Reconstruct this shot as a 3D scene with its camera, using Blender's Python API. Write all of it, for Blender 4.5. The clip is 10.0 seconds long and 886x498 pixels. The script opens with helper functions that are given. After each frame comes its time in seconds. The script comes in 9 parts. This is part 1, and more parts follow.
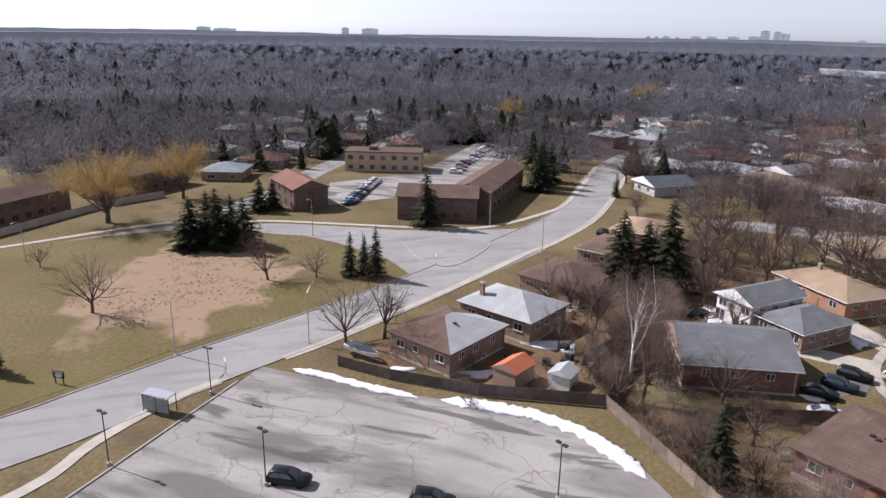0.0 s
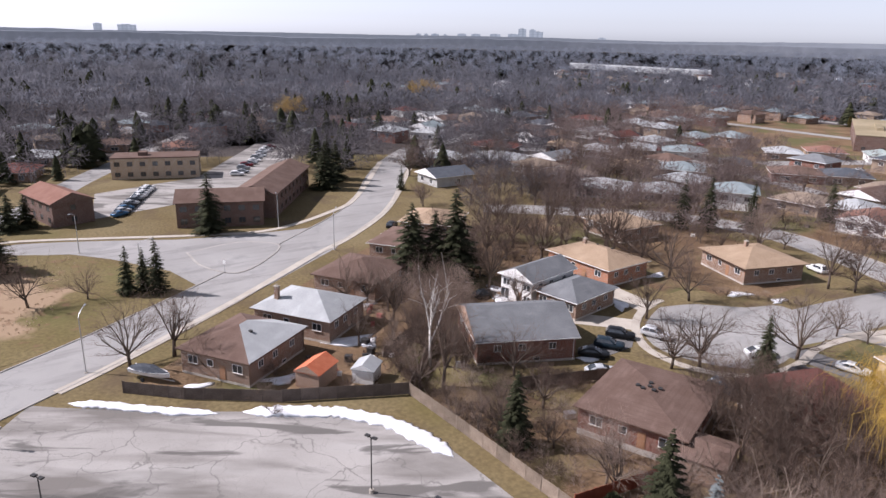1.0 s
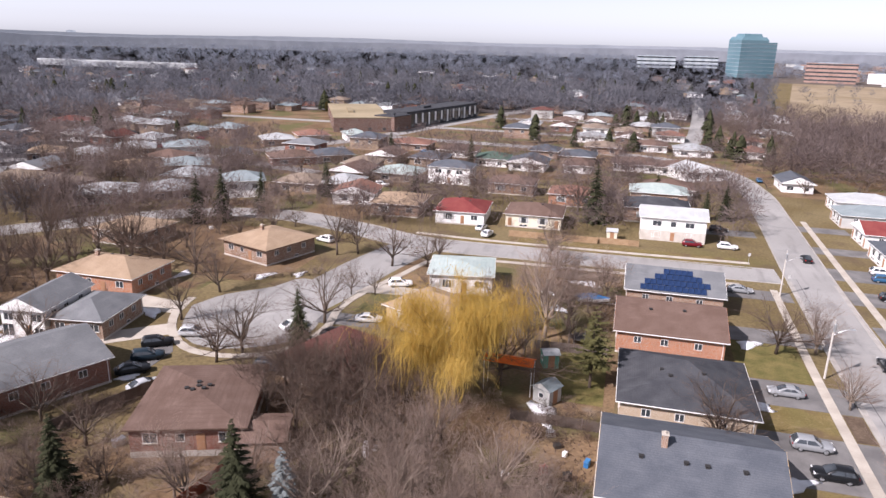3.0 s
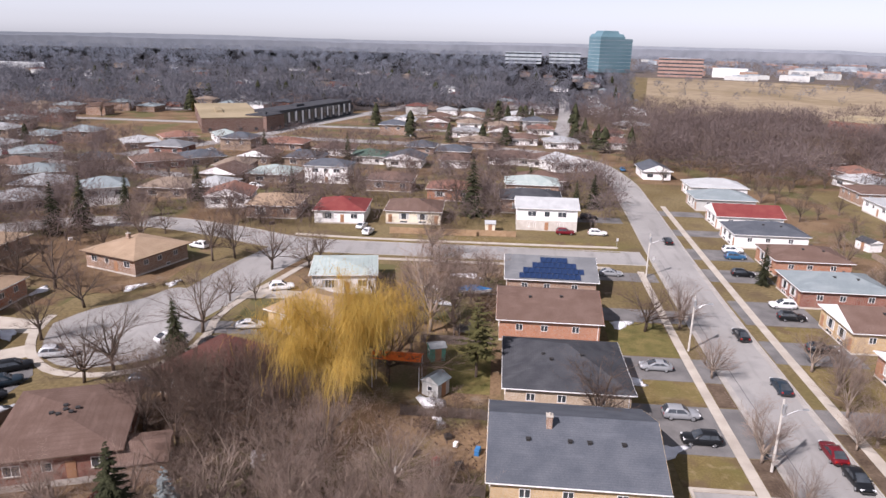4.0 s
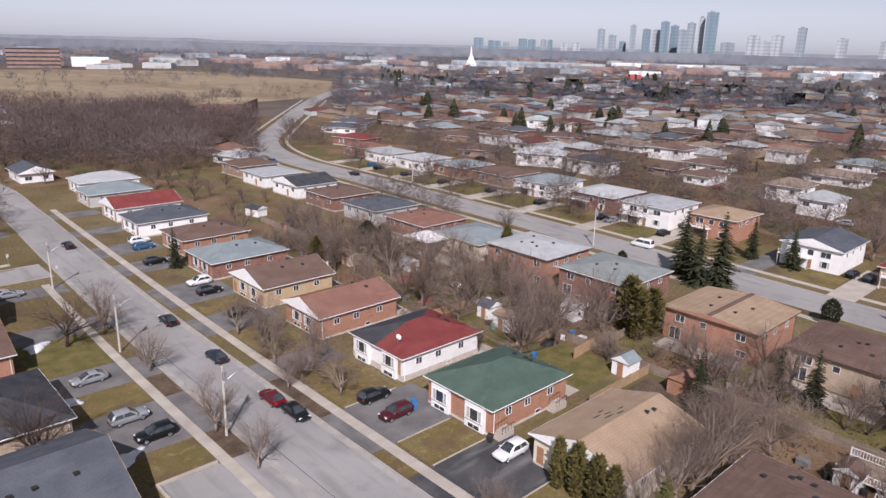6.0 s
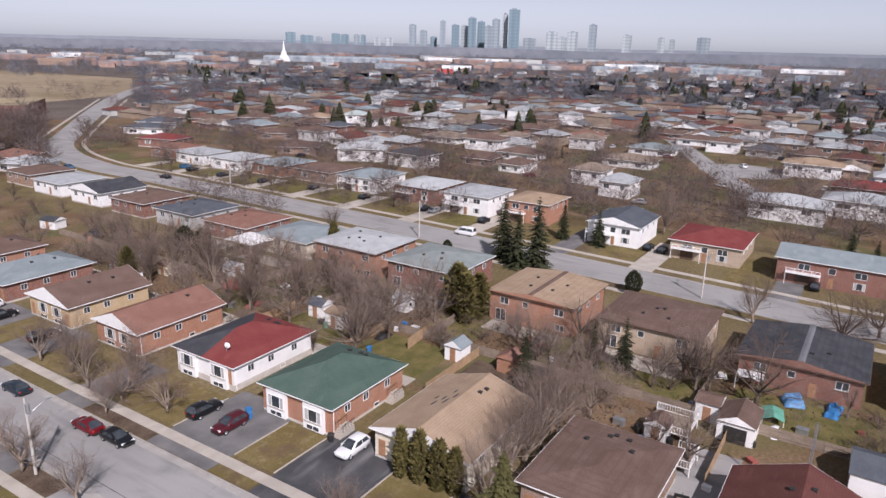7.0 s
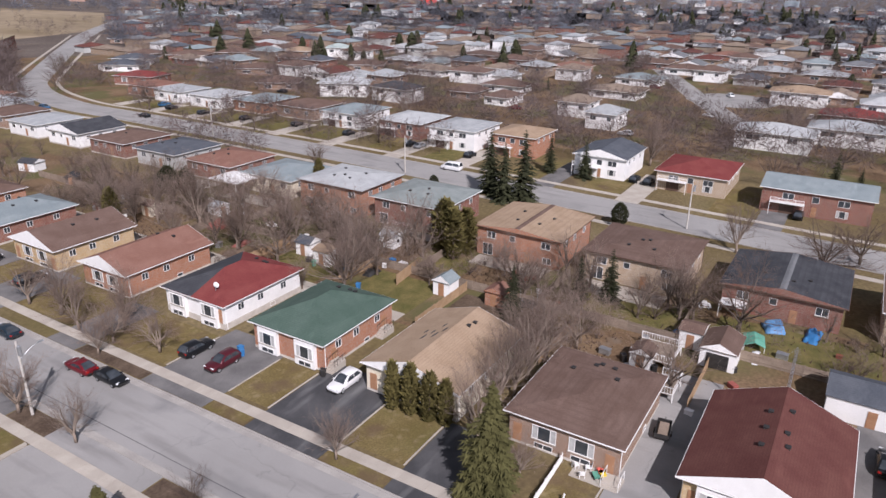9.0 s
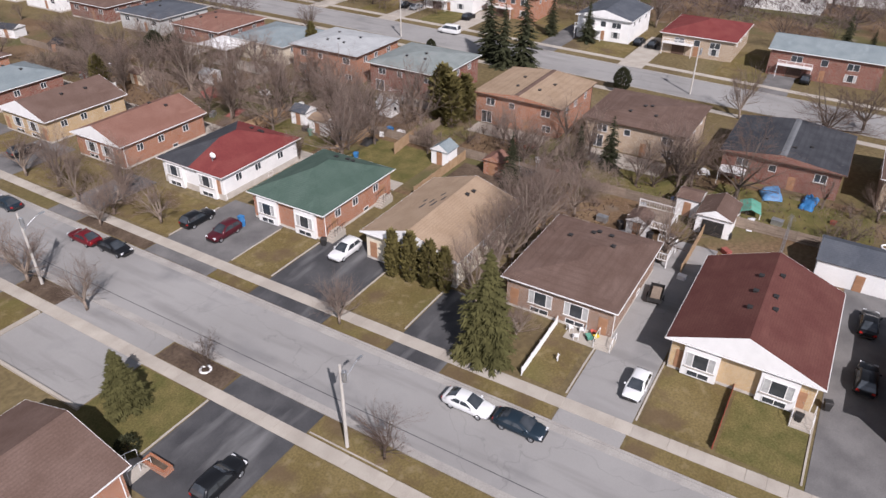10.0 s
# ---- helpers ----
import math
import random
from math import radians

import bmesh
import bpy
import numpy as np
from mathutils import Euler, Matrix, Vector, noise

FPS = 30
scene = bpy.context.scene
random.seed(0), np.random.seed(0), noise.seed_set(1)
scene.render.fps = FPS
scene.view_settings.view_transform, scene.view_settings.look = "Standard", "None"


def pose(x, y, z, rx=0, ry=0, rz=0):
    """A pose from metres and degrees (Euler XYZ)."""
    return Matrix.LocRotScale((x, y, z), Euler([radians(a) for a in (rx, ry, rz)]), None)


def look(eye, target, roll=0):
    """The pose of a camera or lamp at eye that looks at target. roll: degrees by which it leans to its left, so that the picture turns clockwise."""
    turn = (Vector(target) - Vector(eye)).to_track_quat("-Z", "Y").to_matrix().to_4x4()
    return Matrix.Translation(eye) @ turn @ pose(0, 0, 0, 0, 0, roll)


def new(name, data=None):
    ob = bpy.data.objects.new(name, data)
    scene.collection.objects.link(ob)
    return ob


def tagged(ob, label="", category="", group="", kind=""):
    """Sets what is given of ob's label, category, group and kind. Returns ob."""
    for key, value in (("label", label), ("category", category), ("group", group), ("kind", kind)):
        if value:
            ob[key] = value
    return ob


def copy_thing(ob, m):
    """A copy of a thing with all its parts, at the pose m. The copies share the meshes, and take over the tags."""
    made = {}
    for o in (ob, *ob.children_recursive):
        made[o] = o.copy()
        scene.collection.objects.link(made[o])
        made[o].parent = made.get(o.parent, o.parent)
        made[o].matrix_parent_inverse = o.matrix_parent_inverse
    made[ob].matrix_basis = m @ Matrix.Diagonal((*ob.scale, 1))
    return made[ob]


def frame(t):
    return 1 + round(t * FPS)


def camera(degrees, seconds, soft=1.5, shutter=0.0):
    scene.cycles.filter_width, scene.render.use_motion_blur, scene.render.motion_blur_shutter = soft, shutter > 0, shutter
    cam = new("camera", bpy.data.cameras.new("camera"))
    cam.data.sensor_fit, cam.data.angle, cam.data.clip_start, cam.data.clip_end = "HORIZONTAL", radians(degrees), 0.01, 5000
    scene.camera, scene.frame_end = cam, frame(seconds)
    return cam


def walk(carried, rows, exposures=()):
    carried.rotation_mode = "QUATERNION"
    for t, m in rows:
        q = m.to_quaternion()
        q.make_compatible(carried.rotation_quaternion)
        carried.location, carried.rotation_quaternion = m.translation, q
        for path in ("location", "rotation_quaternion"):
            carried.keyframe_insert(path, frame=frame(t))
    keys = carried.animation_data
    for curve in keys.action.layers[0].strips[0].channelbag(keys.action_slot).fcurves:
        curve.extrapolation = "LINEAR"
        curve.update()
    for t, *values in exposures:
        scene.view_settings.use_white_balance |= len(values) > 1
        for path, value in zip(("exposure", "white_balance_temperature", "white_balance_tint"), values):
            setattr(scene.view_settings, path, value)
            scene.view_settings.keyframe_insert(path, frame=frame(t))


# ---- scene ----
cam = camera(64.73, 10.0)

# ---------------------------------------------------------------- camera
# a drone that hangs 45 m above a car park, turns to its right and then tilts down
EYE = (0.0, 0.0, 45.0)
PATH = [
    (0.0, 71.60, -17.02, 1.02), (0.5, 63.09, -16.97, 1.13), (1.0, 53.94, -16.93, 1.16), (1.5, 44.74, -16.85, 1.30),
    (2.0, 34.94, -16.78, 1.39), (2.5, 24.88, -16.64, 1.43), (3.0, 14.63, -16.54, 1.46), (3.2, 10.53, -16.49, 1.46),
    (4.3, 0.21, -16.49, 1.36), (4.5, -4.93, -16.48, 1.33), (5.0, -17.82, -16.40, 1.33), (5.5, -30.66, -16.35, 1.32),
    (6.0, -43.12, -16.32, 1.31), (6.2, -47.15, -16.32, 1.36), (7.3, -58.81, -16.41, 1.44), (7.5, -58.83, -16.42, 1.44),
    (8.0, -58.83, -15.93, 1.28), (8.5, -58.84, -15.40, 1.14), (8.7, -58.88, -16.80, 0.95), (8.9, -58.94, -19.75, 0.82),
    (9.1, -59.01, -23.70, 0.70), (9.3, -59.07, -28.20, 0.58), (9.5, -59.14, -31.78, 0.49), (9.7, -59.22, -32.30, 0.49),
    (10.0, -59.24, -32.32, 0.49),
]
walk(cam, [(t, pose(*EYE, 0, 0, yaw) @ pose(0, 0, 0, 90 + tilt) @ pose(0, 0, 0, 0, 0, lean)) for t, yaw, tilt, lean in PATH],
     [(0.0, 0.40, 6020, 19), (1.0, 0.54, 6070, 21), (2.5, 0.72, 6220, 23), (4.5, 0.45, 6260, 23), (5.5, 0.23, 6180, 22), (6.0, 0.08, 6140, 22), (7.5, 0.08, 6030, 22), (8.5, 0.08, 6010, 22), (10.0, 0.11, 6120, 19)])

# ---------------------------------------------------------------- sky and sun
SUN_EL, SUN_AZ = 42.0, 222.0      # degrees; azimuth clockwise from +y
world = bpy.data.worlds.new("sky")
scene.world = world
world.use_nodes = True
wn = world.node_tree
bg = wn.nodes["Background"]
sky = wn.nodes.new("ShaderNodeTexSky")
sky.sky_type, sky.sun_disc = "NISHITA", False
sky.sun_elevation, sky.sun_rotation = radians(SUN_EL), radians(SUN_AZ)
sky.altitude, sky.air_density, sky.dust_density, sky.ozone_density = 100, 1.0, 0.6, 1.0
veil = wn.nodes.new("ShaderNodeHueSaturation")   # thin high cloud takes the blue out of the sky
veil.inputs["Saturation"].default_value = 0.22
wn.links.new(sky.outputs[0], veil.inputs["Color"])
aim = wn.nodes.new("ShaderNodeTexCoord")          # the cloud is brighter on the sun's side
toward = wn.nodes.new("ShaderNodeVectorMath")
toward.operation = "DOT_PRODUCT"
toward.inputs[1].default_value = (math.sin(radians(SUN_AZ)), math.cos(radians(SUN_AZ)), 0)
wn.links.new(aim.outputs["Generated"], toward.inputs[0])
glow = wn.nodes.new("ShaderNodeMapRange")
glow.inputs[1].default_value, glow.inputs[2].default_value, glow.inputs[3].default_value, glow.inputs[4].default_value = -1, 1, 0.93, 1.42
wn.links.new(toward.outputs["Value"], glow.inputs[0])
tint = wn.nodes.new("ShaderNodeVectorMath")
tint.operation = "MULTIPLY"
tint.inputs[1].default_value = (0.935, 0.985, 1.06)
wn.links.new(veil.outputs[0], tint.inputs[0])
lift = wn.nodes.new("ShaderNodeVectorMath")
lift.operation = "SCALE"
wn.links.new(tint.outputs[0], lift.inputs[0])
wn.links.new(glow.outputs[0], lift.inputs["Scale"])
rise = wn.nodes.new("ShaderNodeSeparateXYZ")       # and its haze towards the horizon
wn.links.new(aim.outputs["Generated"], rise.inputs[0])
haze = wn.nodes.new("ShaderNodeMapRange")
haze.inputs[1].default_value, haze.inputs[2].default_value, haze.inputs[3].default_value, haze.inputs[4].default_value = 0.0, 0.7, 0.93, 0.62
wn.links.new(rise.outputs[2], haze.inputs[0])
dim = wn.nodes.new("ShaderNodeVectorMath")
dim.operation = "SCALE"
wn.links.new(lift.outputs[0], dim.inputs[0])
wn.links.new(haze.outputs[0], dim.inputs["Scale"])
wn.links.new(dim.outputs[0], bg.inputs[0])
bg.inputs[1].default_value = 0.097
sun = new("sun", bpy.data.lights.new("sun", "SUN"))
sun.data.energy, sun.data.angle, sun.data.color = 5.0, radians(0.6), (1.0, 0.95, 0.89)
sa, se = radians(SUN_AZ), radians(SUN_EL)
sun.matrix_world = look((math.sin(sa) * math.cos(se) * 300, math.cos(sa) * math.cos(se) * 300, math.sin(se) * 300), (0, 0, 0))


# ---------------------------------------------------------------- materials
def mat(name, c1, c2=None, scale=0.5, rough=0.85, metal=0.0, bump=0.0, bscale=12.0, place="object", fine=0.18, spread=0.0, low=0.35, high=0.65):
    """Two colours mixed by a broad noise, a fine grain on top, relief, and a brightness that differs from object to object."""
    m = bpy.data.materials.new(name)
    m.use_nodes = True
    t, n = m.node_tree, m.node_tree.nodes
    b = n["Principled BSDF"]
    b.inputs["Roughness"].default_value, b.inputs["Metallic"].default_value = rough, metal
    b.inputs["Specular IOR Level"].default_value = 0.3 if rough < .8 else 0.1
    co = n.new("ShaderNodeNewGeometry").outputs["Position"] if place == "world" else n.new("ShaderNodeTexCoord").outputs["Object"]
    big = n.new("ShaderNodeTexNoise")
    big.inputs["Scale"].default_value, big.inputs["Detail"].default_value = scale, 5
    t.links.new(co, big.inputs["Vector"])
    rng = n.new("ShaderNodeMapRange")
    rng.inputs[1].default_value, rng.inputs[2].default_value = low, high
    t.links.new(big.outputs[0], rng.inputs[0])
    mix = n.new("ShaderNodeMix")
    mix.data_type = "RGBA"
    mix.inputs[6].default_value, mix.inputs[7].default_value = (*c1, 1), (*(c2 or c1), 1)
    t.links.new(rng.outputs[0], mix.inputs[0])
    grain = n.new("ShaderNodeTexNoise")
    grain.inputs["Scale"].default_value, grain.inputs["Detail"].default_value = bscale, 3
    t.links.new(co, grain.inputs["Vector"])
    val = n.new("ShaderNodeMapRange")
    val.inputs[1].default_value, val.inputs[2].default_value = 0.25, 0.75
    val.inputs[3].default_value, val.inputs[4].default_value = 1 - fine, 1 + fine
    t.links.new(grain.outputs[0], val.inputs[0])
    hsv = n.new("ShaderNodeHueSaturation")
    t.links.new(mix.outputs[2], hsv.inputs["Color"])
    out = val.outputs[0]
    if spread:
        inf = n.new("ShaderNodeObjectInfo")
        r2 = n.new("ShaderNodeMapRange")
        r2.inputs[3].default_value, r2.inputs[4].default_value = 1 - spread, 1 + spread
        t.links.new(inf.outputs["Random"], r2.inputs[0])
        mul = n.new("ShaderNodeMath")
        mul.operation = "MULTIPLY"
        t.links.new(out, mul.inputs[0])
        t.links.new(r2.outputs[0], mul.inputs[1])
        out = mul.outputs[0]
    t.links.new(out, hsv.inputs["Value"])
    t.links.new(hsv.outputs[0], b.inputs["Base Color"])
    if bump:
        bp = n.new("ShaderNodeBump")
        bp.inputs["Strength"].default_value, bp.inputs["Distance"].default_value = bump, 0.05
        t.links.new(grain.outputs[0], bp.inputs["Height"])
        t.links.new(bp.outputs[0], b.inputs["Normal"])
    return m


def overlay(m, colour, texture, setup, low, high, amount=1.0, place="world", axes=(1, 1, 1), turn=None):
    """A second layer of colour, where a texture lies between low and high."""
    t, n = m.node_tree, m.node_tree.nodes
    b = n["Principled BSDF"]
    was = b.inputs["Base Color"].links[0].from_socket
    co = n.new("ShaderNodeNewGeometry").outputs["Position"] if place == "world" else n.new("ShaderNodeTexCoord").outputs["Object"]
    mp = n.new("ShaderNodeMapping")
    mp.inputs["Scale"].default_value = axes
    if turn is not None:                       # streaks along a direction of the plan
        mp.vector_type = "TEXTURE"
        mp.inputs["Rotation"].default_value = (0, 0, radians(turn))
    t.links.new(co, mp.inputs["Vector"])
    tex = n.new(texture)
    for k, v in setup.items():
        if k in ("feature", "distance", "wave_type", "bands_direction"):
            if k == "feature":
                tex.feature = v
            elif k == "bands_direction":
                tex.bands_direction = v
        else:
            tex.inputs[k].default_value = v
    vec = mp.outputs[0]
    if texture == "ShaderNodeTexVoronoi":      # cracks wander
        wob = n.new("ShaderNodeTexNoise")
        wob.inputs["Scale"].default_value, wob.inputs["Detail"].default_value = 0.16, 6
        add = n.new("ShaderNodeVectorMath")
        add.operation = "MULTIPLY_ADD"
        add.inputs[1].default_value = (9, 9, 9)
        t.links.new(mp.outputs[0], wob.inputs["Vector"])
        t.links.new(wob.outputs[1], add.inputs[0])
        t.links.new(mp.outputs[0], add.inputs[2])
        vec = add.outputs[0]
    t.links.new(vec, tex.inputs["Vector"])
    rng = n.new("ShaderNodeMapRange")
    rng.inputs[1].default_value, rng.inputs[2].default_value, rng.inputs[3].default_value, rng.inputs[4].default_value = low, high, 0.0, amount
    t.links.new(tex.outputs[0], rng.inputs[0])
    mix = n.new("ShaderNodeMix")
    mix.data_type = "RGBA"
    mix.inputs[7].default_value = (*colour, 1)
    t.links.new(rng.outputs[0], mix.inputs[0])
    t.links.new(was, mix.inputs[6])
    t.links.new(mix.outputs[2], b.inputs["Base Color"])
    return m


def brick(name, c1, c2, mortar):
    m = mat(name, c1, c2, 0.8, 0.9, bump=0.2, bscale=9, fine=0.2, spread=0.08)
    t, n = m.node_tree, m.node_tree.nodes
    b = n["Principled BSDF"]
    was = b.inputs["Base Color"].links[0].from_socket
    co = n.new("ShaderNodeTexCoord")
    sp = n.new("ShaderNodeSeparateXYZ")
    t.links.new(co.outputs["Object"], sp.inputs[0])
    ad = n.new("ShaderNodeMath")
    t.links.new(sp.outputs[0], ad.inputs[0])
    t.links.new(sp.outputs[1], ad.inputs[1])
    cb = n.new("ShaderNodeCombineXYZ")
    t.links.new(ad.outputs[0], cb.inputs[0])
    t.links.new(sp.outputs[2], cb.inputs[1])
    br = n.new("ShaderNodeTexBrick")
    br.inputs["Scale"].default_value = 1.0
    br.inputs["Brick Width"].default_value, br.inputs["Row Height"].default_value, br.inputs["Mortar Size"].default_value = 0.23, 0.078, 0.010
    br.inputs["Mortar"].default_value = (*mortar, 1)
    t.links.new(cb.outputs[0], br.inputs["Vector"])
    t.links.new(was, br.inputs["Color1"])
    dk = n.new("ShaderNodeHueSaturation")
    dk.inputs["Value"].default_value = 0.78
    t.links.new(was, dk.inputs["Color"])
    t.links.new(dk.outputs[0], br.inputs["Color2"])
    t.links.new(br.outputs[0], b.inputs["Base Color"])
    return m


def shingle(name, c1, c2):
    m = mat(name, c1, c2, 0.35, 0.9, bump=0.3, bscale=7, fine=0.16, spread=0.06)
    dark = tuple(c * 0.72 for c in c1)
    overlay(m, dark, "ShaderNodeTexWave", {"Scale": 3.1, "Distortion": 1.2, "Detail": 3.0, "bands_direction": "Z"}, 0.62, 0.95, 0.22, "object")
    return overlay(m, tuple(min(1, c * 1.25) for c in c2), "ShaderNodeTexNoise", {"Scale": 0.9, "Detail": 6.0}, 0.58, 0.75, 0.5, "object", (1, 0.25, 1))


def airy(m, share=0.5):
    """Thin round twigs catch light from all round: half of it passes to the other side."""
    t, n = m.node_tree, m.node_tree.nodes
    b = n["Principled BSDF"]
    tr = n.new("ShaderNodeBsdfTranslucent")
    t.links.new(b.inputs["Base Color"].links[0].from_socket, tr.inputs[0])
    mx = n.new("ShaderNodeMixShader")
    mx.inputs[0].default_value = share
    t.links.new(b.outputs[0], mx.inputs[1])
    t.links.new(tr.outputs[0], mx.inputs[2])
    t.links.new(mx.outputs[0], n["Material Output"].inputs[0])
    return m


grass = mat("dry_grass", (0.128, 0.096, 0.046), (0.166, 0.130, 0.069), 0.06, 0.95, bump=0.6, bscale=1.6, place="world", fine=0.28)
overlay(grass, (0.112, 0.100, 0.036), "ShaderNodeTexNoise", {"Scale": 0.035, "Detail": 7.0}, 0.55, 0.70, 0.6)
overlay(grass, (0.095, 0.068, 0.045), "ShaderNodeTexNoise", {"Scale": 0.11, "Detail": 8.0}, 0.54, 0.70, 0.7)
lawn = mat("winter_lawn", (0.138, 0.104, 0.042), (0.180, 0.138, 0.062), 0.25, 0.95, bump=0.5, bscale=5, place="world", fine=0.25)
overlay(lawn, (0.108, 0.100, 0.032), "ShaderNodeTexNoise", {"Scale": 0.09, "Detail": 6.0}, 0.48, 0.64, 0.6)
overlay(lawn, (0.255, 0.200, 0.115), "ShaderNodeTexNoise", {"Scale": 0.9, "Detail": 7.0}, 0.54, 0.72, 0.6)
overlay(lawn, (0.115, 0.078, 0.050), "ShaderNodeTexNoise", {"Scale": 0.22, "Detail": 7.0}, 0.52, 0.64, 0.7)
green_lawn = mat("green_lawn", (0.098, 0.092, 0.032), (0.160, 0.130, 0.052), 0.5, 0.95, bump=0.5, bscale=6, place="world", fine=0.3)
meadow = mat("meadow_grass", (0.128, 0.100, 0.043), (0.164, 0.129, 0.064), 0.06, 0.95, bump=0.6, bscale=1.6, place="world", fine=0.25)
overlay(meadow, (0.118, 0.108, 0.040), "ShaderNodeTexNoise", {"Scale": 0.05, "Detail": 6.0}, 0.50, 0.66, 0.7)
t, n = meadow.node_tree, meadow.node_tree.nodes       # the tall dry grass grows in the middle, with ragged edges
was = n["Principled BSDF"].inputs["Base Color"].links[0].from_socket
mp, ball, rag, mix, add, rng = (n.new("ShaderNode" + k) for k in ("Mapping", "TexGradient", "TexNoise", "Mix", "Math", "MapRange"))
mp.vector_type = "TEXTURE"
mp.inputs["Location"].default_value, mp.inputs["Rotation"].default_value, mp.inputs["Scale"].default_value = (-133, -6, 0), (0, 0, radians(-22)), (36, 24, 30)
ball.gradient_type = "SPHERICAL"
rag.inputs["Scale"].default_value, rag.inputs["Detail"].default_value = 0.11, 8
pos = n.new("ShaderNodeNewGeometry").outputs["Position"]
t.links.new(pos, mp.inputs[0]), t.links.new(pos, rag.inputs[0]), t.links.new(mp.outputs[0], ball.inputs[0])
t.links.new(ball.outputs[1], add.inputs[0]), t.links.new(rag.outputs[0], add.inputs[1])
rng.inputs[1].default_value, rng.inputs[2].default_value = 0.74, 0.86
t.links.new(add.outputs[0], rng.inputs[0]), t.links.new(rng.outputs[0], mix.inputs[0])
mix.data_type = "RGBA"
mix.inputs[7].default_value = (0.285, 0.205, 0.135, 1)
t.links.new(was, mix.inputs[6]), t.links.new(mix.outputs[2], n["Principled BSDF"].inputs["Base Color"])
overlay(meadow, (0.165, 0.100, 0.062), "ShaderNodeTexNoise", {"Scale": 0.34, "Detail": 8.0}, 0.57, 0.68, 0.75)
soil = mat("bare_soil", (0.075, 0.053, 0.038), (0.125, 0.092, 0.066), 0.4, 0.95, bump=0.6, bscale=3, place="world", fine=0.3)
asphalt = mat("worn_asphalt", (0.262, 0.253, 0.242), (0.318, 0.308, 0.295), 0.08, 0.85, bump=0.15, bscale=14, place="world", fine=0.08)
overlay(asphalt, (0.20, 0.192, 0.185), "ShaderNodeTexNoise", {"Scale": 0.5, "Detail": 7.0}, 0.52, 0.66, 0.6, axes=(1, 0.12, 1))
overlay(asphalt, (0.17, 0.168, 0.168), "ShaderNodeTexNoise", {"Scale": 0.16, "Detail": 6.0}, 0.55, 0.72, 0.6)
overlay(asphalt, (0.13, 0.128, 0.125), "ShaderNodeTexVoronoi", {"feature": "DISTANCE_TO_EDGE", "Scale": 0.07}, 0.006, 0.0, 0.30)
lot_asphalt = mat("cracked_asphalt", (0.275, 0.258, 0.240), (0.35, 0.33, 0.308), 0.07, 0.85, bump=0.15, bscale=10, place="world", fine=0.10)
overlay(lot_asphalt, (0.145, 0.132, 0.119), "ShaderNodeTexNoise", {"Scale": 0.16, "Detail": 8.0, "Distortion": 0.5}, 0.48, 0.62, 0.9, axes=(4, 1, 1), turn=54)
overlay(lot_asphalt, (0.36, 0.345, 0.325), "ShaderNodeTexNoise", {"Scale": 0.10, "Detail": 7.0, "Distortion": 0.8}, 0.56, 0.68, 0.7, axes=(3, 1, 1), turn=48)
overlay(lot_asphalt, (0.080, 0.074, 0.068), "ShaderNodeTexNoise", {"Scale": 0.30, "Detail": 8.0, "Distortion": 0.7}, 0.57, 0.62, 0.75, axes=(5, 1.2, 1), turn=56)
overlay(lot_asphalt, (0.14, 0.132, 0.122), "ShaderNodeTexVoronoi", {"feature": "DISTANCE_TO_EDGE", "Scale": 0.11}, 0.013, 0.0, 0.8)
overlay(lot_asphalt, (0.16, 0.150, 0.14), "ShaderNodeTexVoronoi", {"feature": "DISTANCE_TO_EDGE", "Scale": 0.33}, 0.014, 0.0, 0.45)
dark_asphalt = mat("sealed_asphalt", (0.050, 0.050, 0.053), (0.085, 0.084, 0.086), 0.3, 0.75, bump=0.2, bscale=14, place="world", fine=0.15)
overlay(dark_asphalt, (0.20, 0.198, 0.196), "ShaderNodeTexNoise", {"Scale": 0.42, "Detail": 6.0}, 0.53, 0.72, 0.8, axes=(.22, 1, 1))
grey_drive = mat("grey_driveway", (0.125, 0.120, 0.118), (0.185, 0.178, 0.172), 0.3, 0.85, bump=0.2, bscale=12, place="world", fine=0.12)
concrete = mat("concrete", (0.36, 0.322, 0.275), (0.43, 0.39, 0.335), 0.4, 0.9, bump=0.15, bscale=12, place="world", fine=0.10, spread=0.06)
kerb_mat = mat("kerb_concrete", (0.30, 0.28, 0.26), (0.37, 0.35, 0.32), 0.5, 0.9, bscale=8, place="world", fine=0.15)
snow_mat = mat("old_snow", (0.80, 0.81, 0.83), (0.62, 0.62, 0.63), 0.6, 0.7, bump=0.5, bscale=3, fine=0.08)
red_brick = brick("red_brick", (0.20, 0.068, 0.047), (0.27, 0.102, 0.069), (0.27, 0.23, 0.20))
orange_brick = brick("orange_brick", (0.36, 0.140, 0.074), (0.43, 0.185, 0.102), (0.36, 0.29, 0.24))
dark_brick = brick("dark_red_brown_brick", (0.125, 0.066, 0.050), (0.175, 0.098, 0.074), (0.22, 0.19, 0.17))
# brick of far shops, its red greyed by haze mixed into the colour
far_brick = mat("far_hazy_brick", (0.255, 0.165, 0.135), (0.315, 0.215, 0.180), 0.05, 0.95, place="world", fine=0.2, bscale=0.3)
litter = mat("woodland_leaf_litter", (0.080, 0.070, 0.067), (0.125, 0.110, 0.104), 0.05, 0.95, place="world", fine=0.3, bscale=0.4)
brown_brick = brick("brown_brick", (0.24, 0.135, 0.085), (0.31, 0.185, 0.12), (0.38, 0.34, 0.30))
yellow_brick = brick("yellow_brick", (0.50, 0.33, 0.145), (0.56, 0.39, 0.20), (0.50, 0.44, 0.36))
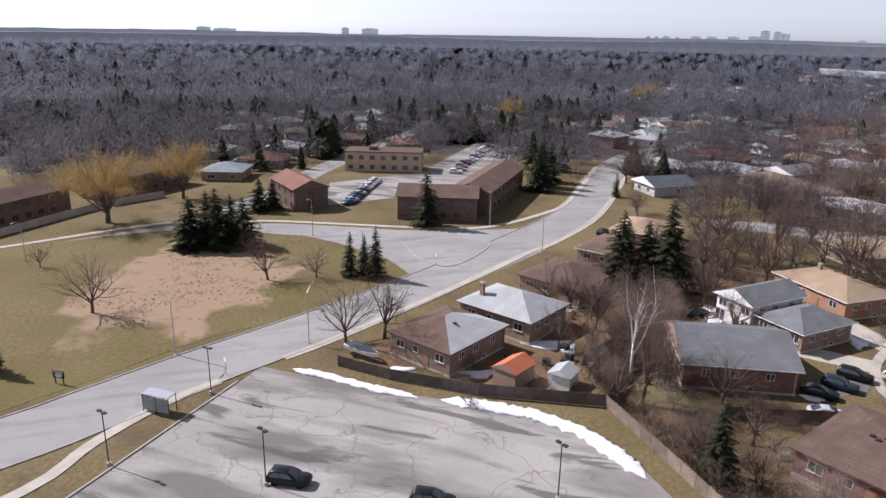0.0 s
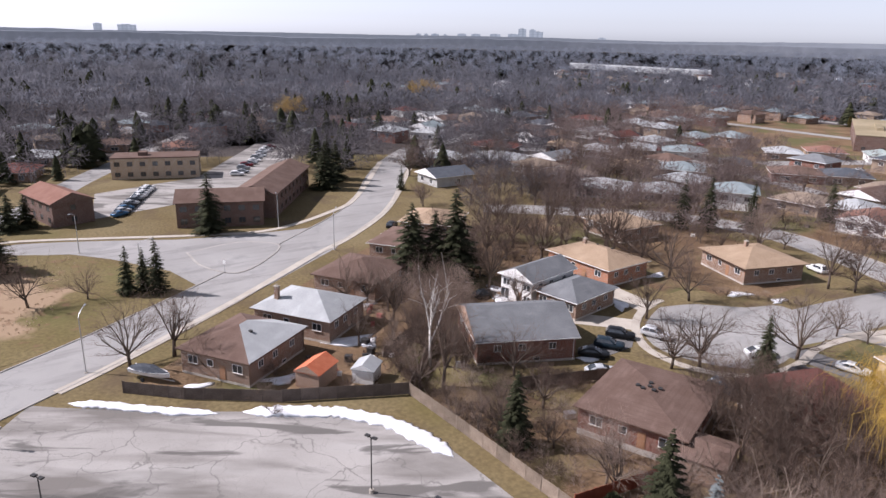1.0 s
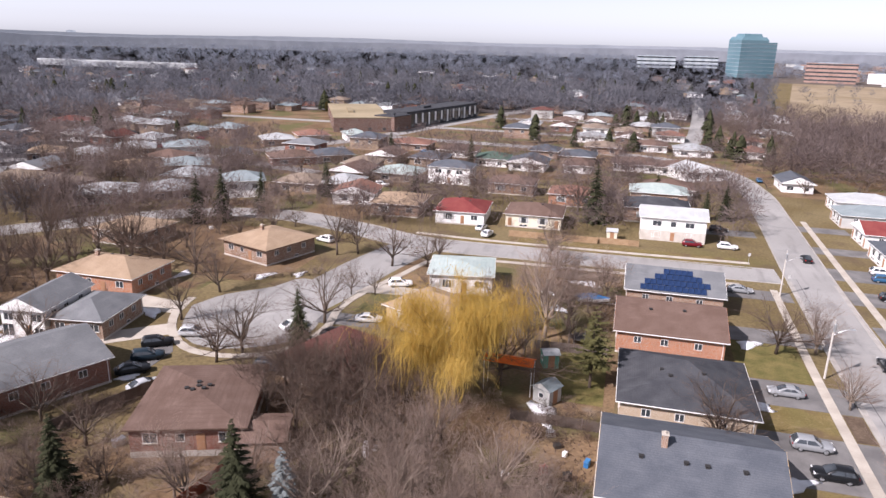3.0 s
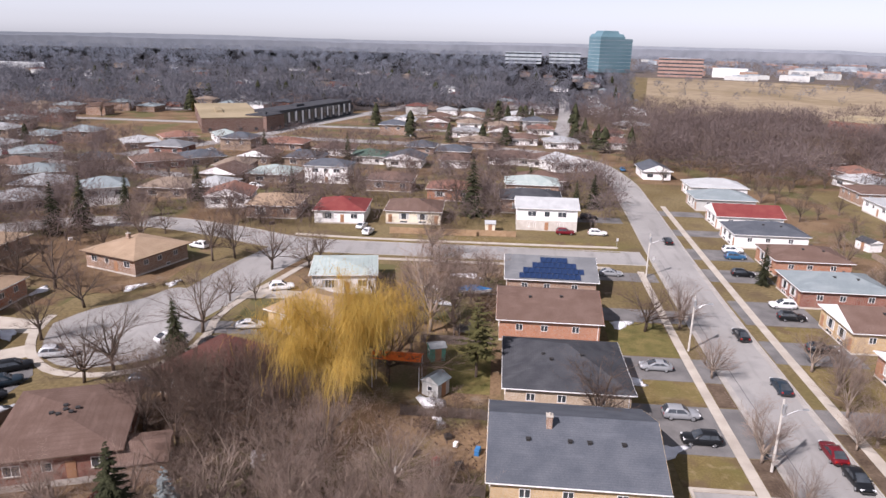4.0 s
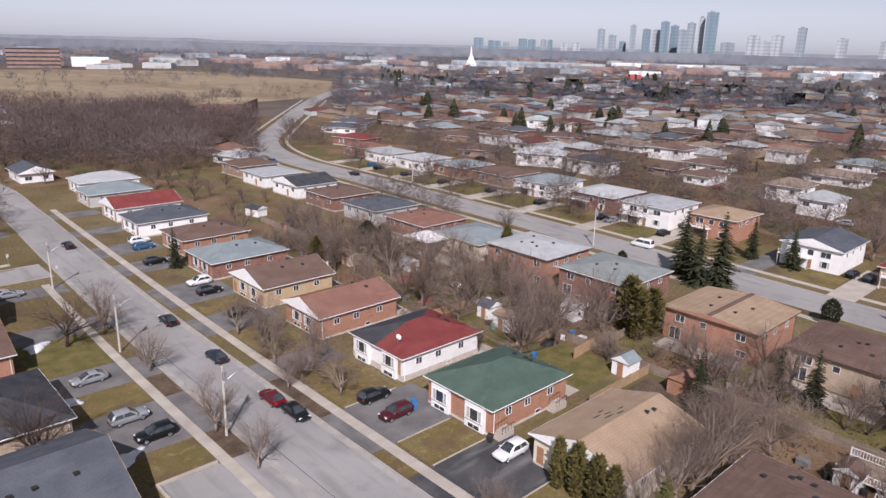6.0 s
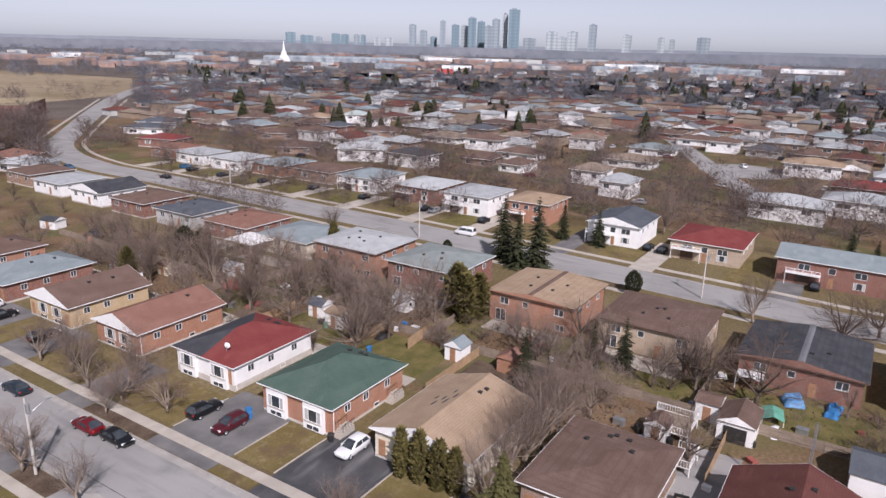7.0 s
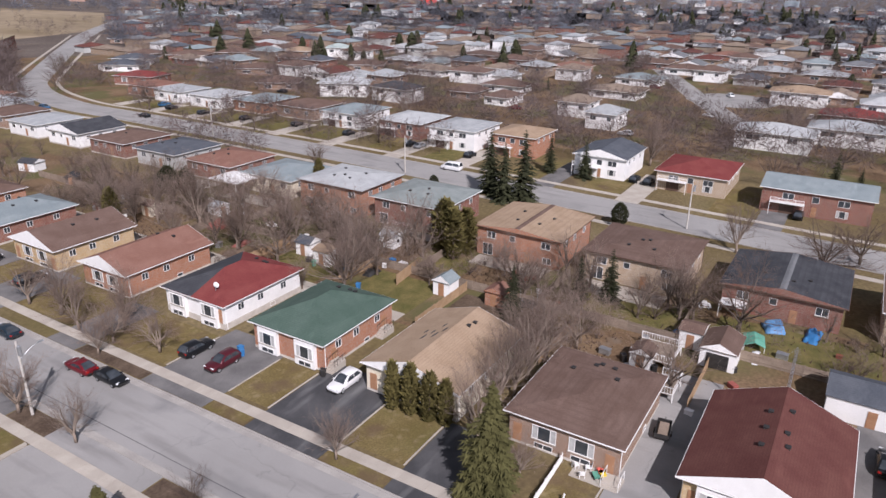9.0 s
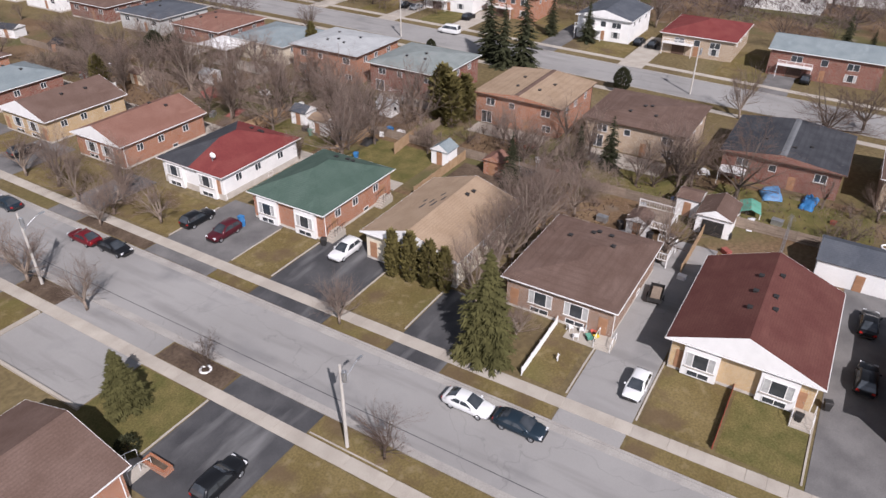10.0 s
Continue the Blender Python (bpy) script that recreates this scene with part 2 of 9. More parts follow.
buff_brick = brick("buff_brick", (0.40, 0.285, 0.185), (0.46, 0.345, 0.24), (0.50, 0.45, 0.38))
tan_brick = brick("tan_brick", (0.29, 0.205, 0.135), (0.35, 0.255, 0.175), (0.30, 0.26, 0.22))
white_wall = mat("white_siding", (0.72, 0.71, 0.69), (0.80, 0.79, 0.77), 0.5, 0.6, bump=0.1, bscale=6, fine=0.05, spread=0.05)
cream_wall = mat("cream_siding", (0.62, 0.55, 0.42), (0.69, 0.62, 0.50), 0.5, 0.7, bump=0.1, bscale=6, fine=0.06)
teal_wall = mat("grey_stucco", (0.40, 0.40, 0.38), (0.47, 0.47, 0.45), 0.5, 0.8, bscale=6, fine=0.08)
found = mat("painted_foundation", (0.44, 0.40, 0.35), (0.54, 0.50, 0.45), 0.8, 0.85, bscale=8, fine=0.1)
roof_brown = shingle("brown_shingles", (0.118, 0.077, 0.061), (0.150, 0.102, 0.083))
roof_dkred = shingle("oxblood_shingles", (0.105, 0.041, 0.035), (0.130, 0.056, 0.046))
roof_red = shingle("red_shingles", (0.165, 0.040, 0.038), (0.200, 0.056, 0.050))
roof_rust = shingle("rust_shingles", (0.200, 0.104, 0.078), (0.235, 0.130, 0.100))
roof_tan = shingle("tan_shingles", (0.285, 0.205, 0.138), (0.335, 0.248, 0.172))
roof_grey = shingle("grey_shingles", (0.275, 0.288, 0.292), (0.340, 0.352, 0.354))
roof_blue = shingle("blue_grey_shingles", (0.185, 0.220, 0.230), (0.235, 0.270, 0.276))
roof_mid = shingle("mid_grey_shingles", (0.135, 0.140, 0.146), (0.175, 0.180, 0.186))
roof_slate = shingle("slate_shingles", (0.072, 0.080, 0.094), (0.098, 0.106, 0.120))
roof_char = shingle("charcoal_shingles", (0.042, 0.044, 0.050), (0.066, 0.068, 0.074))
roof_green = shingle("green_shingles", (0.062, 0.098, 0.078), (0.082, 0.120, 0.098))
roof_pale = shingle("pale_grey_shingles", (0.34, 0.35, 0.35), (0.41, 0.42, 0.42))
roof_sage = shingle("grey_green_shingles", (0.195, 0.220, 0.212), (0.245, 0.270, 0.260))
roof_teal = shingle("pale_teal_shingles", (0.30, 0.36, 0.34), (0.37, 0.42, 0.40))
trim = mat("white_trim", (0.75, 0.74, 0.72), (0.80, 0.79, 0.77), 1.0, 0.5, fine=0.04)
brown_trim = mat("brown_trim", (0.09, 0.055, 0.04), (0.12, 0.075, 0.055), 1.0, 0.5, fine=0.06)
door_mat = mat("painted_door", (0.30, 0.16, 0.09), (0.38, 0.21, 0.12), 1.0, 0.5, fine=0.08)
glass = mat("window_glass", (0.030, 0.036, 0.042), (0.055, 0.062, 0.070), 0.9, 0.06, fine=0.05)
glass.node_tree.nodes["Principled BSDF"].inputs["Specular IOR Level"].default_value = 0.8
curtain = mat("curtained_glass", (0.36, 0.36, 0.35), (0.48, 0.48, 0.46), 2.5, 0.12, fine=0.1)
metal = mat("galvanised_metal", (0.42, 0.43, 0.44), (0.50, 0.51, 0.52), 2.0, 0.45, 0.8, fine=0.08)
dark_metal = mat("dark_metal", (0.035, 0.033, 0.032), (0.055, 0.052, 0.050), 2.0, 0.5, 0.3, fine=0.1)
pole_wood = mat("grey_pole_wood", (0.42, 0.39, 0.35), (0.50, 0.47, 0.43), 0.8, 0.9, bump=0.2, bscale=8, fine=0.12)
fence_wood = mat("weathered_fence_wood", (0.20, 0.155, 0.12), (0.28, 0.225, 0.175), 0.6, 0.9, bump=0.3, bscale=7, fine=0.18, spread=0.18)
old_wood = mat("dark_weathered_wood", (0.105, 0.082, 0.070), (0.15, 0.122, 0.105), 0.6, 0.9, bump=0.3, bscale=7, fine=0.2, spread=0.2)
pale_wood = mat("pale_grey_boards", (0.36, 0.33, 0.30), (0.44, 0.41, 0.38), 0.6, 0.9, bump=0.2, bscale=7, fine=0.15, spread=0.08)
cedar_wood = mat("cedar_boards", (0.30, 0.20, 0.115), (0.38, 0.265, 0.165), 0.6, 0.85, bump=0.2, bscale=7, fine=0.15, spread=0.12)
red_wood = mat("red_stained_wood", (0.23, 0.065, 0.040), (0.30, 0.095, 0.06), 0.6, 0.85, fine=0.15, spread=0.12)
bark = mat("grey_brown_bark", (0.092, 0.070, 0.055), (0.165, 0.130, 0.105), 1.5, 0.95, bump=0.4, bscale=8, fine=0.25, spread=0.15)
twig = airy(mat("bare_twigs", (0.135, 0.094, 0.074), (0.200, 0.146, 0.118), 0.7, 0.95, fine=0.2, spread=0.16))
veil_twig = airy(mat("grey_brown_twigs", (0.150, 0.114, 0.104), (0.225, 0.178, 0.164), 0.03, 0.95, place="world", fine=0.25, bscale=0.4))
bramble_mat = mat("dark_bramble_stems", (0.062, 0.042, 0.034), (0.105, 0.074, 0.058), 0.5, 0.95, place="world", fine=0.3, bscale=2)
pale_twig = airy(mat("pale_twigs", (0.250, 0.186, 0.152), (0.335, 0.260, 0.216), 0.7, 0.95, fine=0.2, spread=0.12))
light_twig = airy(mat("light_grey_stems", (0.31, 0.235, 0.192), (0.41, 0.325, 0.272), 0.3, 0.95, place="world", fine=0.25, bscale=3))
pale_bark = mat("pale_tan_bark", (0.205, 0.160, 0.125), (0.30, 0.245, 0.20), 1.5, 0.95, bump=0.4, bscale=8, fine=0.2, spread=0.12)
birch_bark = mat("white_birch_bark", (0.55, 0.52, 0.48), (0.66, 0.63, 0.59), 1.2, 0.85, fine=0.2)
# lightened and blued: the haze of distance is put into this colour
wood_far = airy(mat("far_hazy_bare_woods", (0.128, 0.128, 0.146), (0.205, 0.200, 0.216), 0.010, 0.95, place="world", fine=0.3, bscale=0.15))
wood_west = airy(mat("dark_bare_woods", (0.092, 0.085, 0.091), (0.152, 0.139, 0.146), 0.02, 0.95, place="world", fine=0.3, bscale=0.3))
# farther woods, with still more bluish haze mixed into the colour
wood_deep = airy(mat("distant_hazy_bare_woods", (0.215, 0.236, 0.280), (0.300, 0.318, 0.360), 0.008, 0.95, place="world", fine=0.25, bscale=0.1))
spruce = mat("spruce_needles", (0.028, 0.031, 0.017), (0.050, 0.052, 0.026), 0.6, 0.9, fine=0.3, spread=0.2)
blue_spruce = mat("blue_spruce_needles", (0.13, 0.15, 0.15), (0.20, 0.22, 0.22), 0.8, 0.9, fine=0.2)
fir_green = mat("fir_needles", (0.070, 0.068, 0.026), (0.115, 0.105, 0.042), 0.6, 0.9, fine=0.3, spread=0.12)
cedar_green = mat("cedar_foliage", (0.105, 0.092, 0.032), (0.165, 0.135, 0.052), 0.8, 0.9, fine=0.3, spread=0.15)
golden_mat = airy(mat("golden_willow_twigs", (0.32, 0.215, 0.080), (0.42, 0.295, 0.120), 0.35, 0.9, fine=0.25, spread=0.06))
willow_mat = airy(mat("yellow_willow_twigs", (0.43, 0.285, 0.062), (0.56, 0.395, 0.115), 0.35, 0.9, fine=0.25, spread=0.06))
tyre_mat = mat("tyre_rubber", (0.016, 0.016, 0.017), (0.028, 0.028, 0.029), 3, 0.8, fine=0.1)
rim_mat = mat("alloy_rim", (0.40, 0.41, 0.42), (0.50, 0.51, 0.52), 3, 0.35, 0.8, fine=0.05)
lamp_red = mat("tail_lamp_plastic", (0.30, 0.015, 0.012), (0.36, 0.025, 0.02), 3, 0.25, fine=0.05)
lamp_clear = mat("headlamp_plastic", (0.62, 0.63, 0.64), (0.72, 0.73, 0.74), 3, 0.2, fine=0.05)
solar = mat("solar_cells", (0.012, 0.026, 0.070), (0.020, 0.040, 0.100), 1.0, 0.2, fine=0.1)
tarp_orange = mat("orange_tarpaulin", (0.72, 0.13, 0.018), (0.80, 0.18, 0.03), 0.8, 0.6, bump=0.5, bscale=2, fine=0.1)
tarp_red = mat("faded_red_tarpaulin", (0.25, 0.070, 0.055), (0.33, 0.105, 0.085), 0.8, 0.7, bump=0.5, bscale=3, fine=0.15)
tarp_blue = mat("blue_tarpaulin", (0.09, 0.22, 0.42), (0.15, 0.31, 0.52), 0.8, 0.5, bump=0.5, bscale=3, fine=0.12)
plastic_blue = mat("blue_plastic", (0.03, 0.14, 0.33), (0.05, 0.19, 0.40), 1, 0.5, fine=0.1)
plastic_green = mat("green_canvas", (0.10, 0.30, 0.22), (0.14, 0.36, 0.27), 1, 0.7, bump=0.3, bscale=3, fine=0.1)
orange_metal = mat("orange_painted_roof", (0.50, 0.135, 0.062), (0.56, 0.18, 0.09), 1, 0.6, fine=0.12)
pink_plastic = mat("coral_cloth", (0.62, 0.10, 0.08), (0.70, 0.16, 0.12), 1, 0.7, fine=0.1)
# the pale bluish tower colours have the haze of distance painted in
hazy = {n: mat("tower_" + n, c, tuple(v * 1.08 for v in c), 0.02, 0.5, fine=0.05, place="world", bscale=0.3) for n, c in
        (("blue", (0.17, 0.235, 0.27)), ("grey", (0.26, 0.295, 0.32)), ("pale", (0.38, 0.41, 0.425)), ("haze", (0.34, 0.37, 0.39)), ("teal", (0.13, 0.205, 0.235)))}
tower_glass = mat("blue_green_tower_glass", (0.085, 0.160, 0.190), (0.130, 0.215, 0.245), 0.02, 0.25, fine=0.05, place="world", bscale=0.3)
for m in hazy.values():                  # storeys and rows of windows, too far to tell apart
    for axis, size in (("Z", 0.022), ("X", 0.016), ("Y", 0.016)):
        overlay(m, (0.10, 0.14, 0.17), "ShaderNodeTexWave", {"Scale": size, "Distortion": 0.0, "bands_direction": axis}, 0.55, 0.95, 0.30)
ridge_near = mat("hazy_wooded_ridge", (0.115, 0.122, 0.138), (0.155, 0.160, 0.174), 0.004, 0.95, place="world", bscale=0.03, fine=0.2)
ridge_mat = mat("hazy_distant_ridge", (0.14, 0.15, 0.165), (0.17, 0.178, 0.195), 0.004, 0.95, place="world", bscale=0.02, fine=0.12)
for m, c, k in ((ridge_near, (0.11, 0.122, 0.142), 0.62), (ridge_mat, (0.20, 0.225, 0.26), 0.50)):     # haze of the far backdrop, put in as a bluish glow
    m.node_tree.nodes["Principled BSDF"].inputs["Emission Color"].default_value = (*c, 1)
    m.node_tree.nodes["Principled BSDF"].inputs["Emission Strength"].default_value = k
# the palest towers are no lamps: a weak glow adds to their haze
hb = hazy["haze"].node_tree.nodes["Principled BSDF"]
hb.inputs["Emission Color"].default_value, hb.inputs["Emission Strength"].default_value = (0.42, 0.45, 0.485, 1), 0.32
far_straw = mat("far_field_grass", (0.235, 0.185, 0.122), (0.30, 0.238, 0.162), 0.006, 0.95, place="world", fine=0.2, bscale=0.08)
overlay(far_straw, (0.19, 0.145, 0.085), "ShaderNodeTexNoise", {"Scale": 0.012, "Detail": 6.0}, 0.54, 0.66, 0.8, axes=(1, .5, 1))
roof_buff = shingle("faded_shingles", (0.20, 0.155, 0.118), (0.25, 0.198, 0.155))
brown_floor = mat("brown_leafy_ground", (0.095, 0.076, 0.064), (0.140, 0.115, 0.098), 0.03, 0.95, bump=0.5, bscale=0.6, place="world", fine=0.3)
litter = mat("leaf_litter", (0.055, 0.047, 0.044), (0.085, 0.072, 0.066), 0.02, 0.95, bump=0.5, bscale=0.5, place="world", fine=0.3)
garden = mat("garden_ground", (0.128, 0.082, 0.048), (0.190, 0.130, 0.078), 0.09, 0.95, bump=0.6, bscale=2.2, place="world", fine=0.32)
overlay(garden, (0.098, 0.096, 0.040), "ShaderNodeTexNoise", {"Scale": 0.06, "Detail": 6.0}, 0.48, 0.60, 0.85)
overlay(garden, (0.20, 0.17, 0.14), "ShaderNodeTexNoise", {"Scale": 0.19, "Detail": 7.0}, 0.62, 0.72, 0.6)
tar_roof = mat("flat_gravel_roof", (0.25, 0.205, 0.13), (0.32, 0.265, 0.175), 0.05, 0.95, place="world", fine=0.12, bscale=1)
red_store = mat("red_store_front", (0.55, 0.06, 0.05), (0.62, 0.09, 0.07), 0.05, 0.6, fine=0.08)
PAINT = {n: mat("car_paint_" + n, c, tuple(min(1, v * 1.1) for v in c), 0.5, 0.28, 0.15, fine=0.03) for n, c in
         (("black", (0.012, 0.013, 0.015)), ("white", (0.74, 0.74, 0.73)), ("grey", (0.26, 0.27, 0.28)), ("red", (0.13, 0.010, 0.016)),
          ("maroon", (0.075, 0.014, 0.020)), ("blue", (0.035, 0.11, 0.21)), ("darkblue", (0.018, 0.030, 0.042)), ("silver", (0.46, 0.47, 0.48)))}


# ---------------------------------------------------------------- building blocks
class Geo:
    """Vertices and faces of one mesh."""

    def __init__(self):
        self.v, self.f, self.m = [], [], []

    def poly(self, pts, m=0):
        n = len(self.v)
        self.v += [tuple(p) for p in pts]
        self.f.append(tuple(range(n, n + len(pts))))
        self.m.append(m)

    def hexa(self, p, m=0):
        """Eight corners: four below, four above, both counter-clockwise."""
        n = len(self.v)
        self.v += [tuple(q) for q in p]
        for q in ((3, 2, 1, 0), (4, 5, 6, 7), (0, 1, 5, 4), (1, 2, 6, 5), (2, 3, 7, 6), (3, 0, 4, 7)):
            self.f.append(tuple(n + i for i in q))
            self.m.append(m)

    def box(self, x0, x1, y0, y1, z0, z1, m=0, taper=0.0):
        k = taper
        self.hexa([(x0, y0, z0), (x1, y0, z0), (x1, y1, z0), (x0, y1, z0),
                   (x0 + k, y0 + k, z1), (x1 - k, y0 + k, z1), (x1 - k, y1 - k, z1), (x0 + k, y1 - k, z1)], m)

    def tube(self, a, b, ra, rb, n=6, m=0, caps=True):
        a, b = Vector(a), Vector(b)
        w = (b - a).normalized()
        u = w.orthogonal().normalized()
        s = w.cross(u)
        k = len(self.v)
        for c, r in ((a, ra), (b, rb)):
            for i in range(n):
                q = 2 * math.pi * i / n
                self.v.append(tuple(c + r * (math.cos(q) * u + math.sin(q) * s)))
        for i in range(n):
            j = (i + 1) % n
            self.f.append((k + i, k + j, k + n + j, k + n + i))
            self.m.append(m)
        if caps:
            self.f.append(tuple(range(k + n - 1, k - 1, -1)))
            self.f.append(tuple(range(k + n, k + 2 * n)))
            self.m += [m, m]

    def rings(self, rows, m=0, close=True):
        """Skin over rows of points of one length, each a closed ring."""
        k, n = len(self.v), len(rows[0])
        for r in rows:
            self.v += [tuple(p) for p in r]
        for i in range(len(rows) - 1):
            for j in range(n):
                a, b = k + i * n + j, k + i * n + (j + 1) % n
                self.f.append((a, b, b + n, a + n))
                self.m.append(m)
        if close:
            self.f.append(tuple(range(k + n - 1, k - 1, -1)))
            self.f.append(tuple(range(k + (len(rows) - 1) * n, k + len(rows) * n)))
            self.m += [m, m]

    def mesh(self, name, mats, smooth=False, weld=True):
        me = bpy.data.meshes.new(name)
        if weld:
            seen, at, v = {}, [], []
            for p in self.v:
                k = (round(p[0], 4), round(p[1], 4), round(p[2], 4))
                if k not in seen:
                    seen[k] = len(v)
                    v.append(p)
                at.append(seen[k])
            faces, mm = [], []
            for f, m in zip(self.f, self.m):
                q = [at[i] for i in f]
                q = [a for i, a in enumerate(q) if a != q[i - 1]]
                if len(set(q)) == len(q) > 2:
                    faces.append(q)
                    mm.append(m)
            self.v, self.f, self.m = v, faces, mm
        me.from_pydata(self.v, [], self.f)
        for q in (mats if isinstance(mats, (list, tuple)) else [mats]):
            me.materials.append(q)
        me.polygons.foreach_set("material_index", self.m)
        if smooth:
            me.polygons.foreach_set("use_smooth", [True] * len(self.f))
        me.update()
        return me


def part(name, geo, mats, parent=None, label="", m=None, smooth=False):
    ob = new(name, geo if isinstance(geo, bpy.types.Mesh) else geo.mesh(name, mats, smooth))
    if parent:
        ob.parent = parent
    if m is not None:
        ob.matrix_basis = m
    if label:
        ob["label"] = label
    return ob


def thing(name, label, category, m=None, group="", kind=""):
    ob = new(name)
    if m is not None:
        ob.matrix_basis = m
    return tagged(ob, label, category, group, kind)


def structure(name, geo, mats, label, category, smooth=False):
    return tagged(part(name, geo, mats, smooth=smooth), label, category, "", "structure")


def glide(pts, step=2.0):
    """A smooth line through a few points."""
    p = [Vector((*q, 0)) if len(q) == 2 else Vector(q) for q in pts]
    p = [2 * p[0] - p[1]] + p + [2 * p[-1] - p[-2]]
    out = []
    for i in range(1, len(p) - 2):
        n = max(1, int((p[i + 1] - p[i]).length / step))
        for j in range(n):
            s = j / n
            out.append(0.5 * ((2 * p[i]) + (p[i + 1] - p[i - 1]) * s + (2 * p[i - 1] - 5 * p[i] + 4 * p[i + 1] - p[i + 2]) * s * s
                              + (3 * p[i] - p[i - 1] - 3 * p[i + 1] + p[i + 2]) * s ** 3))
    return out + [p[-2]]


def ribbon(line, left, right, z0, z1, geo=None):
    """A band along a line, from left to right of it (metres, right positive), from z0 up to z1."""
    g = geo or Geo()
    rows = []
    for i, c in enumerate(line):
        d = (line[min(i + 1, len(line) - 1)] - line[max(i - 1, 0)]).normalized()
        r = Vector((d.y, -d.x, 0))
        a, b = c + left * r, c + right * r
        rows.append([(a.x, a.y, z0), (b.x, b.y, z0), (b.x, b.y, z1), (a.x, a.y, z1)])
    g.rings(rows)
    return g


def slab(pts, z0, z1, geo=None):
    g = geo or Geo()
    n = len(g.v)
    k = len(pts)
    g.v += [(x, y, z0) for x, y in pts] + [(x, y, z1) for x, y in pts]
    g.f.append(tuple(range(n + k - 1, n - 1, -1)))
    g.f.append(tuple(range(n + k, n + 2 * k)))
    g.m += [0, 0]
    for i in range(k):
        j = (i + 1) % k
        g.f.append((n + i, n + j, n + k + j, n + k + i))
        g.m.append(0)
    return g


def rect(x0, x1, y0, y1):
    return [(x0, y0), (x1, y0), (x1, y1), (x0, y1)]


CACHE = {}


def window_meshes(w, h, kind, frame_mat):
    key = ("win", w, h, kind, frame_mat.name)
    if key not in CACHE:
        g, b = Geo(), 0.055
        g.box(-w / 2 - b, w / 2 + b, -0.06, 0.02, -h / 2 - b, -h / 2)
        g.box(-w / 2 - b, w / 2 + b, -0.06, 0.02, h / 2, h / 2 + b)
        g.box(-w / 2 - b, -w / 2, -0.06, 0.02, -h / 2, h / 2)
        g.box(w / 2, w / 2 + b, -0.06, 0.02, -h / 2, h / 2)
        bars = {"plain": [], "slider": [0], "picture": [-w * 0.27, w * 0.27], "bow": [-w * 0.3, -w * 0.1, w * 0.1, w * 0.3]}[kind]
        for x in bars:
            g.box(x - 0.035, x + 0.035, -0.05, 0.02, -h / 2, h / 2)
        p = Geo()
        cuts = [-w / 2] + bars + [w / 2]
        for k, (xa, xb) in enumerate(zip(cuts, cuts[1:])):
            p.box(xa, xb, -0.02, 0.02, -h / 2, h / 2, 1 if len(bars) > 1 and k in (0, len(bars)) else 0)
        s = Geo()
        s.box(-w / 2 - 0.14, w / 2 + 0.14, -0.16, 0.0, -h / 2 - b - 0.06, -h / 2 - b)
        CACHE[key] = g.mesh("window", frame_mat), p.mesh("pane", [glass, curtain]), s.mesh("window_sill", concrete)
    return CACHE[key]


SIDES = {"F": (0, 0, -1), "B": (180, 0, 1), "L": (-90, -1, 0), "R": (90, 1, 0)}


def on_wall(side, along, z, w, d, out=0.0):
    """The pose of something on a wall of a house w wide and d deep; along: metres to the right, seen from outside."""
    turn, sx, sy = SIDES[side]
    base = pose(0, 0, 0, 0, 0, turn)
    reach = (d if side in "FB" else w) / 2 + out
    return base @ pose(along, -reach, z)


def faces(root, side):
    """Whether a wall looks towards the middle of the place."""
    n = root.matrix_basis.to_3x3() @ (pose(0, 0, 0, 0, 0, SIDES[side][0]).to_3x3() @ Vector((0, -1, 0)))
    return n.dot(root.matrix_basis.translation.normalized()) < 0.15


def add_window(root, side, along, z, ww, wh, w, d, kind="plain", frame_mat=None, sill=False):
    if not faces(root, side):
        return
    sill = sill and root.matrix_basis.translation.length < 125
    a, p, s = window_meshes(ww, wh, kind, frame_mat or trim)
    if root.matrix_basis.translation.length > 118:
        key = ("one", a.name, p.name)
        if key not in CACHE:
            g = Geo()
            for k, me in ((0, a), (1, p)):
                n = len(g.v)
                g.v += [tuple(v.co) for v in me.vertices]
                for f in me.polygons:
                    g.f.append(tuple(n + i for i in f.vertices))
                    g.m.append(0 if k == 0 else 1 + f.material_index)
            CACHE[key] = g.mesh("window", [a.materials[0], glass, curtain], weld=False)
        part("window", CACHE[key], None, root, m=on_wall(side, along, z + wh / 2, w, d, 0.0))
        return
    ob = part("window", a, None, root, m=on_wall(side, along, z + wh / 2, w, d, 0.0))
    part("pane", p, None, ob, "dark window glass")
    if sill:
        part("window_sill", s, None, ob)


def add_door(root, side, along, z, w, d, m=None):
    if not faces(root, side):
        return
    key = ("door", (m or door_mat).name)
    if key not in CACHE:
        g = Geo()
        g.box(-0.47, 0.47, -0.05, 0.02, 0, 2.05)
        g.box(-0.36, 0.36, -0.065, -0.05, 1.15, 1.85)
        g.box(-0.36, 0.36, -0.065, -0.05, 0.15, 1.0)
        h = Geo()
        h.tube((0.36, -0.05, 1.0), (0.36, -0.12, 1.0), 0.03, 0.035, 6)
        CACHE[key] = g.mesh("door", m or door_mat), h.mesh("door_handle", metal)
    a, h = CACHE[key]
    ob = part("door", a, None, root, m=on_wall(side, along, z, w, d))
    part("door_handle", h, None, ob)


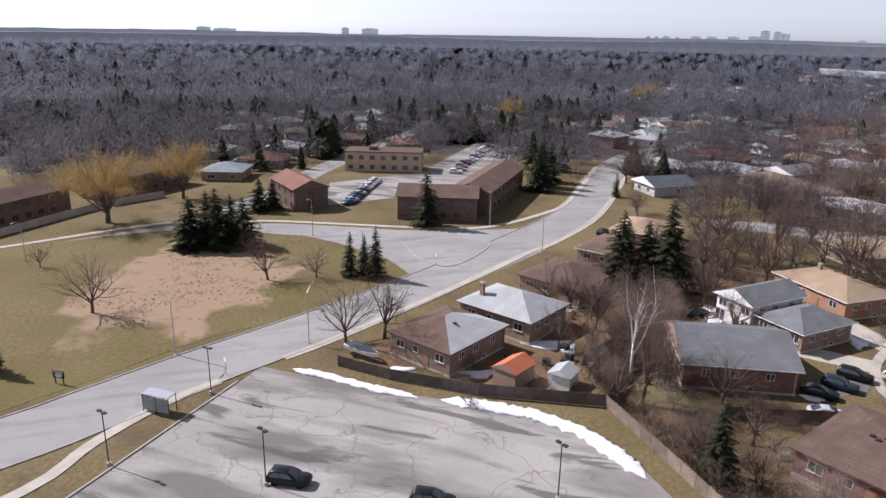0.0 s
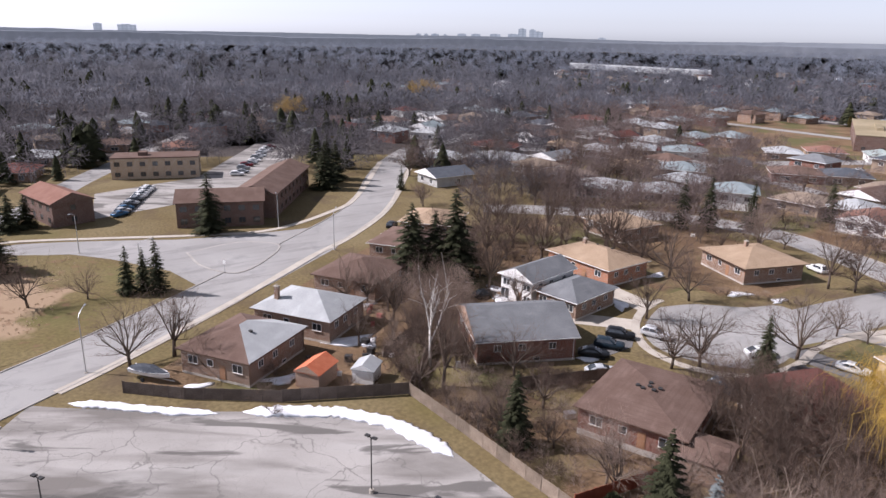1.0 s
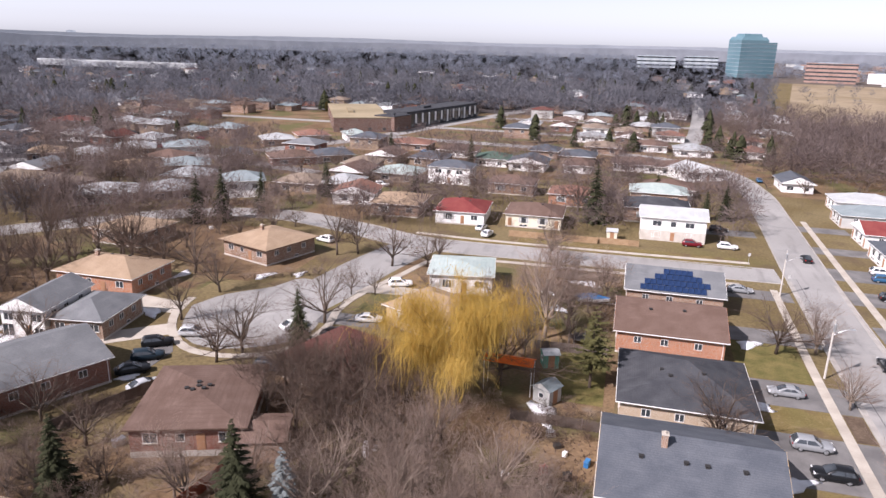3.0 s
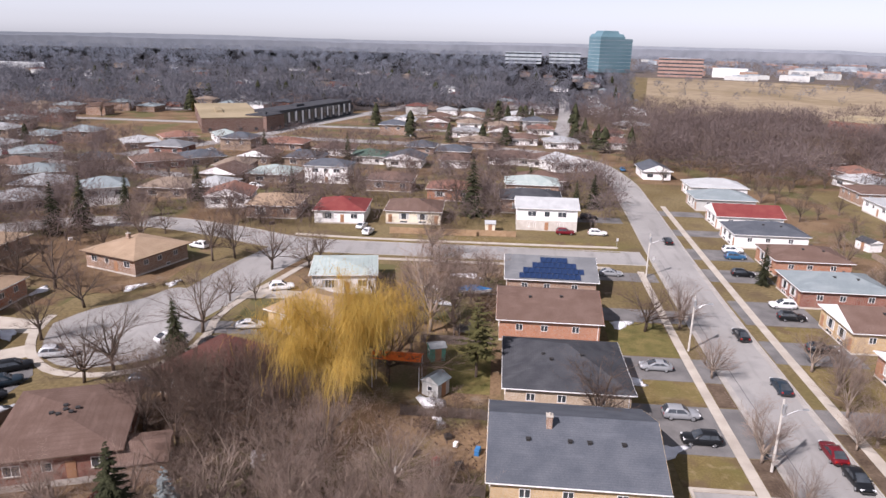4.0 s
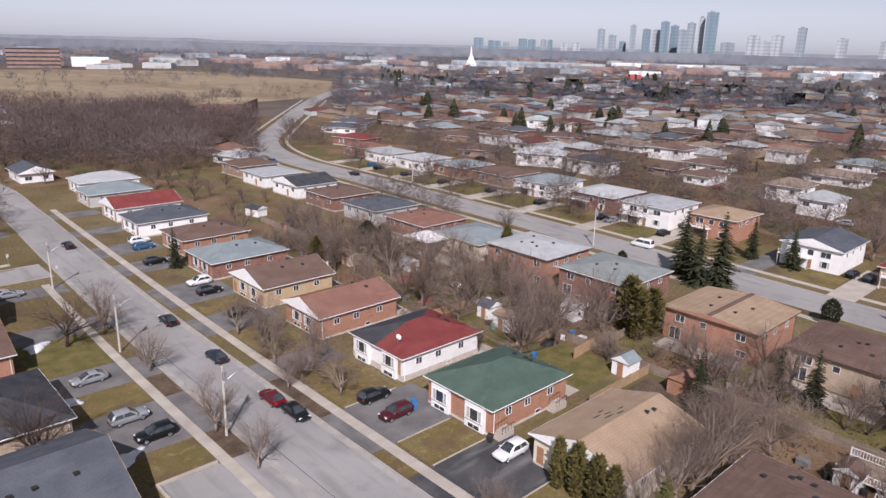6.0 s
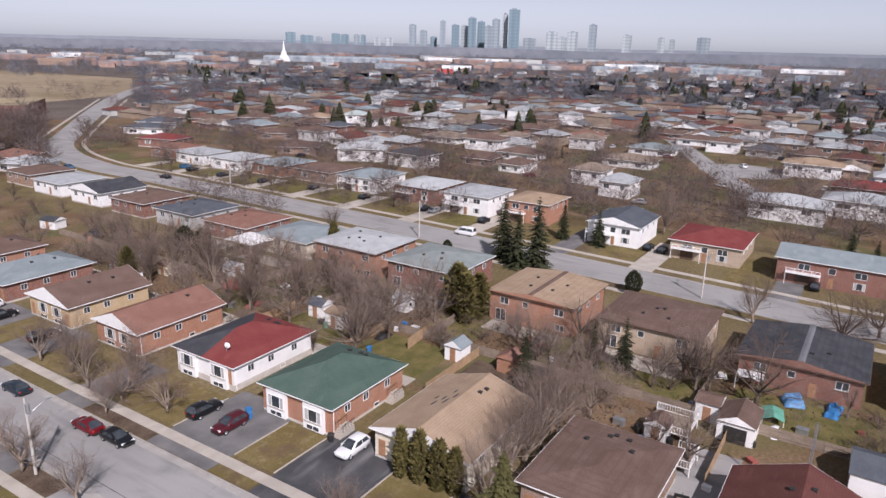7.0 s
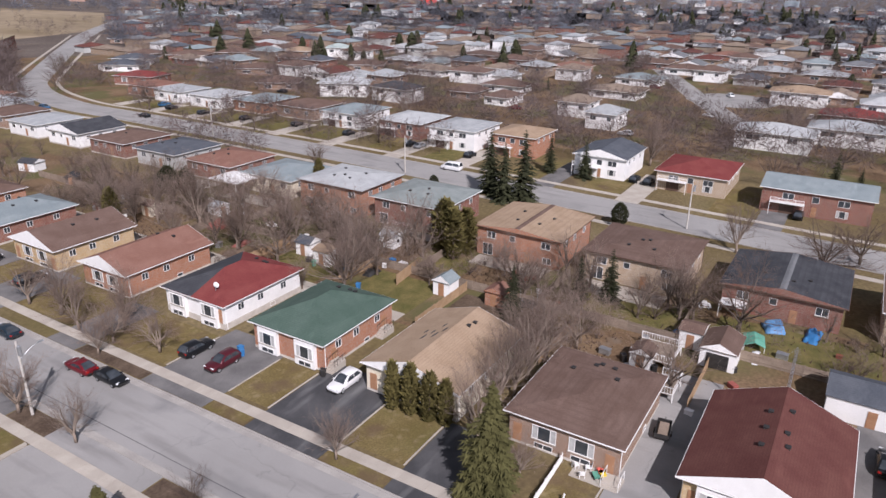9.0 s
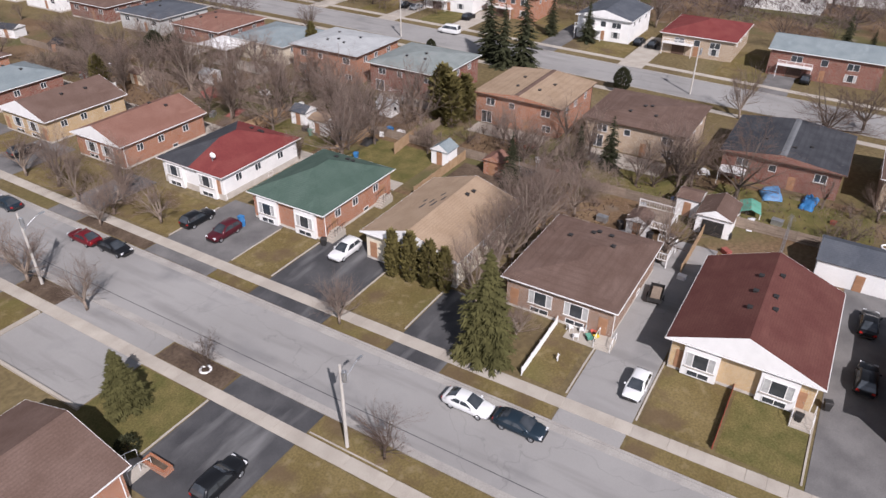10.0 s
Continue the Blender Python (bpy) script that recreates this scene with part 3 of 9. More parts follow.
def roof_geo(kind, W, D, z, rise, k=0.16, band=0):
    """A solid roof over a plan 2W by 2D. Returns the mesh, the gable triangles and the height of its top at (x, y)."""
    g, tri = Geo(), []
    e = [(-W, -D), (W, -D), (W, D), (-W, D)]
    if kind == "hip":
        run = min(W, D)
        r = (0, D - run) if D >= W else (W - run, 0)
        a, b = (-r[0], -r[1]), (r[0], r[1])

        def top(x, y):
            return z + k + rise * min(1, (W - abs(x)) / run, (D - abs(y)) / run)
    elif kind == "gable_d":
        a, b = (0, -D), (0, D)

        def top(x, y):
            return z + k + rise * (1 - abs(x) / W)
    else:
        a, b = (-W, 0), (W, 0)

        def top(x, y):
            return z + k + rise * (1 - abs(y) / D)
    low, up = [(x, y, z) for x, y in e], [(x, y, z + k) for x, y in e]
    A, B = (*a, z + k + rise), (*b, z + k + rise)
    g.poly(low[::-1])
    for i in range(4):
        j = (i + 1) % 4
        g.poly([low[i], low[j], up[j], up[i]], band)
    gb = band if kind != "hip" else 0
    if kind == "hip" and D >= W or kind == "gable_d":
        g.poly([up[0], up[1], A], gb), g.poly([up[1], up[2], B, A]), g.poly([up[2], up[3], B], gb), g.poly([up[3], up[0], A, B])
        if kind != "hip":
            tri = [[up[0], up[1], A], [up[2], up[3], B]]
    else:
        g.poly([up[0], up[1], B, A]), g.poly([up[1], up[2], B], gb), g.poly([up[2], up[3], A, B]), g.poly([up[3], up[0], A], gb)
        if kind != "hip":
            tri = [[up[1], up[2], B], [up[3], up[0], A]]
    return g, tri, top


def fascia_geo(W, D, z, k=0.16):
    g = Geo()
    for x0, x1, y0, y1 in ((-W - 0.06, W + 0.06, -D - 0.06, -D - 0.005), (-W - 0.06, W + 0.06, D + 0.005, D + 0.06),
                           (-W - 0.06, -W - 0.005, -D, D), (W + 0.005, W + 0.06, -D, D)):
        g.box(x0, x1, y0, y1, z + 0.01, z + k - 0.03)
    return g


TAKEN = []      # centres and radii of what stands on the ground, for scattering


def house(x, y, rot, w, d, eave, rise, kind, roof, wall, label, front="semi", base=0.35, gable=None, chimney=(), vents=(), over=0.5,
          frame_mat=None, edge=None, sides=True, porch=0, seam=None, roof2=None, bay=False, torn=(), category="house", group="houses of the neighbourhood"):
    """A house whose front looks along its own -y; w wide, d deep over the walls."""
    root = thing("house", label, category, pose(x, y, 0, 0, 0, rot), group)
    TAKEN.append((x, y, max(w, d) * 0.62))
    g = Geo()
    g.box(-w / 2, w / 2, -d / 2, d / 2, base, eave + 0.01)
    part("wall", g, wall, root)
    if base:
        g = Geo()
        g.box(-w / 2 - 0.025, w / 2 + 0.025, -d / 2 - 0.025, d / 2 + 0.025, -0.1, base)
        part("foundation", g, found, root, "painted block foundation")
    W, D = w / 2 + over, d / 2 + over
    g, tri, top = roof_geo(kind, W, D, eave, rise)
    if roof2:                    # the other half of the pair has shingles of its own
        g.m[8] = 1
        i0, i1, i2 = g.f[5]
        g.v.append(tuple((Vector(g.v[i0]) + Vector(g.v[i1])) / 2))
        k = len(g.v) - 1
        g.f[5] = (k, i1, i2)
        g.f.append((i0, k, i2))
        g.m.append(1)
    part("roof", g, [roof, roof2] if roof2 else roof, root)
    part("fascia", fascia_geo(W, D, eave), edge or trim, root, "painted eaves board and gutter")
    for p in tri:
        n = (Vector(p[1]) - Vector(p[0])).cross(Vector(p[2]) - Vector(p[0])).normalized() * 0.03
        g = Geo()
        mid = sum((Vector(q) for q in p), Vector()) / 3
        a = [Vector(q) + 0.005 * n for q in p]
        b = [Vector(q) + n for q in p]
        g.poly(b), g.poly([a[0], a[1], b[1], b[0]]), g.poly([a[1], a[2], b[2], b[1]]), g.poly([a[2], a[0], b[0], b[2]])
        part("gable", g, gable or trim, root, "boarded gable")
    for cx, cy in chimney:
        g = Geo()
        g.box(cx - 0.35, cx + 0.35, cy - 0.3, cy + 0.3, top(cx, cy) - 0.4, eave + rise + 0.9)
        c = part("chimney", g, brown_brick, root, "brick chimney")
        g = Geo()
        g.box(cx - 0.42, cx + 0.42, cy - 0.37, cy + 0.37, eave + rise + 0.9, eave + rise + 1.0)
        g.tube((cx, cy, eave + rise + 1.0), (cx, cy, eave + rise + 1.25), 0.12, 0.12, 8)
        part("chimney_cap", g, concrete, c)
    for cx, cy in vents:
        if ("vent",) not in CACHE:
            g = Geo()
            g.box(-0.2, 0.2, -0.2, 0.2, -0.15, 0.16, taper=0.03)
            g.box(-0.25, 0.25, -0.25, 0.25, 0.16, 0.22)
            CACHE[("vent",)] = g.mesh("roof_vent", dark_metal)
        part("roof_vent", CACHE[("vent",)], None, root, "dark metal roof vent", pose(cx, cy, top(cx, cy)))
    if seam:                     # a strip of other shingles where the two halves meet
        g = Geo()
        g.rings([[(-.45, q, top(.45, 0) + .02), (.45, q, top(.45, 0) + .02), (.12, q, top(0, 0) + .05), (-.12, q, top(0, 0) + .05)] for q in (-D + .05, D - .05)])
        part("ridge_strip", g, seam, root, "strip of other shingles along the ridge")
    for cx, cy, L in torn:
        g = Geo()
        a, b = Vector((cx, cy - L / 2, top(cx, cy))), Vector((cx + .12, cy + L / 2, top(cx, cy)))
        g.rings([[(q.x + k * s, q.y, top(q.x + k * s, q.y) + e) for k, e in ((-.16, .004), (.16, .004), (.13, .02), (-.13, .02))] for q, s in ((a, .4), (a.lerp(b, .3), 1.0), (a.lerp(b, .7), .8), (b, .3))])
        part("torn_patch", g, roof_char, root, "dark patch of torn shingles")
    for sx in (-1, 1) if math.hypot(x, y) < 118 else ():
        px, py = sx * (w / 2 + 0.06), -d / 2 + 0.3
        g2 = Geo()
        g2.tube((px, py, 0.1), (px, py, eave), 0.05, 0.05, 6)
        part("downspout", g2, edge or trim, root)
    fm = frame_mat or trim
    h = eave - base
    if front == "semi":          # two picture windows with low ones under them
        for s in (-1, 1):
            at = s * w * (0.27 if bay else 0.17)
            if bay:
                g = Geo()
                g.box(at - 1.6, at + 1.6, -d / 2 - 0.45, -d / 2 - 0.002, 0.12, eave - 0.25)
                part("bay", g, trim, root, "white boarded bay")
            o = 0.9 if bay else 0.0
            add_window(root, "F", at, base + h * 0.30, 2.5, 1.5, w, d + o, "picture", fm, True)
            add_window(root, "F", at, 0.25, 1.9, 0.55, w, d + o, "slider", fm)
            add_door(root, "F" if not porch else "R", s * w * 0.42 if not porch else -d * 0.36 * s, base, w, d)
    elif front == "single":
        add_window(root, "F", -w * 0.22, base + h * 0.30, 2.8, 1.5, w, d, "bow", fm, True)
        add_window(root, "F", w * 0.30, base + h * 0.36, 1.6, 1.2, w, d, "slider", fm, True)
        add_door(root, "F", w * 0.06, base, w, d)
    elif front == "two":         # two storeys
        for s in (-1, 1):
            add_window(root, "F", s * w * 0.25, eave - 1.9, 2.0, 1.2, w, d, "slider", fm, True)
            add_window(root, "F", s * w * 0.25, 0.9, 2.0, 1.3, w, d, "picture", fm, True)
        add_window(root, "F", 0, eave - 1.9, 1.2, 1.2, w, d, "plain", fm, True)
        add_door(root, "F", 0, 0.15, w, d)
        if x > 150:
            if ("garage",) not in CACHE:
                g, q, r = Geo(), Geo(), Geo()
                for i in range(4):
                    g.box(-1.35, 1.35, -.09 - .02 * (i % 2), -.02, .06 + .53 * i, .57 + .53 * i)
                q.box(-3.2, 3.2, -1.5, -.02, 2.42, 2.56)
                for i in range(5):
                    q.box(-3.15 + 1.56 * i, -3.05 + 1.56 * i, -1.46, -1.36, -.05 if i in (0, 4) else 2.5, 3.5)
                r.box(-3.2, 3.2, -1.48, -1.42, 3.44, 3.52)
                for i in range(32):
                    r.box(-3.1 + .2 * i, -3.07 + .2 * i, -1.46, -1.43, 2.56, 3.44)
                CACHE[("garage",)] = g.mesh("garage_door", brown_trim), q.mesh("balcony", trim), r.mesh("railing", trim)
            a, b, c = CACHE[("garage",)]
            part("garage_door", a, None, root, "dark panelled garage door", on_wall("F", -w * .25, 0, w, d))
            bal = part("balcony", b, None, root, "white balcony on posts", on_wall("F", -w * .25, 0, w, d))
            part("railing", c, None, bal)
    if sides:
        zs = eave - 1.75
        for side, span in (("L", d), ("R", d)):
            for k in (-0.3, -0.05, 0.26):
                add_window(root, side, k * span, zs + 0.15, 1.0, 0.95, w, d, "slider", fm)
            if base:
                add_window(root, side, 0.1 * span, 0.25, 0.9, 0.5, w, d, "plain", fm)
        for k in (-0.32, 0.34):
            add_window(root, "B", k * w, zs, 1.5, 1.1, w, d, "slider", fm, True)
        add_window(root, "B", -0.06 * w, zs + 0.1, 0.9, 0.9, w, d, "plain", fm)
        if eave > 4.3 and base == 0:
            add_window(root, "B", -0.36 * w, 0.15, 1.8, 1.95, w, d, "slider", fm)
            add_window(root, "B", 0.36 * w, 0.7, 1.4, 1.0, w, d, "slider", fm)
        add_door(root, "B", 0.12 * w, base, w, d)
    if porch:
        for s in (-1, 1):
            g = Geo()
            for i in range(5):
                g.box(w / 2 + 0.02, w / 2 + 1.3, s * d * 0.36 - 0.6 - 0.28 * (4 - i) - 0.3, s * d * 0.36 + 0.6, 0.18 * i, 0.18 * (i + 1))
            part("step", g, concrete, root, "concrete steps")
            for px in (w / 2 + 0.1, w / 2 + 1.25):
                g = Geo()
                for i in range(5):
                    yy = s * d * 0.36 + 0.6 - 0.5 * i
                    g.tube((px, yy, 0.7), (px, yy, 1.8), 0.02, 0.02, 4)
                g.tube((px, s * d * 0.36 + 0.6, 1.8), (px, s * d * 0.36 - 1.6, 1.5), 0.03, 0.03, 4)
                part("handrail", g, dark_metal, root, "black metal handrail")
    return root


# ---------------------------------------------------------------- cars
def car_parts(kind, paint):
    """Meshes of a car that looks along its own +x."""
    L, Wd, H, hood = {"sedan": (4.65, 1.82, 1.47, 0.98), "suv": (4.6, 1.88, 1.68, 1.04), "hatch": (4.1, 1.75, 1.5, 0.95), "van": (5.4, 2.0, 2.1, 1.25)}[kind]
    h = L / 2
    tail, nose = {"sedan": (.98, .74), "suv": (1.08, .86), "hatch": (1.0, .76), "van": (1.28, .9)}[kind]
    low = [(-h, .52, tail - .14, .68), (-h + .05, .40, tail - .05, .86), (-h + .22, .30, tail, .95), (-h * .55, .26, tail + .03, 1.0), (h * .2, .26, hood + .02, 1.0),
           (h * .45, .26, hood - .02, .99), (h * .7, .29, (hood + nose) / 2 + .09, .96), (h * .88, .34, nose + .1, .89), (h - .05, .42, nose + .02, .78), (h, .50, nose - .08, .62)]
    cab = {"sedan": [(-h * .84, .82), (-h * .42, 1.0), (h * .04, 1.0), (h * .50, .84)], "suv": [(-h * .97, .86), (-h * .74, 1.0), (h * .02, 1.0), (h * .44, .84)],
           "hatch": [(-h * .95, .84), (-h * .66, 1.0), (h * .06, 1.0), (h * .50, .84)], "van": [(-h * .98, .92), (-h * .93, 1.0), (h * .36, 1.0), (h * .66, .86)]}[kind]
    body = Geo()
    rows = []
    for x, z0, z1, s in low:
        a = Wd / 2 * s
        rows.append([(x, -a * .9, z0), (x, a * .9, z0), (x, a, z0 + .15), (x, a, z1 - .2), (x, a * .93, z1 - .06), (x, a * .8, z1), (x, -a * .8, z1), (x, -a * .93, z1 - .06),
                     (x, -a, z1 - .2), (x, -a, z0 + .15)])
    body.rings(rows)
    belt = hood - 0.04
    (xa, _), (xb, _), (xc, _), (xd, _) = cab
    wb, wt = Wd / 2 * .95, Wd / 2 * .74
    rf, rows = Geo(), []
    for f, lift in ((0, 0), (.35, .5), (.75, .86), (1, .97)):          # rear screen, roof, windscreen
        rows.append((xa + (xb - xa) * f, lift))
    rows += [((xb * 2 + xc) / 3, 1.0), ((xb + 2 * xc) / 3, 1.0)]
    for f, lift in ((1, .96), (.75, .80), (.35, .42), (0, 0)):
        rows.append((xd + (xc - xd) * f, lift))
    sect = []
    for x, lift in rows:
        zt = belt + .02 + (H - belt - .02) * lift
        wm = wb + (wt - wb) * lift
        sect.append([(x, -wb, belt - .14), (x, wb, belt - .14), (x, wb, belt), (x, wm + .02, zt - .10 * lift), (x, wm * .86, zt - .02 * lift), (x, 0, zt + .015 * lift), (x, -wm * .86, zt - .02 * lift), (x, -wm - .02, zt - .10 * lift), (x, -wb, belt)])
    rf.rings(sect)

    def screen(i0, i1, out):
        q = Geo()
        for i in range(i0, i1):
            a, b = sect[i], sect[i + 1]
            for j in (4, 5):
                q.poly([(p[0] + out, p[1] * .97, p[2] + .012) for p in (a[j], a[j + 1], b[j + 1], b[j])])
        return q
    glasses = [("windscreen", screen(6, 9, .02)), ("rear_window", screen(0, 3, -.02))]
    for sy in (-1, 1):
        x0, x1, x2, x3 = xa + (xb - xa) * .55, xb + (xc - xb) * .05, xc, xc + (xd - xc) * .62
        mid = (x1 + x2) / 2
        zt, ot = H - .17, wt + .05
        zl, ol = belt + .06, wb + .012
        q = Geo()
        for p in ([(x0, zl), (mid - .04, zl), (mid - .04, zt), (x1, zt)], [(mid + .04, zl), (x3, zl), (x2, zt), (mid + .04, zt)]):
            q.poly([(x, sy * (ol + (ot - ol) * (z - zl) / (zt - zl)), z) for x, z in p])
        glasses.append(("side_window", q))
    gl = Geo()
    for _, q in glasses:
        k = len(gl.v)
        gl.v += q.v
        gl.f += [tuple(k + i for i in f) for f in q.f]
        gl.m += q.m
    glasses = [(n, q.mesh(n, glass)) for n, q in glasses]
    ty, ri = Geo(), Geo()
    r = 0.33 if kind != "suv" else 0.37
    ring = [(.7, -.11), (1, -.09), (1, .09), (.7, .11)]
    rows = [[(r * q * math.cos(t), yy, r * q * math.sin(t)) for q, yy in ring] for t in [2 * math.pi * i / 14 for i in range(15)]]
    ty.rings(rows, close=False)
    ri.tube((0, -.09, 0), (0, .09, 0), r * .72, r * .72, 12)
    for i in range(5):
        t = 2 * math.pi * i / 5
        ri.tube((0, -.1, 0), (r * .6 * math.cos(t), -.1, r * .6 * math.sin(t)), .03, .02, 4)
    hl, tl = Geo(), Geo()
    hl.box(-.12, .08, -.2, .2, -.08, .08, taper=.02)
    tl.box(-.06, .06, -.16, .16, -.1, .1, taper=.02)
    mir = Geo()
    mir.box(-.08, .1, -.1, .1, -.07, .07, taper=.02)
    bp = Geo()
    bp.box(-.07, .07, -Wd * .38, Wd * .38, -.08, .08, taper=.02)
    return dict(L=L, W=Wd, r=r, hood=hood, tz=tail - .2, hz=nose - .02, belt=belt, mx=cab[3][0] - .35,
                body=body.mesh("body", paint, True), glass=gl.mesh("glasshouse", glass), roof=rf.mesh("roof", paint, True), glasses=glasses,
                tyre=ty.mesh("tyre", tyre_mat), rim=ri.mesh("rim", rim_mat), head=hl.mesh("headlight", lamp_clear), tail=tl.mesh("taillight", lamp_red),
                mirror=mir.mesh("mirror", paint), bumper=bp.mesh("bumper", dark_metal))


WORD = {"black": "black", "white": "white", "grey": "grey", "red": "dark red", "maroon": "maroon", "blue": "blue", "darkblue": "very dark blue", "silver": "silver"}
KIND = {"sedan": "sedan", "suv": "sport utility car", "hatch": "small hatchback", "van": "panel van"}


def car(x, y, rot, kind, colour, where, far=False):
    key = ("car", kind, colour, far)
    m = pose(x, y, 0.012, 0, 0, rot)
    TAKEN.append((x, y, 3.0))
    if key in CACHE:
        ob = copy_thing(CACHE[key], m)
        return tagged(ob, f"{WORD[colour]} {KIND[kind]} parked {where}")
    root = thing("car", f"{WORD[colour]} {KIND[kind]} parked {where}", "car", m, "parked cars")
    CACHE[key] = root
    pk = ("carmesh", kind, colour)
    if pk not in CACHE:
        CACHE[pk] = car_parts(kind, PAINT[colour])
    p = CACHE[pk]
    for n in ("body", "roof"):
        part(n, p[n], None, root)
    if far:
        part("glasshouse", p["glass"], None, root, "dark tinted car glass")
    else:
        for n, q in p["glasses"]:
            part(n, q, None, root, "dark tinted car glass")
    for sx in (-1, 1):
        for sy in (-1, 1):
            w = part("tyre", p["tyre"], None, root, "", pose(sx * p["L"] * .295, sy * (p["W"] / 2 - .12), p["r"], 0, 0, 0 if sy < 0 else 180))
            if not far:
                part("rim", p["rim"], None, w)
    if not far:
        for sy in (-1, 1):
            part("headlight", p["head"], None, root, "clear headlight", pose(p["L"] / 2 - .12, sy * p["W"] * .32, p["hz"]))
            part("taillight", p["tail"], None, root, "red taillight", pose(-p["L"] / 2 + .05, sy * p["W"] * .34, p["tz"]))
            part("mirror", p["mirror"], None, root, "", pose(p["mx"], sy * (p["W"] / 2 + .06), p["belt"] + .08))
        for sx in (-1, 1):
            part("bumper", p["bumper"], None, root, "", pose(sx * (p["L"] / 2 - .04), 0, .45))
    return root


# ---------------------------------------------------------------- trees
def tri_mesh(name, V, mats, idx=None):
    """A mesh of loose triangles from an array (n, 3, 3)."""
    V = np.asarray(V, np.float32)
    n = len(V)
    me = bpy.data.meshes.new(name)
    me.vertices.add(3 * n)
    me.vertices.foreach_set("co", V.ravel())
    me.loops.add(3 * n)
    me.loops.foreach_set("vertex_index", np.arange(3 * n, dtype=np.int32))
    me.polygons.add(n)
    me.polygons.foreach_set("loop_start", np.arange(0, 3 * n, 3, dtype=np.int32))
    me.polygons.foreach_set("loop_total", np.full(n, 3, np.int32))
    for q in (mats if isinstance(mats, (list, tuple)) else [mats]):
        me.materials.append(q)
    if idx is not None:
        me.polygons.foreach_set("material_index", idx)
    me.update(calc_edges=True)
    return me


def bare_tree_meshes(seed, wood, twigs, spread=0.55, limbs=7, stem=0.24, fine=4, thin=1.0):
    """A leafless tree 1 unit high: trunk with limbs, and a crown of branches and twigs."""
    rn = random.Random(seed)
    trunk, crown = Geo(), Geo()

    def wander(v, a):
        q = Vector((rn.gauss(0, 1), rn.gauss(0, 1), rn.gauss(0, 1)))
        return (v + a * q.normalized() * rn.random()).normalized()

    def limb(p, v, length, r, depth):
        steps = (3, 2, 2, 1, 1)[depth]
        for i in range(steps):
            v = wander(v + Vector((0, 0, 0.07)), 0.36)
            q = p + v * length / steps
            r2 = r * 0.74
            if depth < 2:
                trunk.tube(p, q, r, r2, 4 if fine > 2 else 3, caps=False)
            elif depth == 2 and fine > 2:
                crown.tube(p, q, r * .8, r2 * .7, 3, caps=False)
            else:
                s = v.orthogonal().normalized() * r * (.9, .9, .9, 1.4, 2.2)[depth]
                crown.poly([p - s, p + s, q])
            if depth < 4:
                for _ in range(((1, 2, 2), (2, 2), (2, 2), (fine,))[depth][i]):
                    out = wander(v, 1.5)
                    if out.z < -0.15:
                        out.z = 0.1
                    limb(p.lerp(q, rn.uniform(0.25, 1)), out.normalized(), length * rn.uniform(0.52, 0.74), r2 * 0.62, depth + 1)
            p, r = q, r2

    base, top = Vector((0, 0, -0.01)), Vector((rn.uniform(-.02, .02), rn.uniform(-.02, .02), stem))
    trunk.tube(base, top, 0.022 * thin, 0.017 * thin, 6)
    for i in range(limbs):
        a = 2 * math.pi * (i + rn.random() * 0.6) / limbs
        lean = spread * rn.uniform(0.5, 1.2) if i else 0.08
        v = Vector((math.sin(lean) * math.cos(a), math.sin(lean) * math.sin(a), math.cos(lean)))
        limb(top - Vector((0, 0, rn.uniform(0, stem * 0.4))), v, rn.uniform(0.34, 0.46), 0.0125 * thin, 0)
    zs = sorted(v[2] for v in crown.v)
    mz = zs[int(.985 * len(zs))]
    mw = .55 * zs[-1] + .45 * mz
    for gq in (trunk, crown):
        gq.v = [(x / mw, y / mw, z / mz) for x, y, z in gq.v]
    return trunk.mesh("trunk", wood, True), crown.mesh("crown", twigs, weld=False)


def conifer_meshes(seed, leaf, width=0.19, rows=24, first=0.05, droop=0.35, dense=12):
    """A spruce 1 unit high: uneven whorls of drooping branches, each with feathered side sprays."""
    rn = random.Random(seed)
    trunk = Geo()
    trunk.tube((0, 0, -0.01), (0, 0, 0.95), 0.016, 0.004, 6)
    tris = []
    lump = [rn.uniform(.75, 1.2) for _ in range(9)]
    for i in range(rows):
        f = i / (rows - 1)
        z = first + (1 - first) * f ** 0.92
        reach = width * (1 - f) ** 0.8 * rn.uniform(0.85, 1.12) + 0.012
        n = max(5, int(dense * (1 - 0.5 * f)))
        off = rn.random() * 6.28
        for j in range(n):
            if rn.random() < .06:
                continue
            a = off + 6.28 * j / n + rn.uniform(-.25, .25)
            r = reach * rn.uniform(0.65, 1.15) * lump[int(a / 6.2832 * 9) % 9]
            d = Vector((math.cos(a), math.sin(a), -droop * rn.uniform(0.4, 1.4)))
            s = Vector((-math.sin(a), math.cos(a), 0))
            p = Vector((0, 0, z + rn.uniform(-.015, .015)))
            for k in range(7):
                c = p + d * r * (.12 + .125 * k)
                L = r * (.34 - .025 * k) + .012
                for side in (-1, 1):
                    w = (d * .75 + s * side * rn.uniform(.5, 1.0) + Vector((0, 0, rn.uniform(-.55, .12)))).normalized()
                    b = (w.cross(Vector((0, 0, 1))) + Vector((0, 0, rn.uniform(-.6, .6)))).normalized() * L * .24
                    tris.append((c - b, c + b, c + w * L))
            tris.append((p + d * r * .7 - s * .012, p + d * r * .7 + s * .012, p + d * r * 1.12))
    V = np.array([[tuple(q) for q in t] for t in tris])
    return trunk.mesh("trunk", bark), tri_mesh("crown", V, leaf)


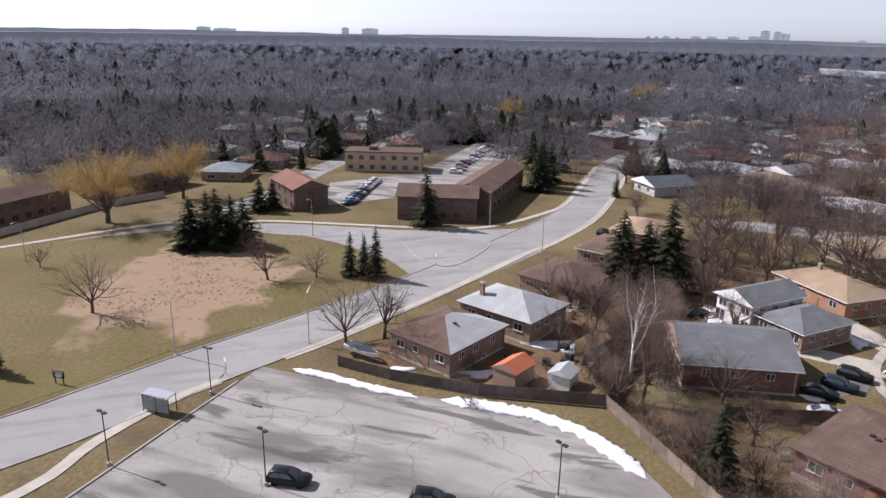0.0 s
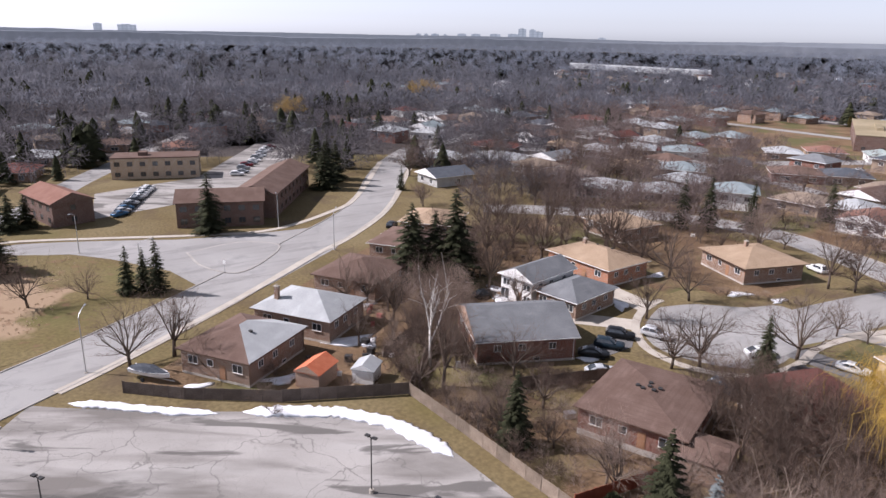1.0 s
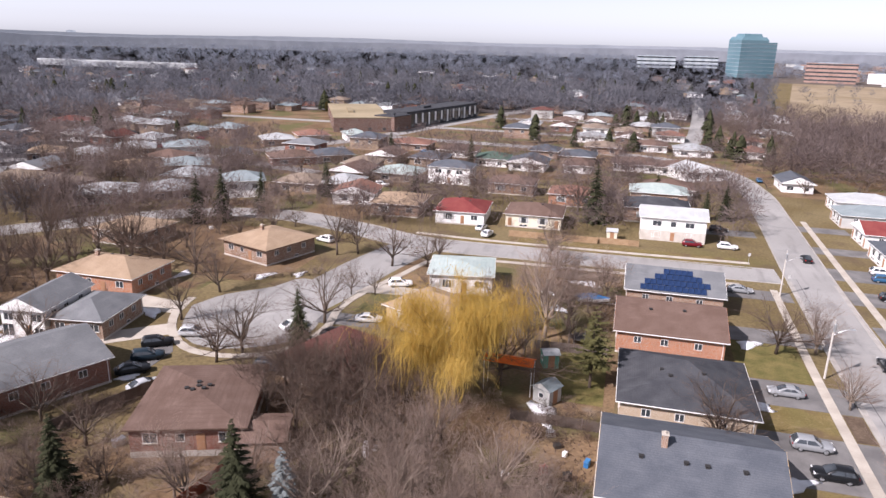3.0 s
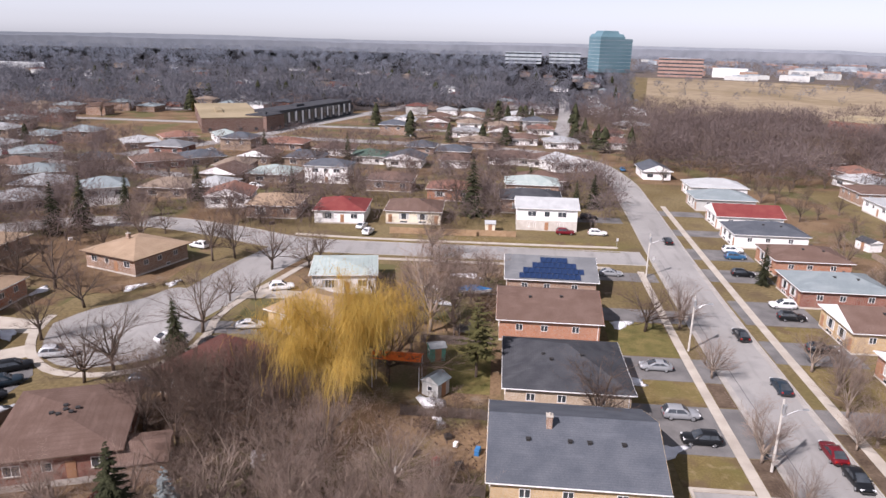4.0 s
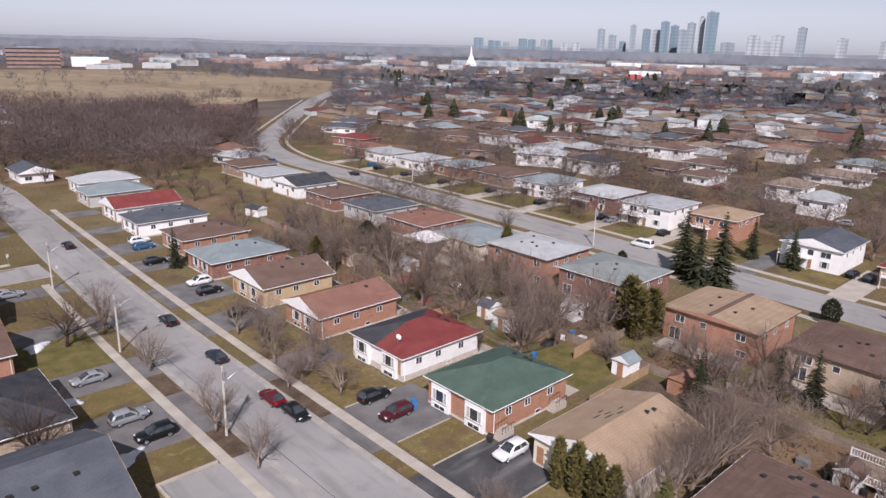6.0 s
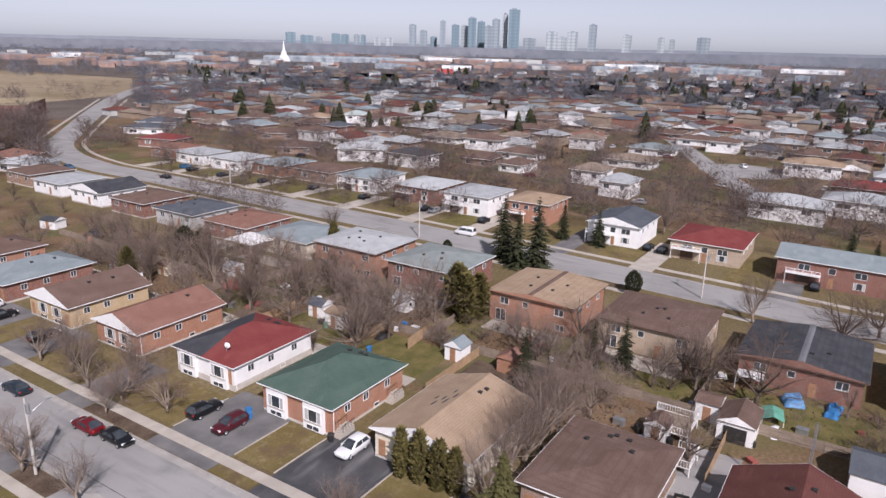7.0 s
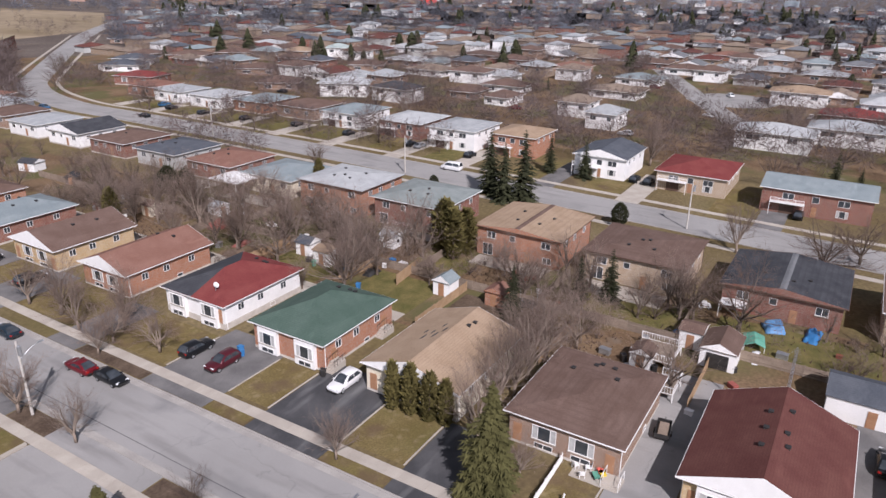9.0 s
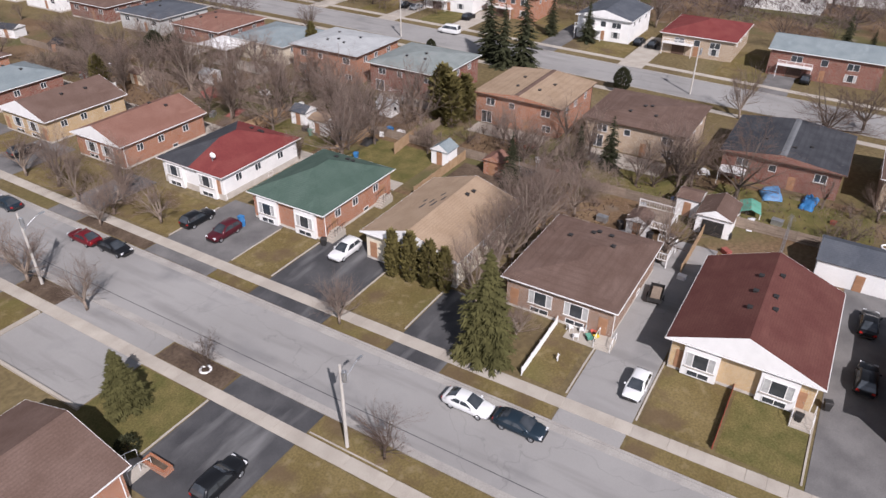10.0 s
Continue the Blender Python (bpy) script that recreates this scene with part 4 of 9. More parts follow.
def cedar_meshes(seed, leaf, width=0.2, sprays=700, foot=0.03):
    """A dense upright evergreen 1 unit high, of small upright sprays."""
    rn = np.random.RandomState(seed)
    trunk = Geo()
    trunk.tube((0, 0, -0.01), (0, 0, 0.6), 0.03, 0.01, 6)
    z = rn.rand(sprays) ** 0.9
    prof = width * np.clip(np.sin(np.pi * np.clip(z * 0.86 + 0.14, 0, 1)) ** 0.6, 0.05, 1)
    a = rn.rand(sprays) * 6.283
    rad = prof * np.sqrt(rn.uniform(0.35, 1.0, sprays))
    c = np.stack([rad * np.cos(a), rad * np.sin(a), foot + z * (0.97 - foot)], 1)
    out = np.stack([np.cos(a), np.sin(a), rn.uniform(0.5, 2.0, sprays)], 1) + rn.normal(0, .25, (sprays, 3))
    out /= np.linalg.norm(out, axis=1, keepdims=True)
    side = np.stack([-np.sin(a), np.cos(a), rn.normal(0, .3, sprays)], 1)
    s = rn.uniform(0.03, 0.07, (sprays, 1))
    V = [np.stack([c - side * s * .7, c + side * s * .7, c + out * s * 1.9], 1), np.stack([c - out * s * .6, c + out * s, c + np.cross(out, side) * s * 1.2], 1)]
    return trunk.mesh("trunk", bark), tri_mesh("crown", np.concatenate(V), leaf)


def willow_meshes(seed, strands=13000, thick=.0010, low=.05, hang=1.5, leaf=None):
    """A weeping willow 1 unit high: spreading limbs and curtains of hanging yellow twigs in uneven clumps."""
    rn, rs = random.Random(seed), np.random.RandomState(seed)
    trunk = Geo()
    trunk.tube((0, 0, -0.01), (0.01, 0, 0.2), 0.040, 0.030, 8)
    heads = []
    for i in range(13):
        a = 6.283 * i / 12 + rn.uniform(-.3, .3)
        lean = rn.uniform(0.3, 1.15) if i < 12 else 0.05
        p, r = Vector((0.01, 0, rn.uniform(.12, .2))), 0.018
        v = Vector((math.sin(lean) * math.cos(a), math.sin(lean) * math.sin(a), math.cos(lean)))
        for k in range(7):
            v = (v + Vector((rn.gauss(0, .13), rn.gauss(0, .13), 0.16 - 0.07 * k))).normalized()
            q = p + v * rn.uniform(.085, .115)
            trunk.tube(p, q, r, r * .76, 5, caps=False)
            if k > 1:
                for _ in range(3):
                    w = (v + Vector((rn.gauss(0, .8), rn.gauss(0, .8), rn.uniform(-.1, .5)))).normalized()
                    e = q + w * rn.uniform(.05, .13)
                    trunk.tube(q, e, r * .4, r * .15, 3, caps=False)
                    heads.append((q, e, rn.uniform(.5, 1.5)))
            p, r = q, r * .76
    tris = []
    n_each = strands / sum(h[2] for h in heads)
    for q, e, share in heads:
        for _ in range(int(n_each * share)):
            s = q.lerp(e, rn.uniform(0, 1.1)) + Vector((rn.gauss(0, .03), rn.gauss(0, .03), rn.gauss(0, .025)))
            u = Vector((s.x, s.y, 0)) * rn.uniform(.1, 1.4) + Vector((rn.gauss(0, .45), rn.gauss(0, .45), rn.uniform(-.2, .8)))
            L = rn.uniform(.06, .2) if rn.random() < .55 else rn.uniform(.2, .6)
            n, b = 5, rn.uniform(0, 3.14)
            sd = Vector((math.cos(b), math.sin(b), 0)) * rn.uniform(.6, 1.3) * thick
            for k in range(n):
                d = (u * max(0, 1 - 1.3 * k / n) + Vector((rn.gauss(0, .28), rn.gauss(0, .28), rn.gauss(0, .2) - k / n * hang))).normalized()
                e2 = s + d * L / n
                if e2.z < low or (low < .2 and e2.z < .42 and e2.x > .20):
                    break
                tris += [(s - sd, s + sd, e2 + sd), (s - sd, e2 + sd, e2 - sd)] if k < n - 1 else [(s - sd, s + sd, e2)]
                s = e2
    V = np.array([[tuple(q) for q in t] for t in tris])
    mz = np.percentile(V[..., 2], 99.3)
    trunk.v = [(x / mz, y / mz, z / mz) for x, y, z in trunk.v]
    return trunk.mesh("trunk", bark, True), tri_mesh("crown", V / mz, leaf or willow_mat)


SPECIES = {}


def plant(kind, x, y, h, label="", wide=1.0, z=0.0, clear=2.0):
    """A tree of that kind and height; the meshes of a kind are built once for each of its shapes."""
    names = {"bare": 5, "pale": 3, "shrub": 3, "birch": 1, "spruce": 3, "fir": 1, "blue": 1, "cedar": 2, "round": 1, "willow": 1, "golden": 1, "pine": 1}
    v = random.randrange(names[kind])
    if kind == "bare" and math.hypot(x, y) > 165:
        v += 10
    if (kind, v) not in SPECIES:
        s = 11 * v + len(kind)
        SPECIES[kind, v] = {
            "bare": lambda: bare_tree_meshes(s, bark, twig, 0.55 + 0.12 * (v % 5), 6 + v % 3, 0.2, 2 if v > 9 else 7),
            "pale": lambda: bare_tree_meshes(s + 3, pale_bark, pale_twig, 0.7, 8, 0.16, 6),
            "shrub": lambda: bare_tree_meshes(s + 5, bark, pale_twig if v else twig, 0.9, 6, 0.05, 3),
            "birch": lambda: bare_tree_meshes(s, birch_bark, twig, 0.26, 5, 0.30, 4, .62),
            "spruce": lambda: conifer_meshes(s, spruce, (0.20, 0.17, 0.24)[v]),
            "fir": lambda: conifer_meshes(s, fir_green, 0.25, 34, 0.02, 0.3, 18),
            "blue": lambda: conifer_meshes(s, blue_spruce, 0.22, 18, 0.05, 0.2),
            "pine": lambda: conifer_meshes(s, fir_green, 0.25, 13, 0.25, -0.15, 9),
            "cedar": lambda: cedar_meshes(s, cedar_green, (0.17, 0.22)[v]),
            "round": lambda: cedar_meshes(s, spruce, 0.5, 900, 0.1),
            "willow": lambda: willow_meshes(s),
            "golden": lambda: willow_meshes(s, 4200, .0015, .40, .5, golden_mat),
        }[kind]()
    tm, cm = SPECIES[kind, v]
    word = {"bare": "leafless brown deciduous tree with fine twigs", "pale": "leafless pale grey tree with dense twigs", "shrub": "leafless pale grey bushy shrub",
            "birch": "leafless white-barked birch tree", "spruce": "dark green spruce tree", "fir": "olive green fir tree", "blue": "pale blue-grey spruce tree",
            "pine": "olive green sparse pine tree", "cedar": "yellowish green columnar cedar", "round": "dark green rounded evergreen shrub", "willow": "yellow weeping willow tree", "golden": "golden willow tree"}[kind]
    root = thing("shrub" if kind in ("shrub", "round") else "tree", label or f"{word} standing on dry grass", "shrub" if kind in ("shrub", "round") else "tree", None, "trees of the neighbourhood")
    q = wide * h
    root.matrix_basis = pose(x, y, z, 0, 0, random.uniform(0, 360)) @ Matrix.Diagonal((q, q, h, 1))
    if kind == "willow":
        root.matrix_basis = pose(x, y, z) @ Matrix.Diagonal((q, q, h, 1))
    part("trunk", tm, None, root)
    part("crown", cm, None, root)
    if clear:
        TAKEN.append((x, y, clear))
    return root


# ---------------------------------------------------------------- fences, lamps, sheds
def fence(x0, y0, x1, y1, h, mats, label, gap=0.03, board=0.14, group="garden fences"):
    """Boards on two rails between posts, from one point to another."""
    a, b = Vector((x0, y0, 0)), Vector((x1, y1, 0))
    L = (b - a).length
    root = thing("fence", label, "fence", pose(x0, y0, 0, 0, 0, math.degrees(math.atan2(y1 - y0, x1 - x0))), group)
    n = max(1, round(L / 2.4))
    s = L / n
    rn = random.Random(int(x0 * 7 + y0 * 13))
    for key, mk in ((("post", h, mats.name), lambda: (0.1, 0.1, h + 0.1)),):
        if key not in CACHE:
            g = Geo()
            g.box(-.05, .05, -.05, .05, -.1, h + .1)
            CACHE[key] = g.mesh("post", mats)
    for i in range(n + 1):
        part("post", CACHE["post", h, mats.name], None, root, m=pose(i * s, 0, 0))
    k = int(s / (board + gap))
    for v in range(2):
        key = ("panel", h, mats.name, round(s, 2), gap, v)
        if key not in CACHE:
            g = Geo()
            rows = []
            for j in range(k):
                e, o = rn.uniform(-.03, .03), rn.uniform(-.008, .008)
                for x, back in ((j * s / k, 0), ((j + 1) * s / k - gap, 0), ((j + 1) * s / k - gap, 1), ((j + 1) * s / k, 1)):
                    y0, y1, z0, z1 = (o - .02, o + .02, .05, h + e) if not back else (.005, .02, .08, h - .06 if gap < .06 else h * .8)
                    rows.append([(x, y0, z0), (x, y1, z0), (x, y1, z1), (x, y0, z1)])
            g.rings(rows)
            CACHE[key] = g.mesh("panel", mats)
    for i in range(n):
        part("panel", CACHE["panel", h, mats.name, round(s, 2), gap, random.randrange(2)], None, root, m=pose(i * s, 0, 0, 0, rn.uniform(-.4, .4), 0))
    for z in (.4, h - .4):
        g = Geo()
        g.box(0, L, .025, .065, z - .045, z + .045)
        part("rail", g, mats, root)
    return root


def street_lamp(x, y, rot, h=9.0, arm=2.2, mats=None, label="grey metal street lamp with a curved arm"):
    root = thing("street_lamp", label, "street lamp", pose(x, y, 0, 0, 0, rot), "street lamps")
    g = Geo()
    g.tube((0, 0, -.1), (0, 0, h - .8), .10, .06, 8)
    part("pole", g, mats or metal, root)
    g = Geo()
    p = Vector((0, 0, h - .8))
    for i in range(5):
        q = Vector((arm * (i + 1) / 5, 0, h - .8 + .8 * math.sin(math.pi / 2 * (i + 1) / 5)))
        g.tube(p, q, .045, .04, 6, caps=False)
        p = q
    part("arm", g, metal, root)
    g = Geo()
    g.box(arm - .1, arm + .55, -.12, .12, h - .06, h + .07, taper=.03)
    part("lamp_head", g, metal, root)
    g = Geo()
    g.box(-.2, .2, -.2, .2, -.05, .12)
    part("base", g, concrete, root)
    return root


def lot_lamp(x, y, rot=0, h=6.5):
    root = thing("parking_lamp", "dark brown parking lot lamp post with a flat square head", "lamp post", pose(x, y, 0, 0, 0, rot), "parking lot lamps")
    g = Geo()
    g.tube((0, 0, .3), (0, 0, h), .07, .06, 8)
    part("pole", g, dark_metal, root)
    g = Geo()
    for s in (-1, 1):
        g.box(s * .45 - .28, s * .45 + .28, -.2, .2, h, h + .14, taper=.02)
    g.box(-.4, .4, -.04, .04, h - .06, h)
    part("lamp_head", g, dark_metal, root)
    g = Geo()
    g.tube((0, 0, -.1), (0, 0, .45), .28, .25, 10)
    part("base", g, concrete, root, "concrete lamp base")


def utility_pole(x, y, h=9.5, lamp=True, rot=90):
    root = thing("utility_pole", "pale grey concrete utility pole with transformer and lamp arm", "utility pole", pose(x, y, 0, 0, 0, rot), "utility poles")
    g = Geo()
    g.tube((0, 0, -.1), (0, 0, h), .17, .11, 10)
    part("pole", g, pole_wood, root)
    g = Geo()
    g.tube((0, -.38, h - 1.5), (0, -.38, h - .5), .22, .22, 10)
    g.tube((0, -.38, h - .5), (0, -.38, h - .35), .1, .06, 8)
    g.box(-.05, .05, -.4, 0, h - 1.2, h - 1.1)
    part("transformer", g, metal, root, "grey transformer can")
    if lamp:
        g = Geo()
        p = Vector((0, 0, h - 2.2))
        for i in range(4):
            q = Vector((.55 * (i + 1), 0, h - 2.2 + 1.1 * math.sin(1.4 * (i + 1) / 4)))
            g.tube(p, q, .04, .035, 6, caps=False)
            p = q
        part("arm", g, metal, root)
        g = Geo()
        g.box(2.1, 2.75, -.12, .12, h - 1.16, h - 1.02, taper=.03)
        part("lamp_head", g, metal, root)
    return root


def shed(x, y, rot, w, d, h, rise, wall, roof, label, kind="gable_w"):
    root = thing("shed", label, "garden shed", pose(x, y, 0, 0, 0, rot), "garden sheds")
    TAKEN.append((x, y, max(w, d) * .7))
    g = Geo()
    g.box(-w / 2, w / 2, -d / 2, d / 2, -.05, h + .01)
    part("wall", g, wall, root)
    g, tri, top = roof_geo(kind, w / 2 + .2, d / 2 + .2, h, rise, .08)
    part("roof", g, roof, root)
    for p in tri:
        n = (Vector(p[1]) - Vector(p[0])).cross(Vector(p[2]) - Vector(p[0])).normalized() * 0.02
        g = Geo()
        g.poly([Vector(q) + n for q in p])
        g.poly([Vector(q) + .2 * n for q in reversed(p)])
        part("gable", g, wall, root)
    add_door(root, "F", 0, 0, w, d)
    add_window(root, "L", 0, h * .45, .7, .6, w, d)
    return root


# ---------------------------------------------------------------- ground, roads, kerbs
g = Geo()
for i in range(20):
    for j in range(20):
        x0, y0 = -4900 + 490 * i, -4900 + 490 * j
        g.poly([(x0, y0, 0), (x0 + 490, y0, 0), (x0 + 490, y0 + 490, 0), (x0, y0 + 490, 0)])
structure("ground", g, grass, "flat dry winter grass ground reaching the horizon", "ground")

ROADS = []


def road(name, pts, width, label, kerbs=True, z=0.012, mats=None):
    line = glide(pts)
    ROADS.append((np.array([(p.x, p.y) for p in line]), width / 2))
    structure(name, ribbon(line, -width / 2, width / 2, -0.05, z), mats or asphalt, label, "road")
    if kerbs:
        for s in (-1, 1):
            k = ribbon(line, s * width / 2 - (0.22 if s < 0 else 0), s * width / 2 + (0.22 if s > 0 else 0), -0.05, 0.13)
            structure("kerb", k, kerb_mat, "low grey concrete kerb along the road", "kerb")


A_LINE = [(37.3, -170), (37.3, 0), (37.3, 95), (38.5, 150), (40.6, 205), (41, 245), (34, 282), (10, 306), (-40, 316), (-120, 322)]
B_LINE = [(126, -150), (130, -60), (132.6, -7), (136.5, 52), (140, 115), (142, 200), (143, 240), (156, 284), (186, 328), (311, 486), (420, 600)]
road("street_near", A_LINE, 9.2, "pale worn asphalt residential street with parked cars")
road("street_far", B_LINE, 11.0, "pale worn asphalt street curving between houses", z=0.014)
road("cross_street", [(32.6, 150.5), (10, 150), (-20, 149.5), (-45, 150), (-66, 158), (-88, 163), (-110, 156), (-128, 139), (-145, 119)], 9.5, "asphalt cross street with grass verges", z=0.016)
road("court_road", [(-45, 146), (-49, 130), (-52, 112), (-55, 100)], 11.5, "asphalt court leading to a turning circle", kerbs=False, z=0.020)
court = [(-70.5, 98.7), (-67.4, 91.4), (-63.4, 86.3), (-58.8, 84.4), (-53.9, 85.4), (-48.7, 88.8), (-46.3, 93.4), (-46.6, 98.9), (-47.9, 104.1), (-47.9, 112), (-58.5, 118), (-61.9, 111.8), (-68.0, 105.4), (-70.5, 98.7)]
structure("court_circle", slab([(p.x, p.y) for p in glide(court)[:-1]], -0.05, 0.024), asphalt, "asphalt turning circle of the court", "road")
for pts, m, w in (([(-66.0, 86.9), (-62.2, 81.5), (-62.0, 71.5), (-66.5, 74.0)], grey_drive, "worn grey asphalt driveway crowded with cars"), ([(-75.5, 79.0), (-78.5, 82.7), (-69.1, 90.6), (-66.0, 87.2)], concrete, "pale concrete driveway of the court"), ([(-83.3, 100.5), (-71.5, 99.5), (-70.4, 94.6), (-80.2, 94.3)], concrete, "pale concrete driveway of the court"),
                  ([(-47.5, 103.5), (-47.3, 98.5), (-36.5, 99.0), (-37.5, 103.8)], grey_drive, "worn grey asphalt driveway"), ([(-46.5, 114), (-44.5, 120), (-35, 119), (-36, 115.5)], concrete, "pale concrete driveway of the court")):
    structure("driveway", slab(pts, -.05, .046), m, w, "driveway")
ROADS.append((np.array([(-58.5, 97.0)]), 12))
road("main_road", [(-48, -100), (-68, -56), (-81, -26), (-87.5, -15), (-95, -3), (-107, 18), (-122, 41), (-139, 64), (-163, 93), (-200, 121), (-224, 142), (-243, 164), (-259, 197), (-272, 240)], 11.5,
     "wide pale asphalt main road curving away", z=0.018)
road("side_road", [(-140, -110), (-150, -65), (-157, -43), (-169, -12), (-167, 8), (-160, 25), (-151, 42), (-144, 58)], 9.5, "asphalt side road joining the main road", kerbs=False, z=0.022)
structure("junction_apron", slab([(-166, 12), (-150, 25), (-136, 33), (-124, 35), (-112, 26), (-118, 46), (-133, 68), (-150, 78), (-152, 62), (-156, 44)], -0.05, 0.026), asphalt, "wide paved junction of two roads", "road")
ROADS.append((np.array([(-138.0, 48.0)]), 18))
road("far_court", [(244, 35), (284, 55), (326, 74), (372, 95)], 9.0, "pale asphalt court between far houses", kerbs=False, z=0.026)
structure("far_court_circle", slab([(292 + 17 * math.cos(2 * math.pi * i / 28), 46 + 17 * math.sin(2 * math.pi * i / 28)) for i in range(28)], -.05, .028), asphalt, "pale asphalt turning circle between far houses", "road")
ROADS.append((np.array([(292.0, 46.0)]), 15))
road("north_street", [(-176, 0), (-190, 6), (-206, 17), (-245, 38), (-330, 95)], 8.5, "narrow asphalt street between houses", kerbs=False, z=0.024)
isl = [(p.x, p.y) for p in glide([(-146, 39), (-148, 51), (-141.5, 58), (-133, 52), (-127.5, 43.5), (-135, 39), (-146, 39)])[:-1]]
structure("traffic_island", slab(isl, 0.0, 0.13), kerb_mat, "low concrete kerb round a traffic island", "traffic island")
structure("island_paving", slab([(-138 + .95 * (x + 138), 47.5 + .95 * (y - 47.5)) for x, y in isl], 0.0, 0.14), asphalt, "pale paved surface of a traffic island", "traffic island")

# the car park under the drone, its grass strip and its snow
LOT = [(-66, -18), (-88.5, 1), (-92.5, 4.2), (-90, 7), (-81.5, 18), (-72.5, 31.5), (-66, 39.5), (-58, 42), (-12, 42.5), (-12, -40), (-40, -42)]
structure("parking_lot", slab(LOT, -0.05, 0.03), lot_asphalt, "large cracked grey asphalt parking lot with stains", "parking lot")
ROADS.append((np.array([(-60.0, 10.0), (-40.0, 10.0), (-75.0, 10.0), (-25.0, 20.0), (-60, 25)]), 20))
g = ribbon(glide([(-60, -25), (-66.2, -18.2), (-78, -8.2), (-88.7, .8)]), -0.12, 0.12, 0, 0.16)
structure("lot_kerb", g, kerb_mat, "concrete kerb at the edge of the parking lot", "kerb")
rn = random.Random(4)
for pts, wd in (([(-90.5, 8.2), (-86, 13.4), (-81, 18.8), (-77.5, 23)], 0.9), ([(-76.5, 25.5), (-73, 31), (-69.5, 35.5), (-65, 38.8), (-60, 40.6), (-54, 41.4)], 1.35)):
    g = Geo()
    line = glide(pts, 0.5)
    rows = []
    for i, c in enumerate(line):
        d = (line[min(i + 1, len(line) - 1)] - line[max(i - 1, 0)]).normalized()
        r = Vector((d.y, -d.x, 0))
        e = min(1, i / 4, (len(line) - 1 - i) / 4) + 0.05
        a, b = wd * e * rn.uniform(.6, 1.15), wd * e * rn.uniform(.7, 1.2)
        h = 0.42 * e * rn.uniform(.6, 1.2)
        rows.append([c - a * r, c - .6 * a * r + Vector((0, 0, .7 * h)), c + Vector((0, 0, h)), c + .6 * b * r + Vector((0, 0, .6 * h)), c + b * r + Vector((0, 0, 0.0))])
    g.rings([[(p.x, p.y, p.z + 0.02) for p in row] for row in rows])
    tagged(part("snow_bank", g, snow_mat, smooth=True), "melting bank of old white snow on asphalt", "snow", "snow remains")


def sidewalk(pts, width, n, label, z=0.10):
    """A footpath of single slabs."""
    line = glide(pts, 0.25)
    total = sum((b - a).length for a, b in zip(line, line[1:]))
    root = tagged(part("sidewalk_bed", ribbon(glide(pts), -width / 2 + .04, width / 2 - .04, -0.05, z - 0.03), concrete), label, "sidewalk", "", "structure")
    n = min(n, int(total / 1.5))
    want, k, acc, ends = total / n, 0, 0.0, [line[0]]
    for a, b in zip(line, line[1:]):
        acc += (b - a).length
        if acc >= want * len(ends):
            ends.append(b)
    if len(ends) < n + 1:
        ends.append(line[-1])
    key = ("slab", round(want, 2), width)
    g = Geo()
    g.box(-want / 2 + .012, want / 2 - .012, -width / 2, width / 2, -.06, 0, taper=.006)
    me = g.mesh("paving_slab", concrete)
    for a, b in zip(ends, ends[1:]):
        c, d = (a + b) / 2, b - a
        part("paving_slab", me, None, root, m=pose(c.x, c.y, z + rn.uniform(-.006, .006), 0, 0, math.degrees(math.atan2(d.y, d.x))))


g = Geo()
for o in (-9.4, 9.4):
    structure("sidewalk_far", ribbon(glide(B_LINE[:-1]), o - .75, o + .75, -.05, .09), concrete, "pale concrete footpath along the far street", "sidewalk")
structure("sidewalk_cross", ribbon(glide([(28, 158.5), (0, 157.5), (-30, 157), (-48, 158)]), -.7, .7, -.05, .09), concrete, "pale concrete footpath along the cross street", "sidewalk")
structure("sidewalk_cross", ribbon(glide([(24, 142.5), (0, 142), (-25, 141.5), (-37, 139), (-41.5, 126), (-45.0, 113), (-45.8, 104.6), (-44.6, 98), (-45.0, 91.5), (-47.5, 86.2), (-52.5, 83.0), (-57, 82.4), (-61.5, 83.4), (-67.2, 88.3), (-71.6, 96), (-72.6, 102)]), -.7, .7, -.05, .09), concrete, "pale concrete footpath round the court", "sidewalk")
structure("sidewalk_main", ribbon(glide([(-60, -38), (-70.5, -21), (-78, -15.5), (-85.5, -8), (-89.5, -1.5)]), -.8, .8, -.05, .10), concrete, "pale concrete footpath beside the main road", "sidewalk")
structure("sidewalk_main", ribbon(glide([(-94.2, 7.5), (-99, 16), (-113.5, 38), (-129.5, 60), (-140, 76), (-160, 98), (-205, 134)]), -.8, .8, -.05, .10), concrete, "pale concrete footpath beside the main road", "sidewalk")
structure("sidewalk_side", ribbon(glide([(-158, -66), (-165, -44), (-177, -13), (-174, 9), (-167, 26), (-158, 46), (-154, 62), (-163, 82), (-175, 96), (-222, 132)]), -.8, .8, -.05, .10), concrete, "pale concrete footpath beside the side road", "sidewalk")

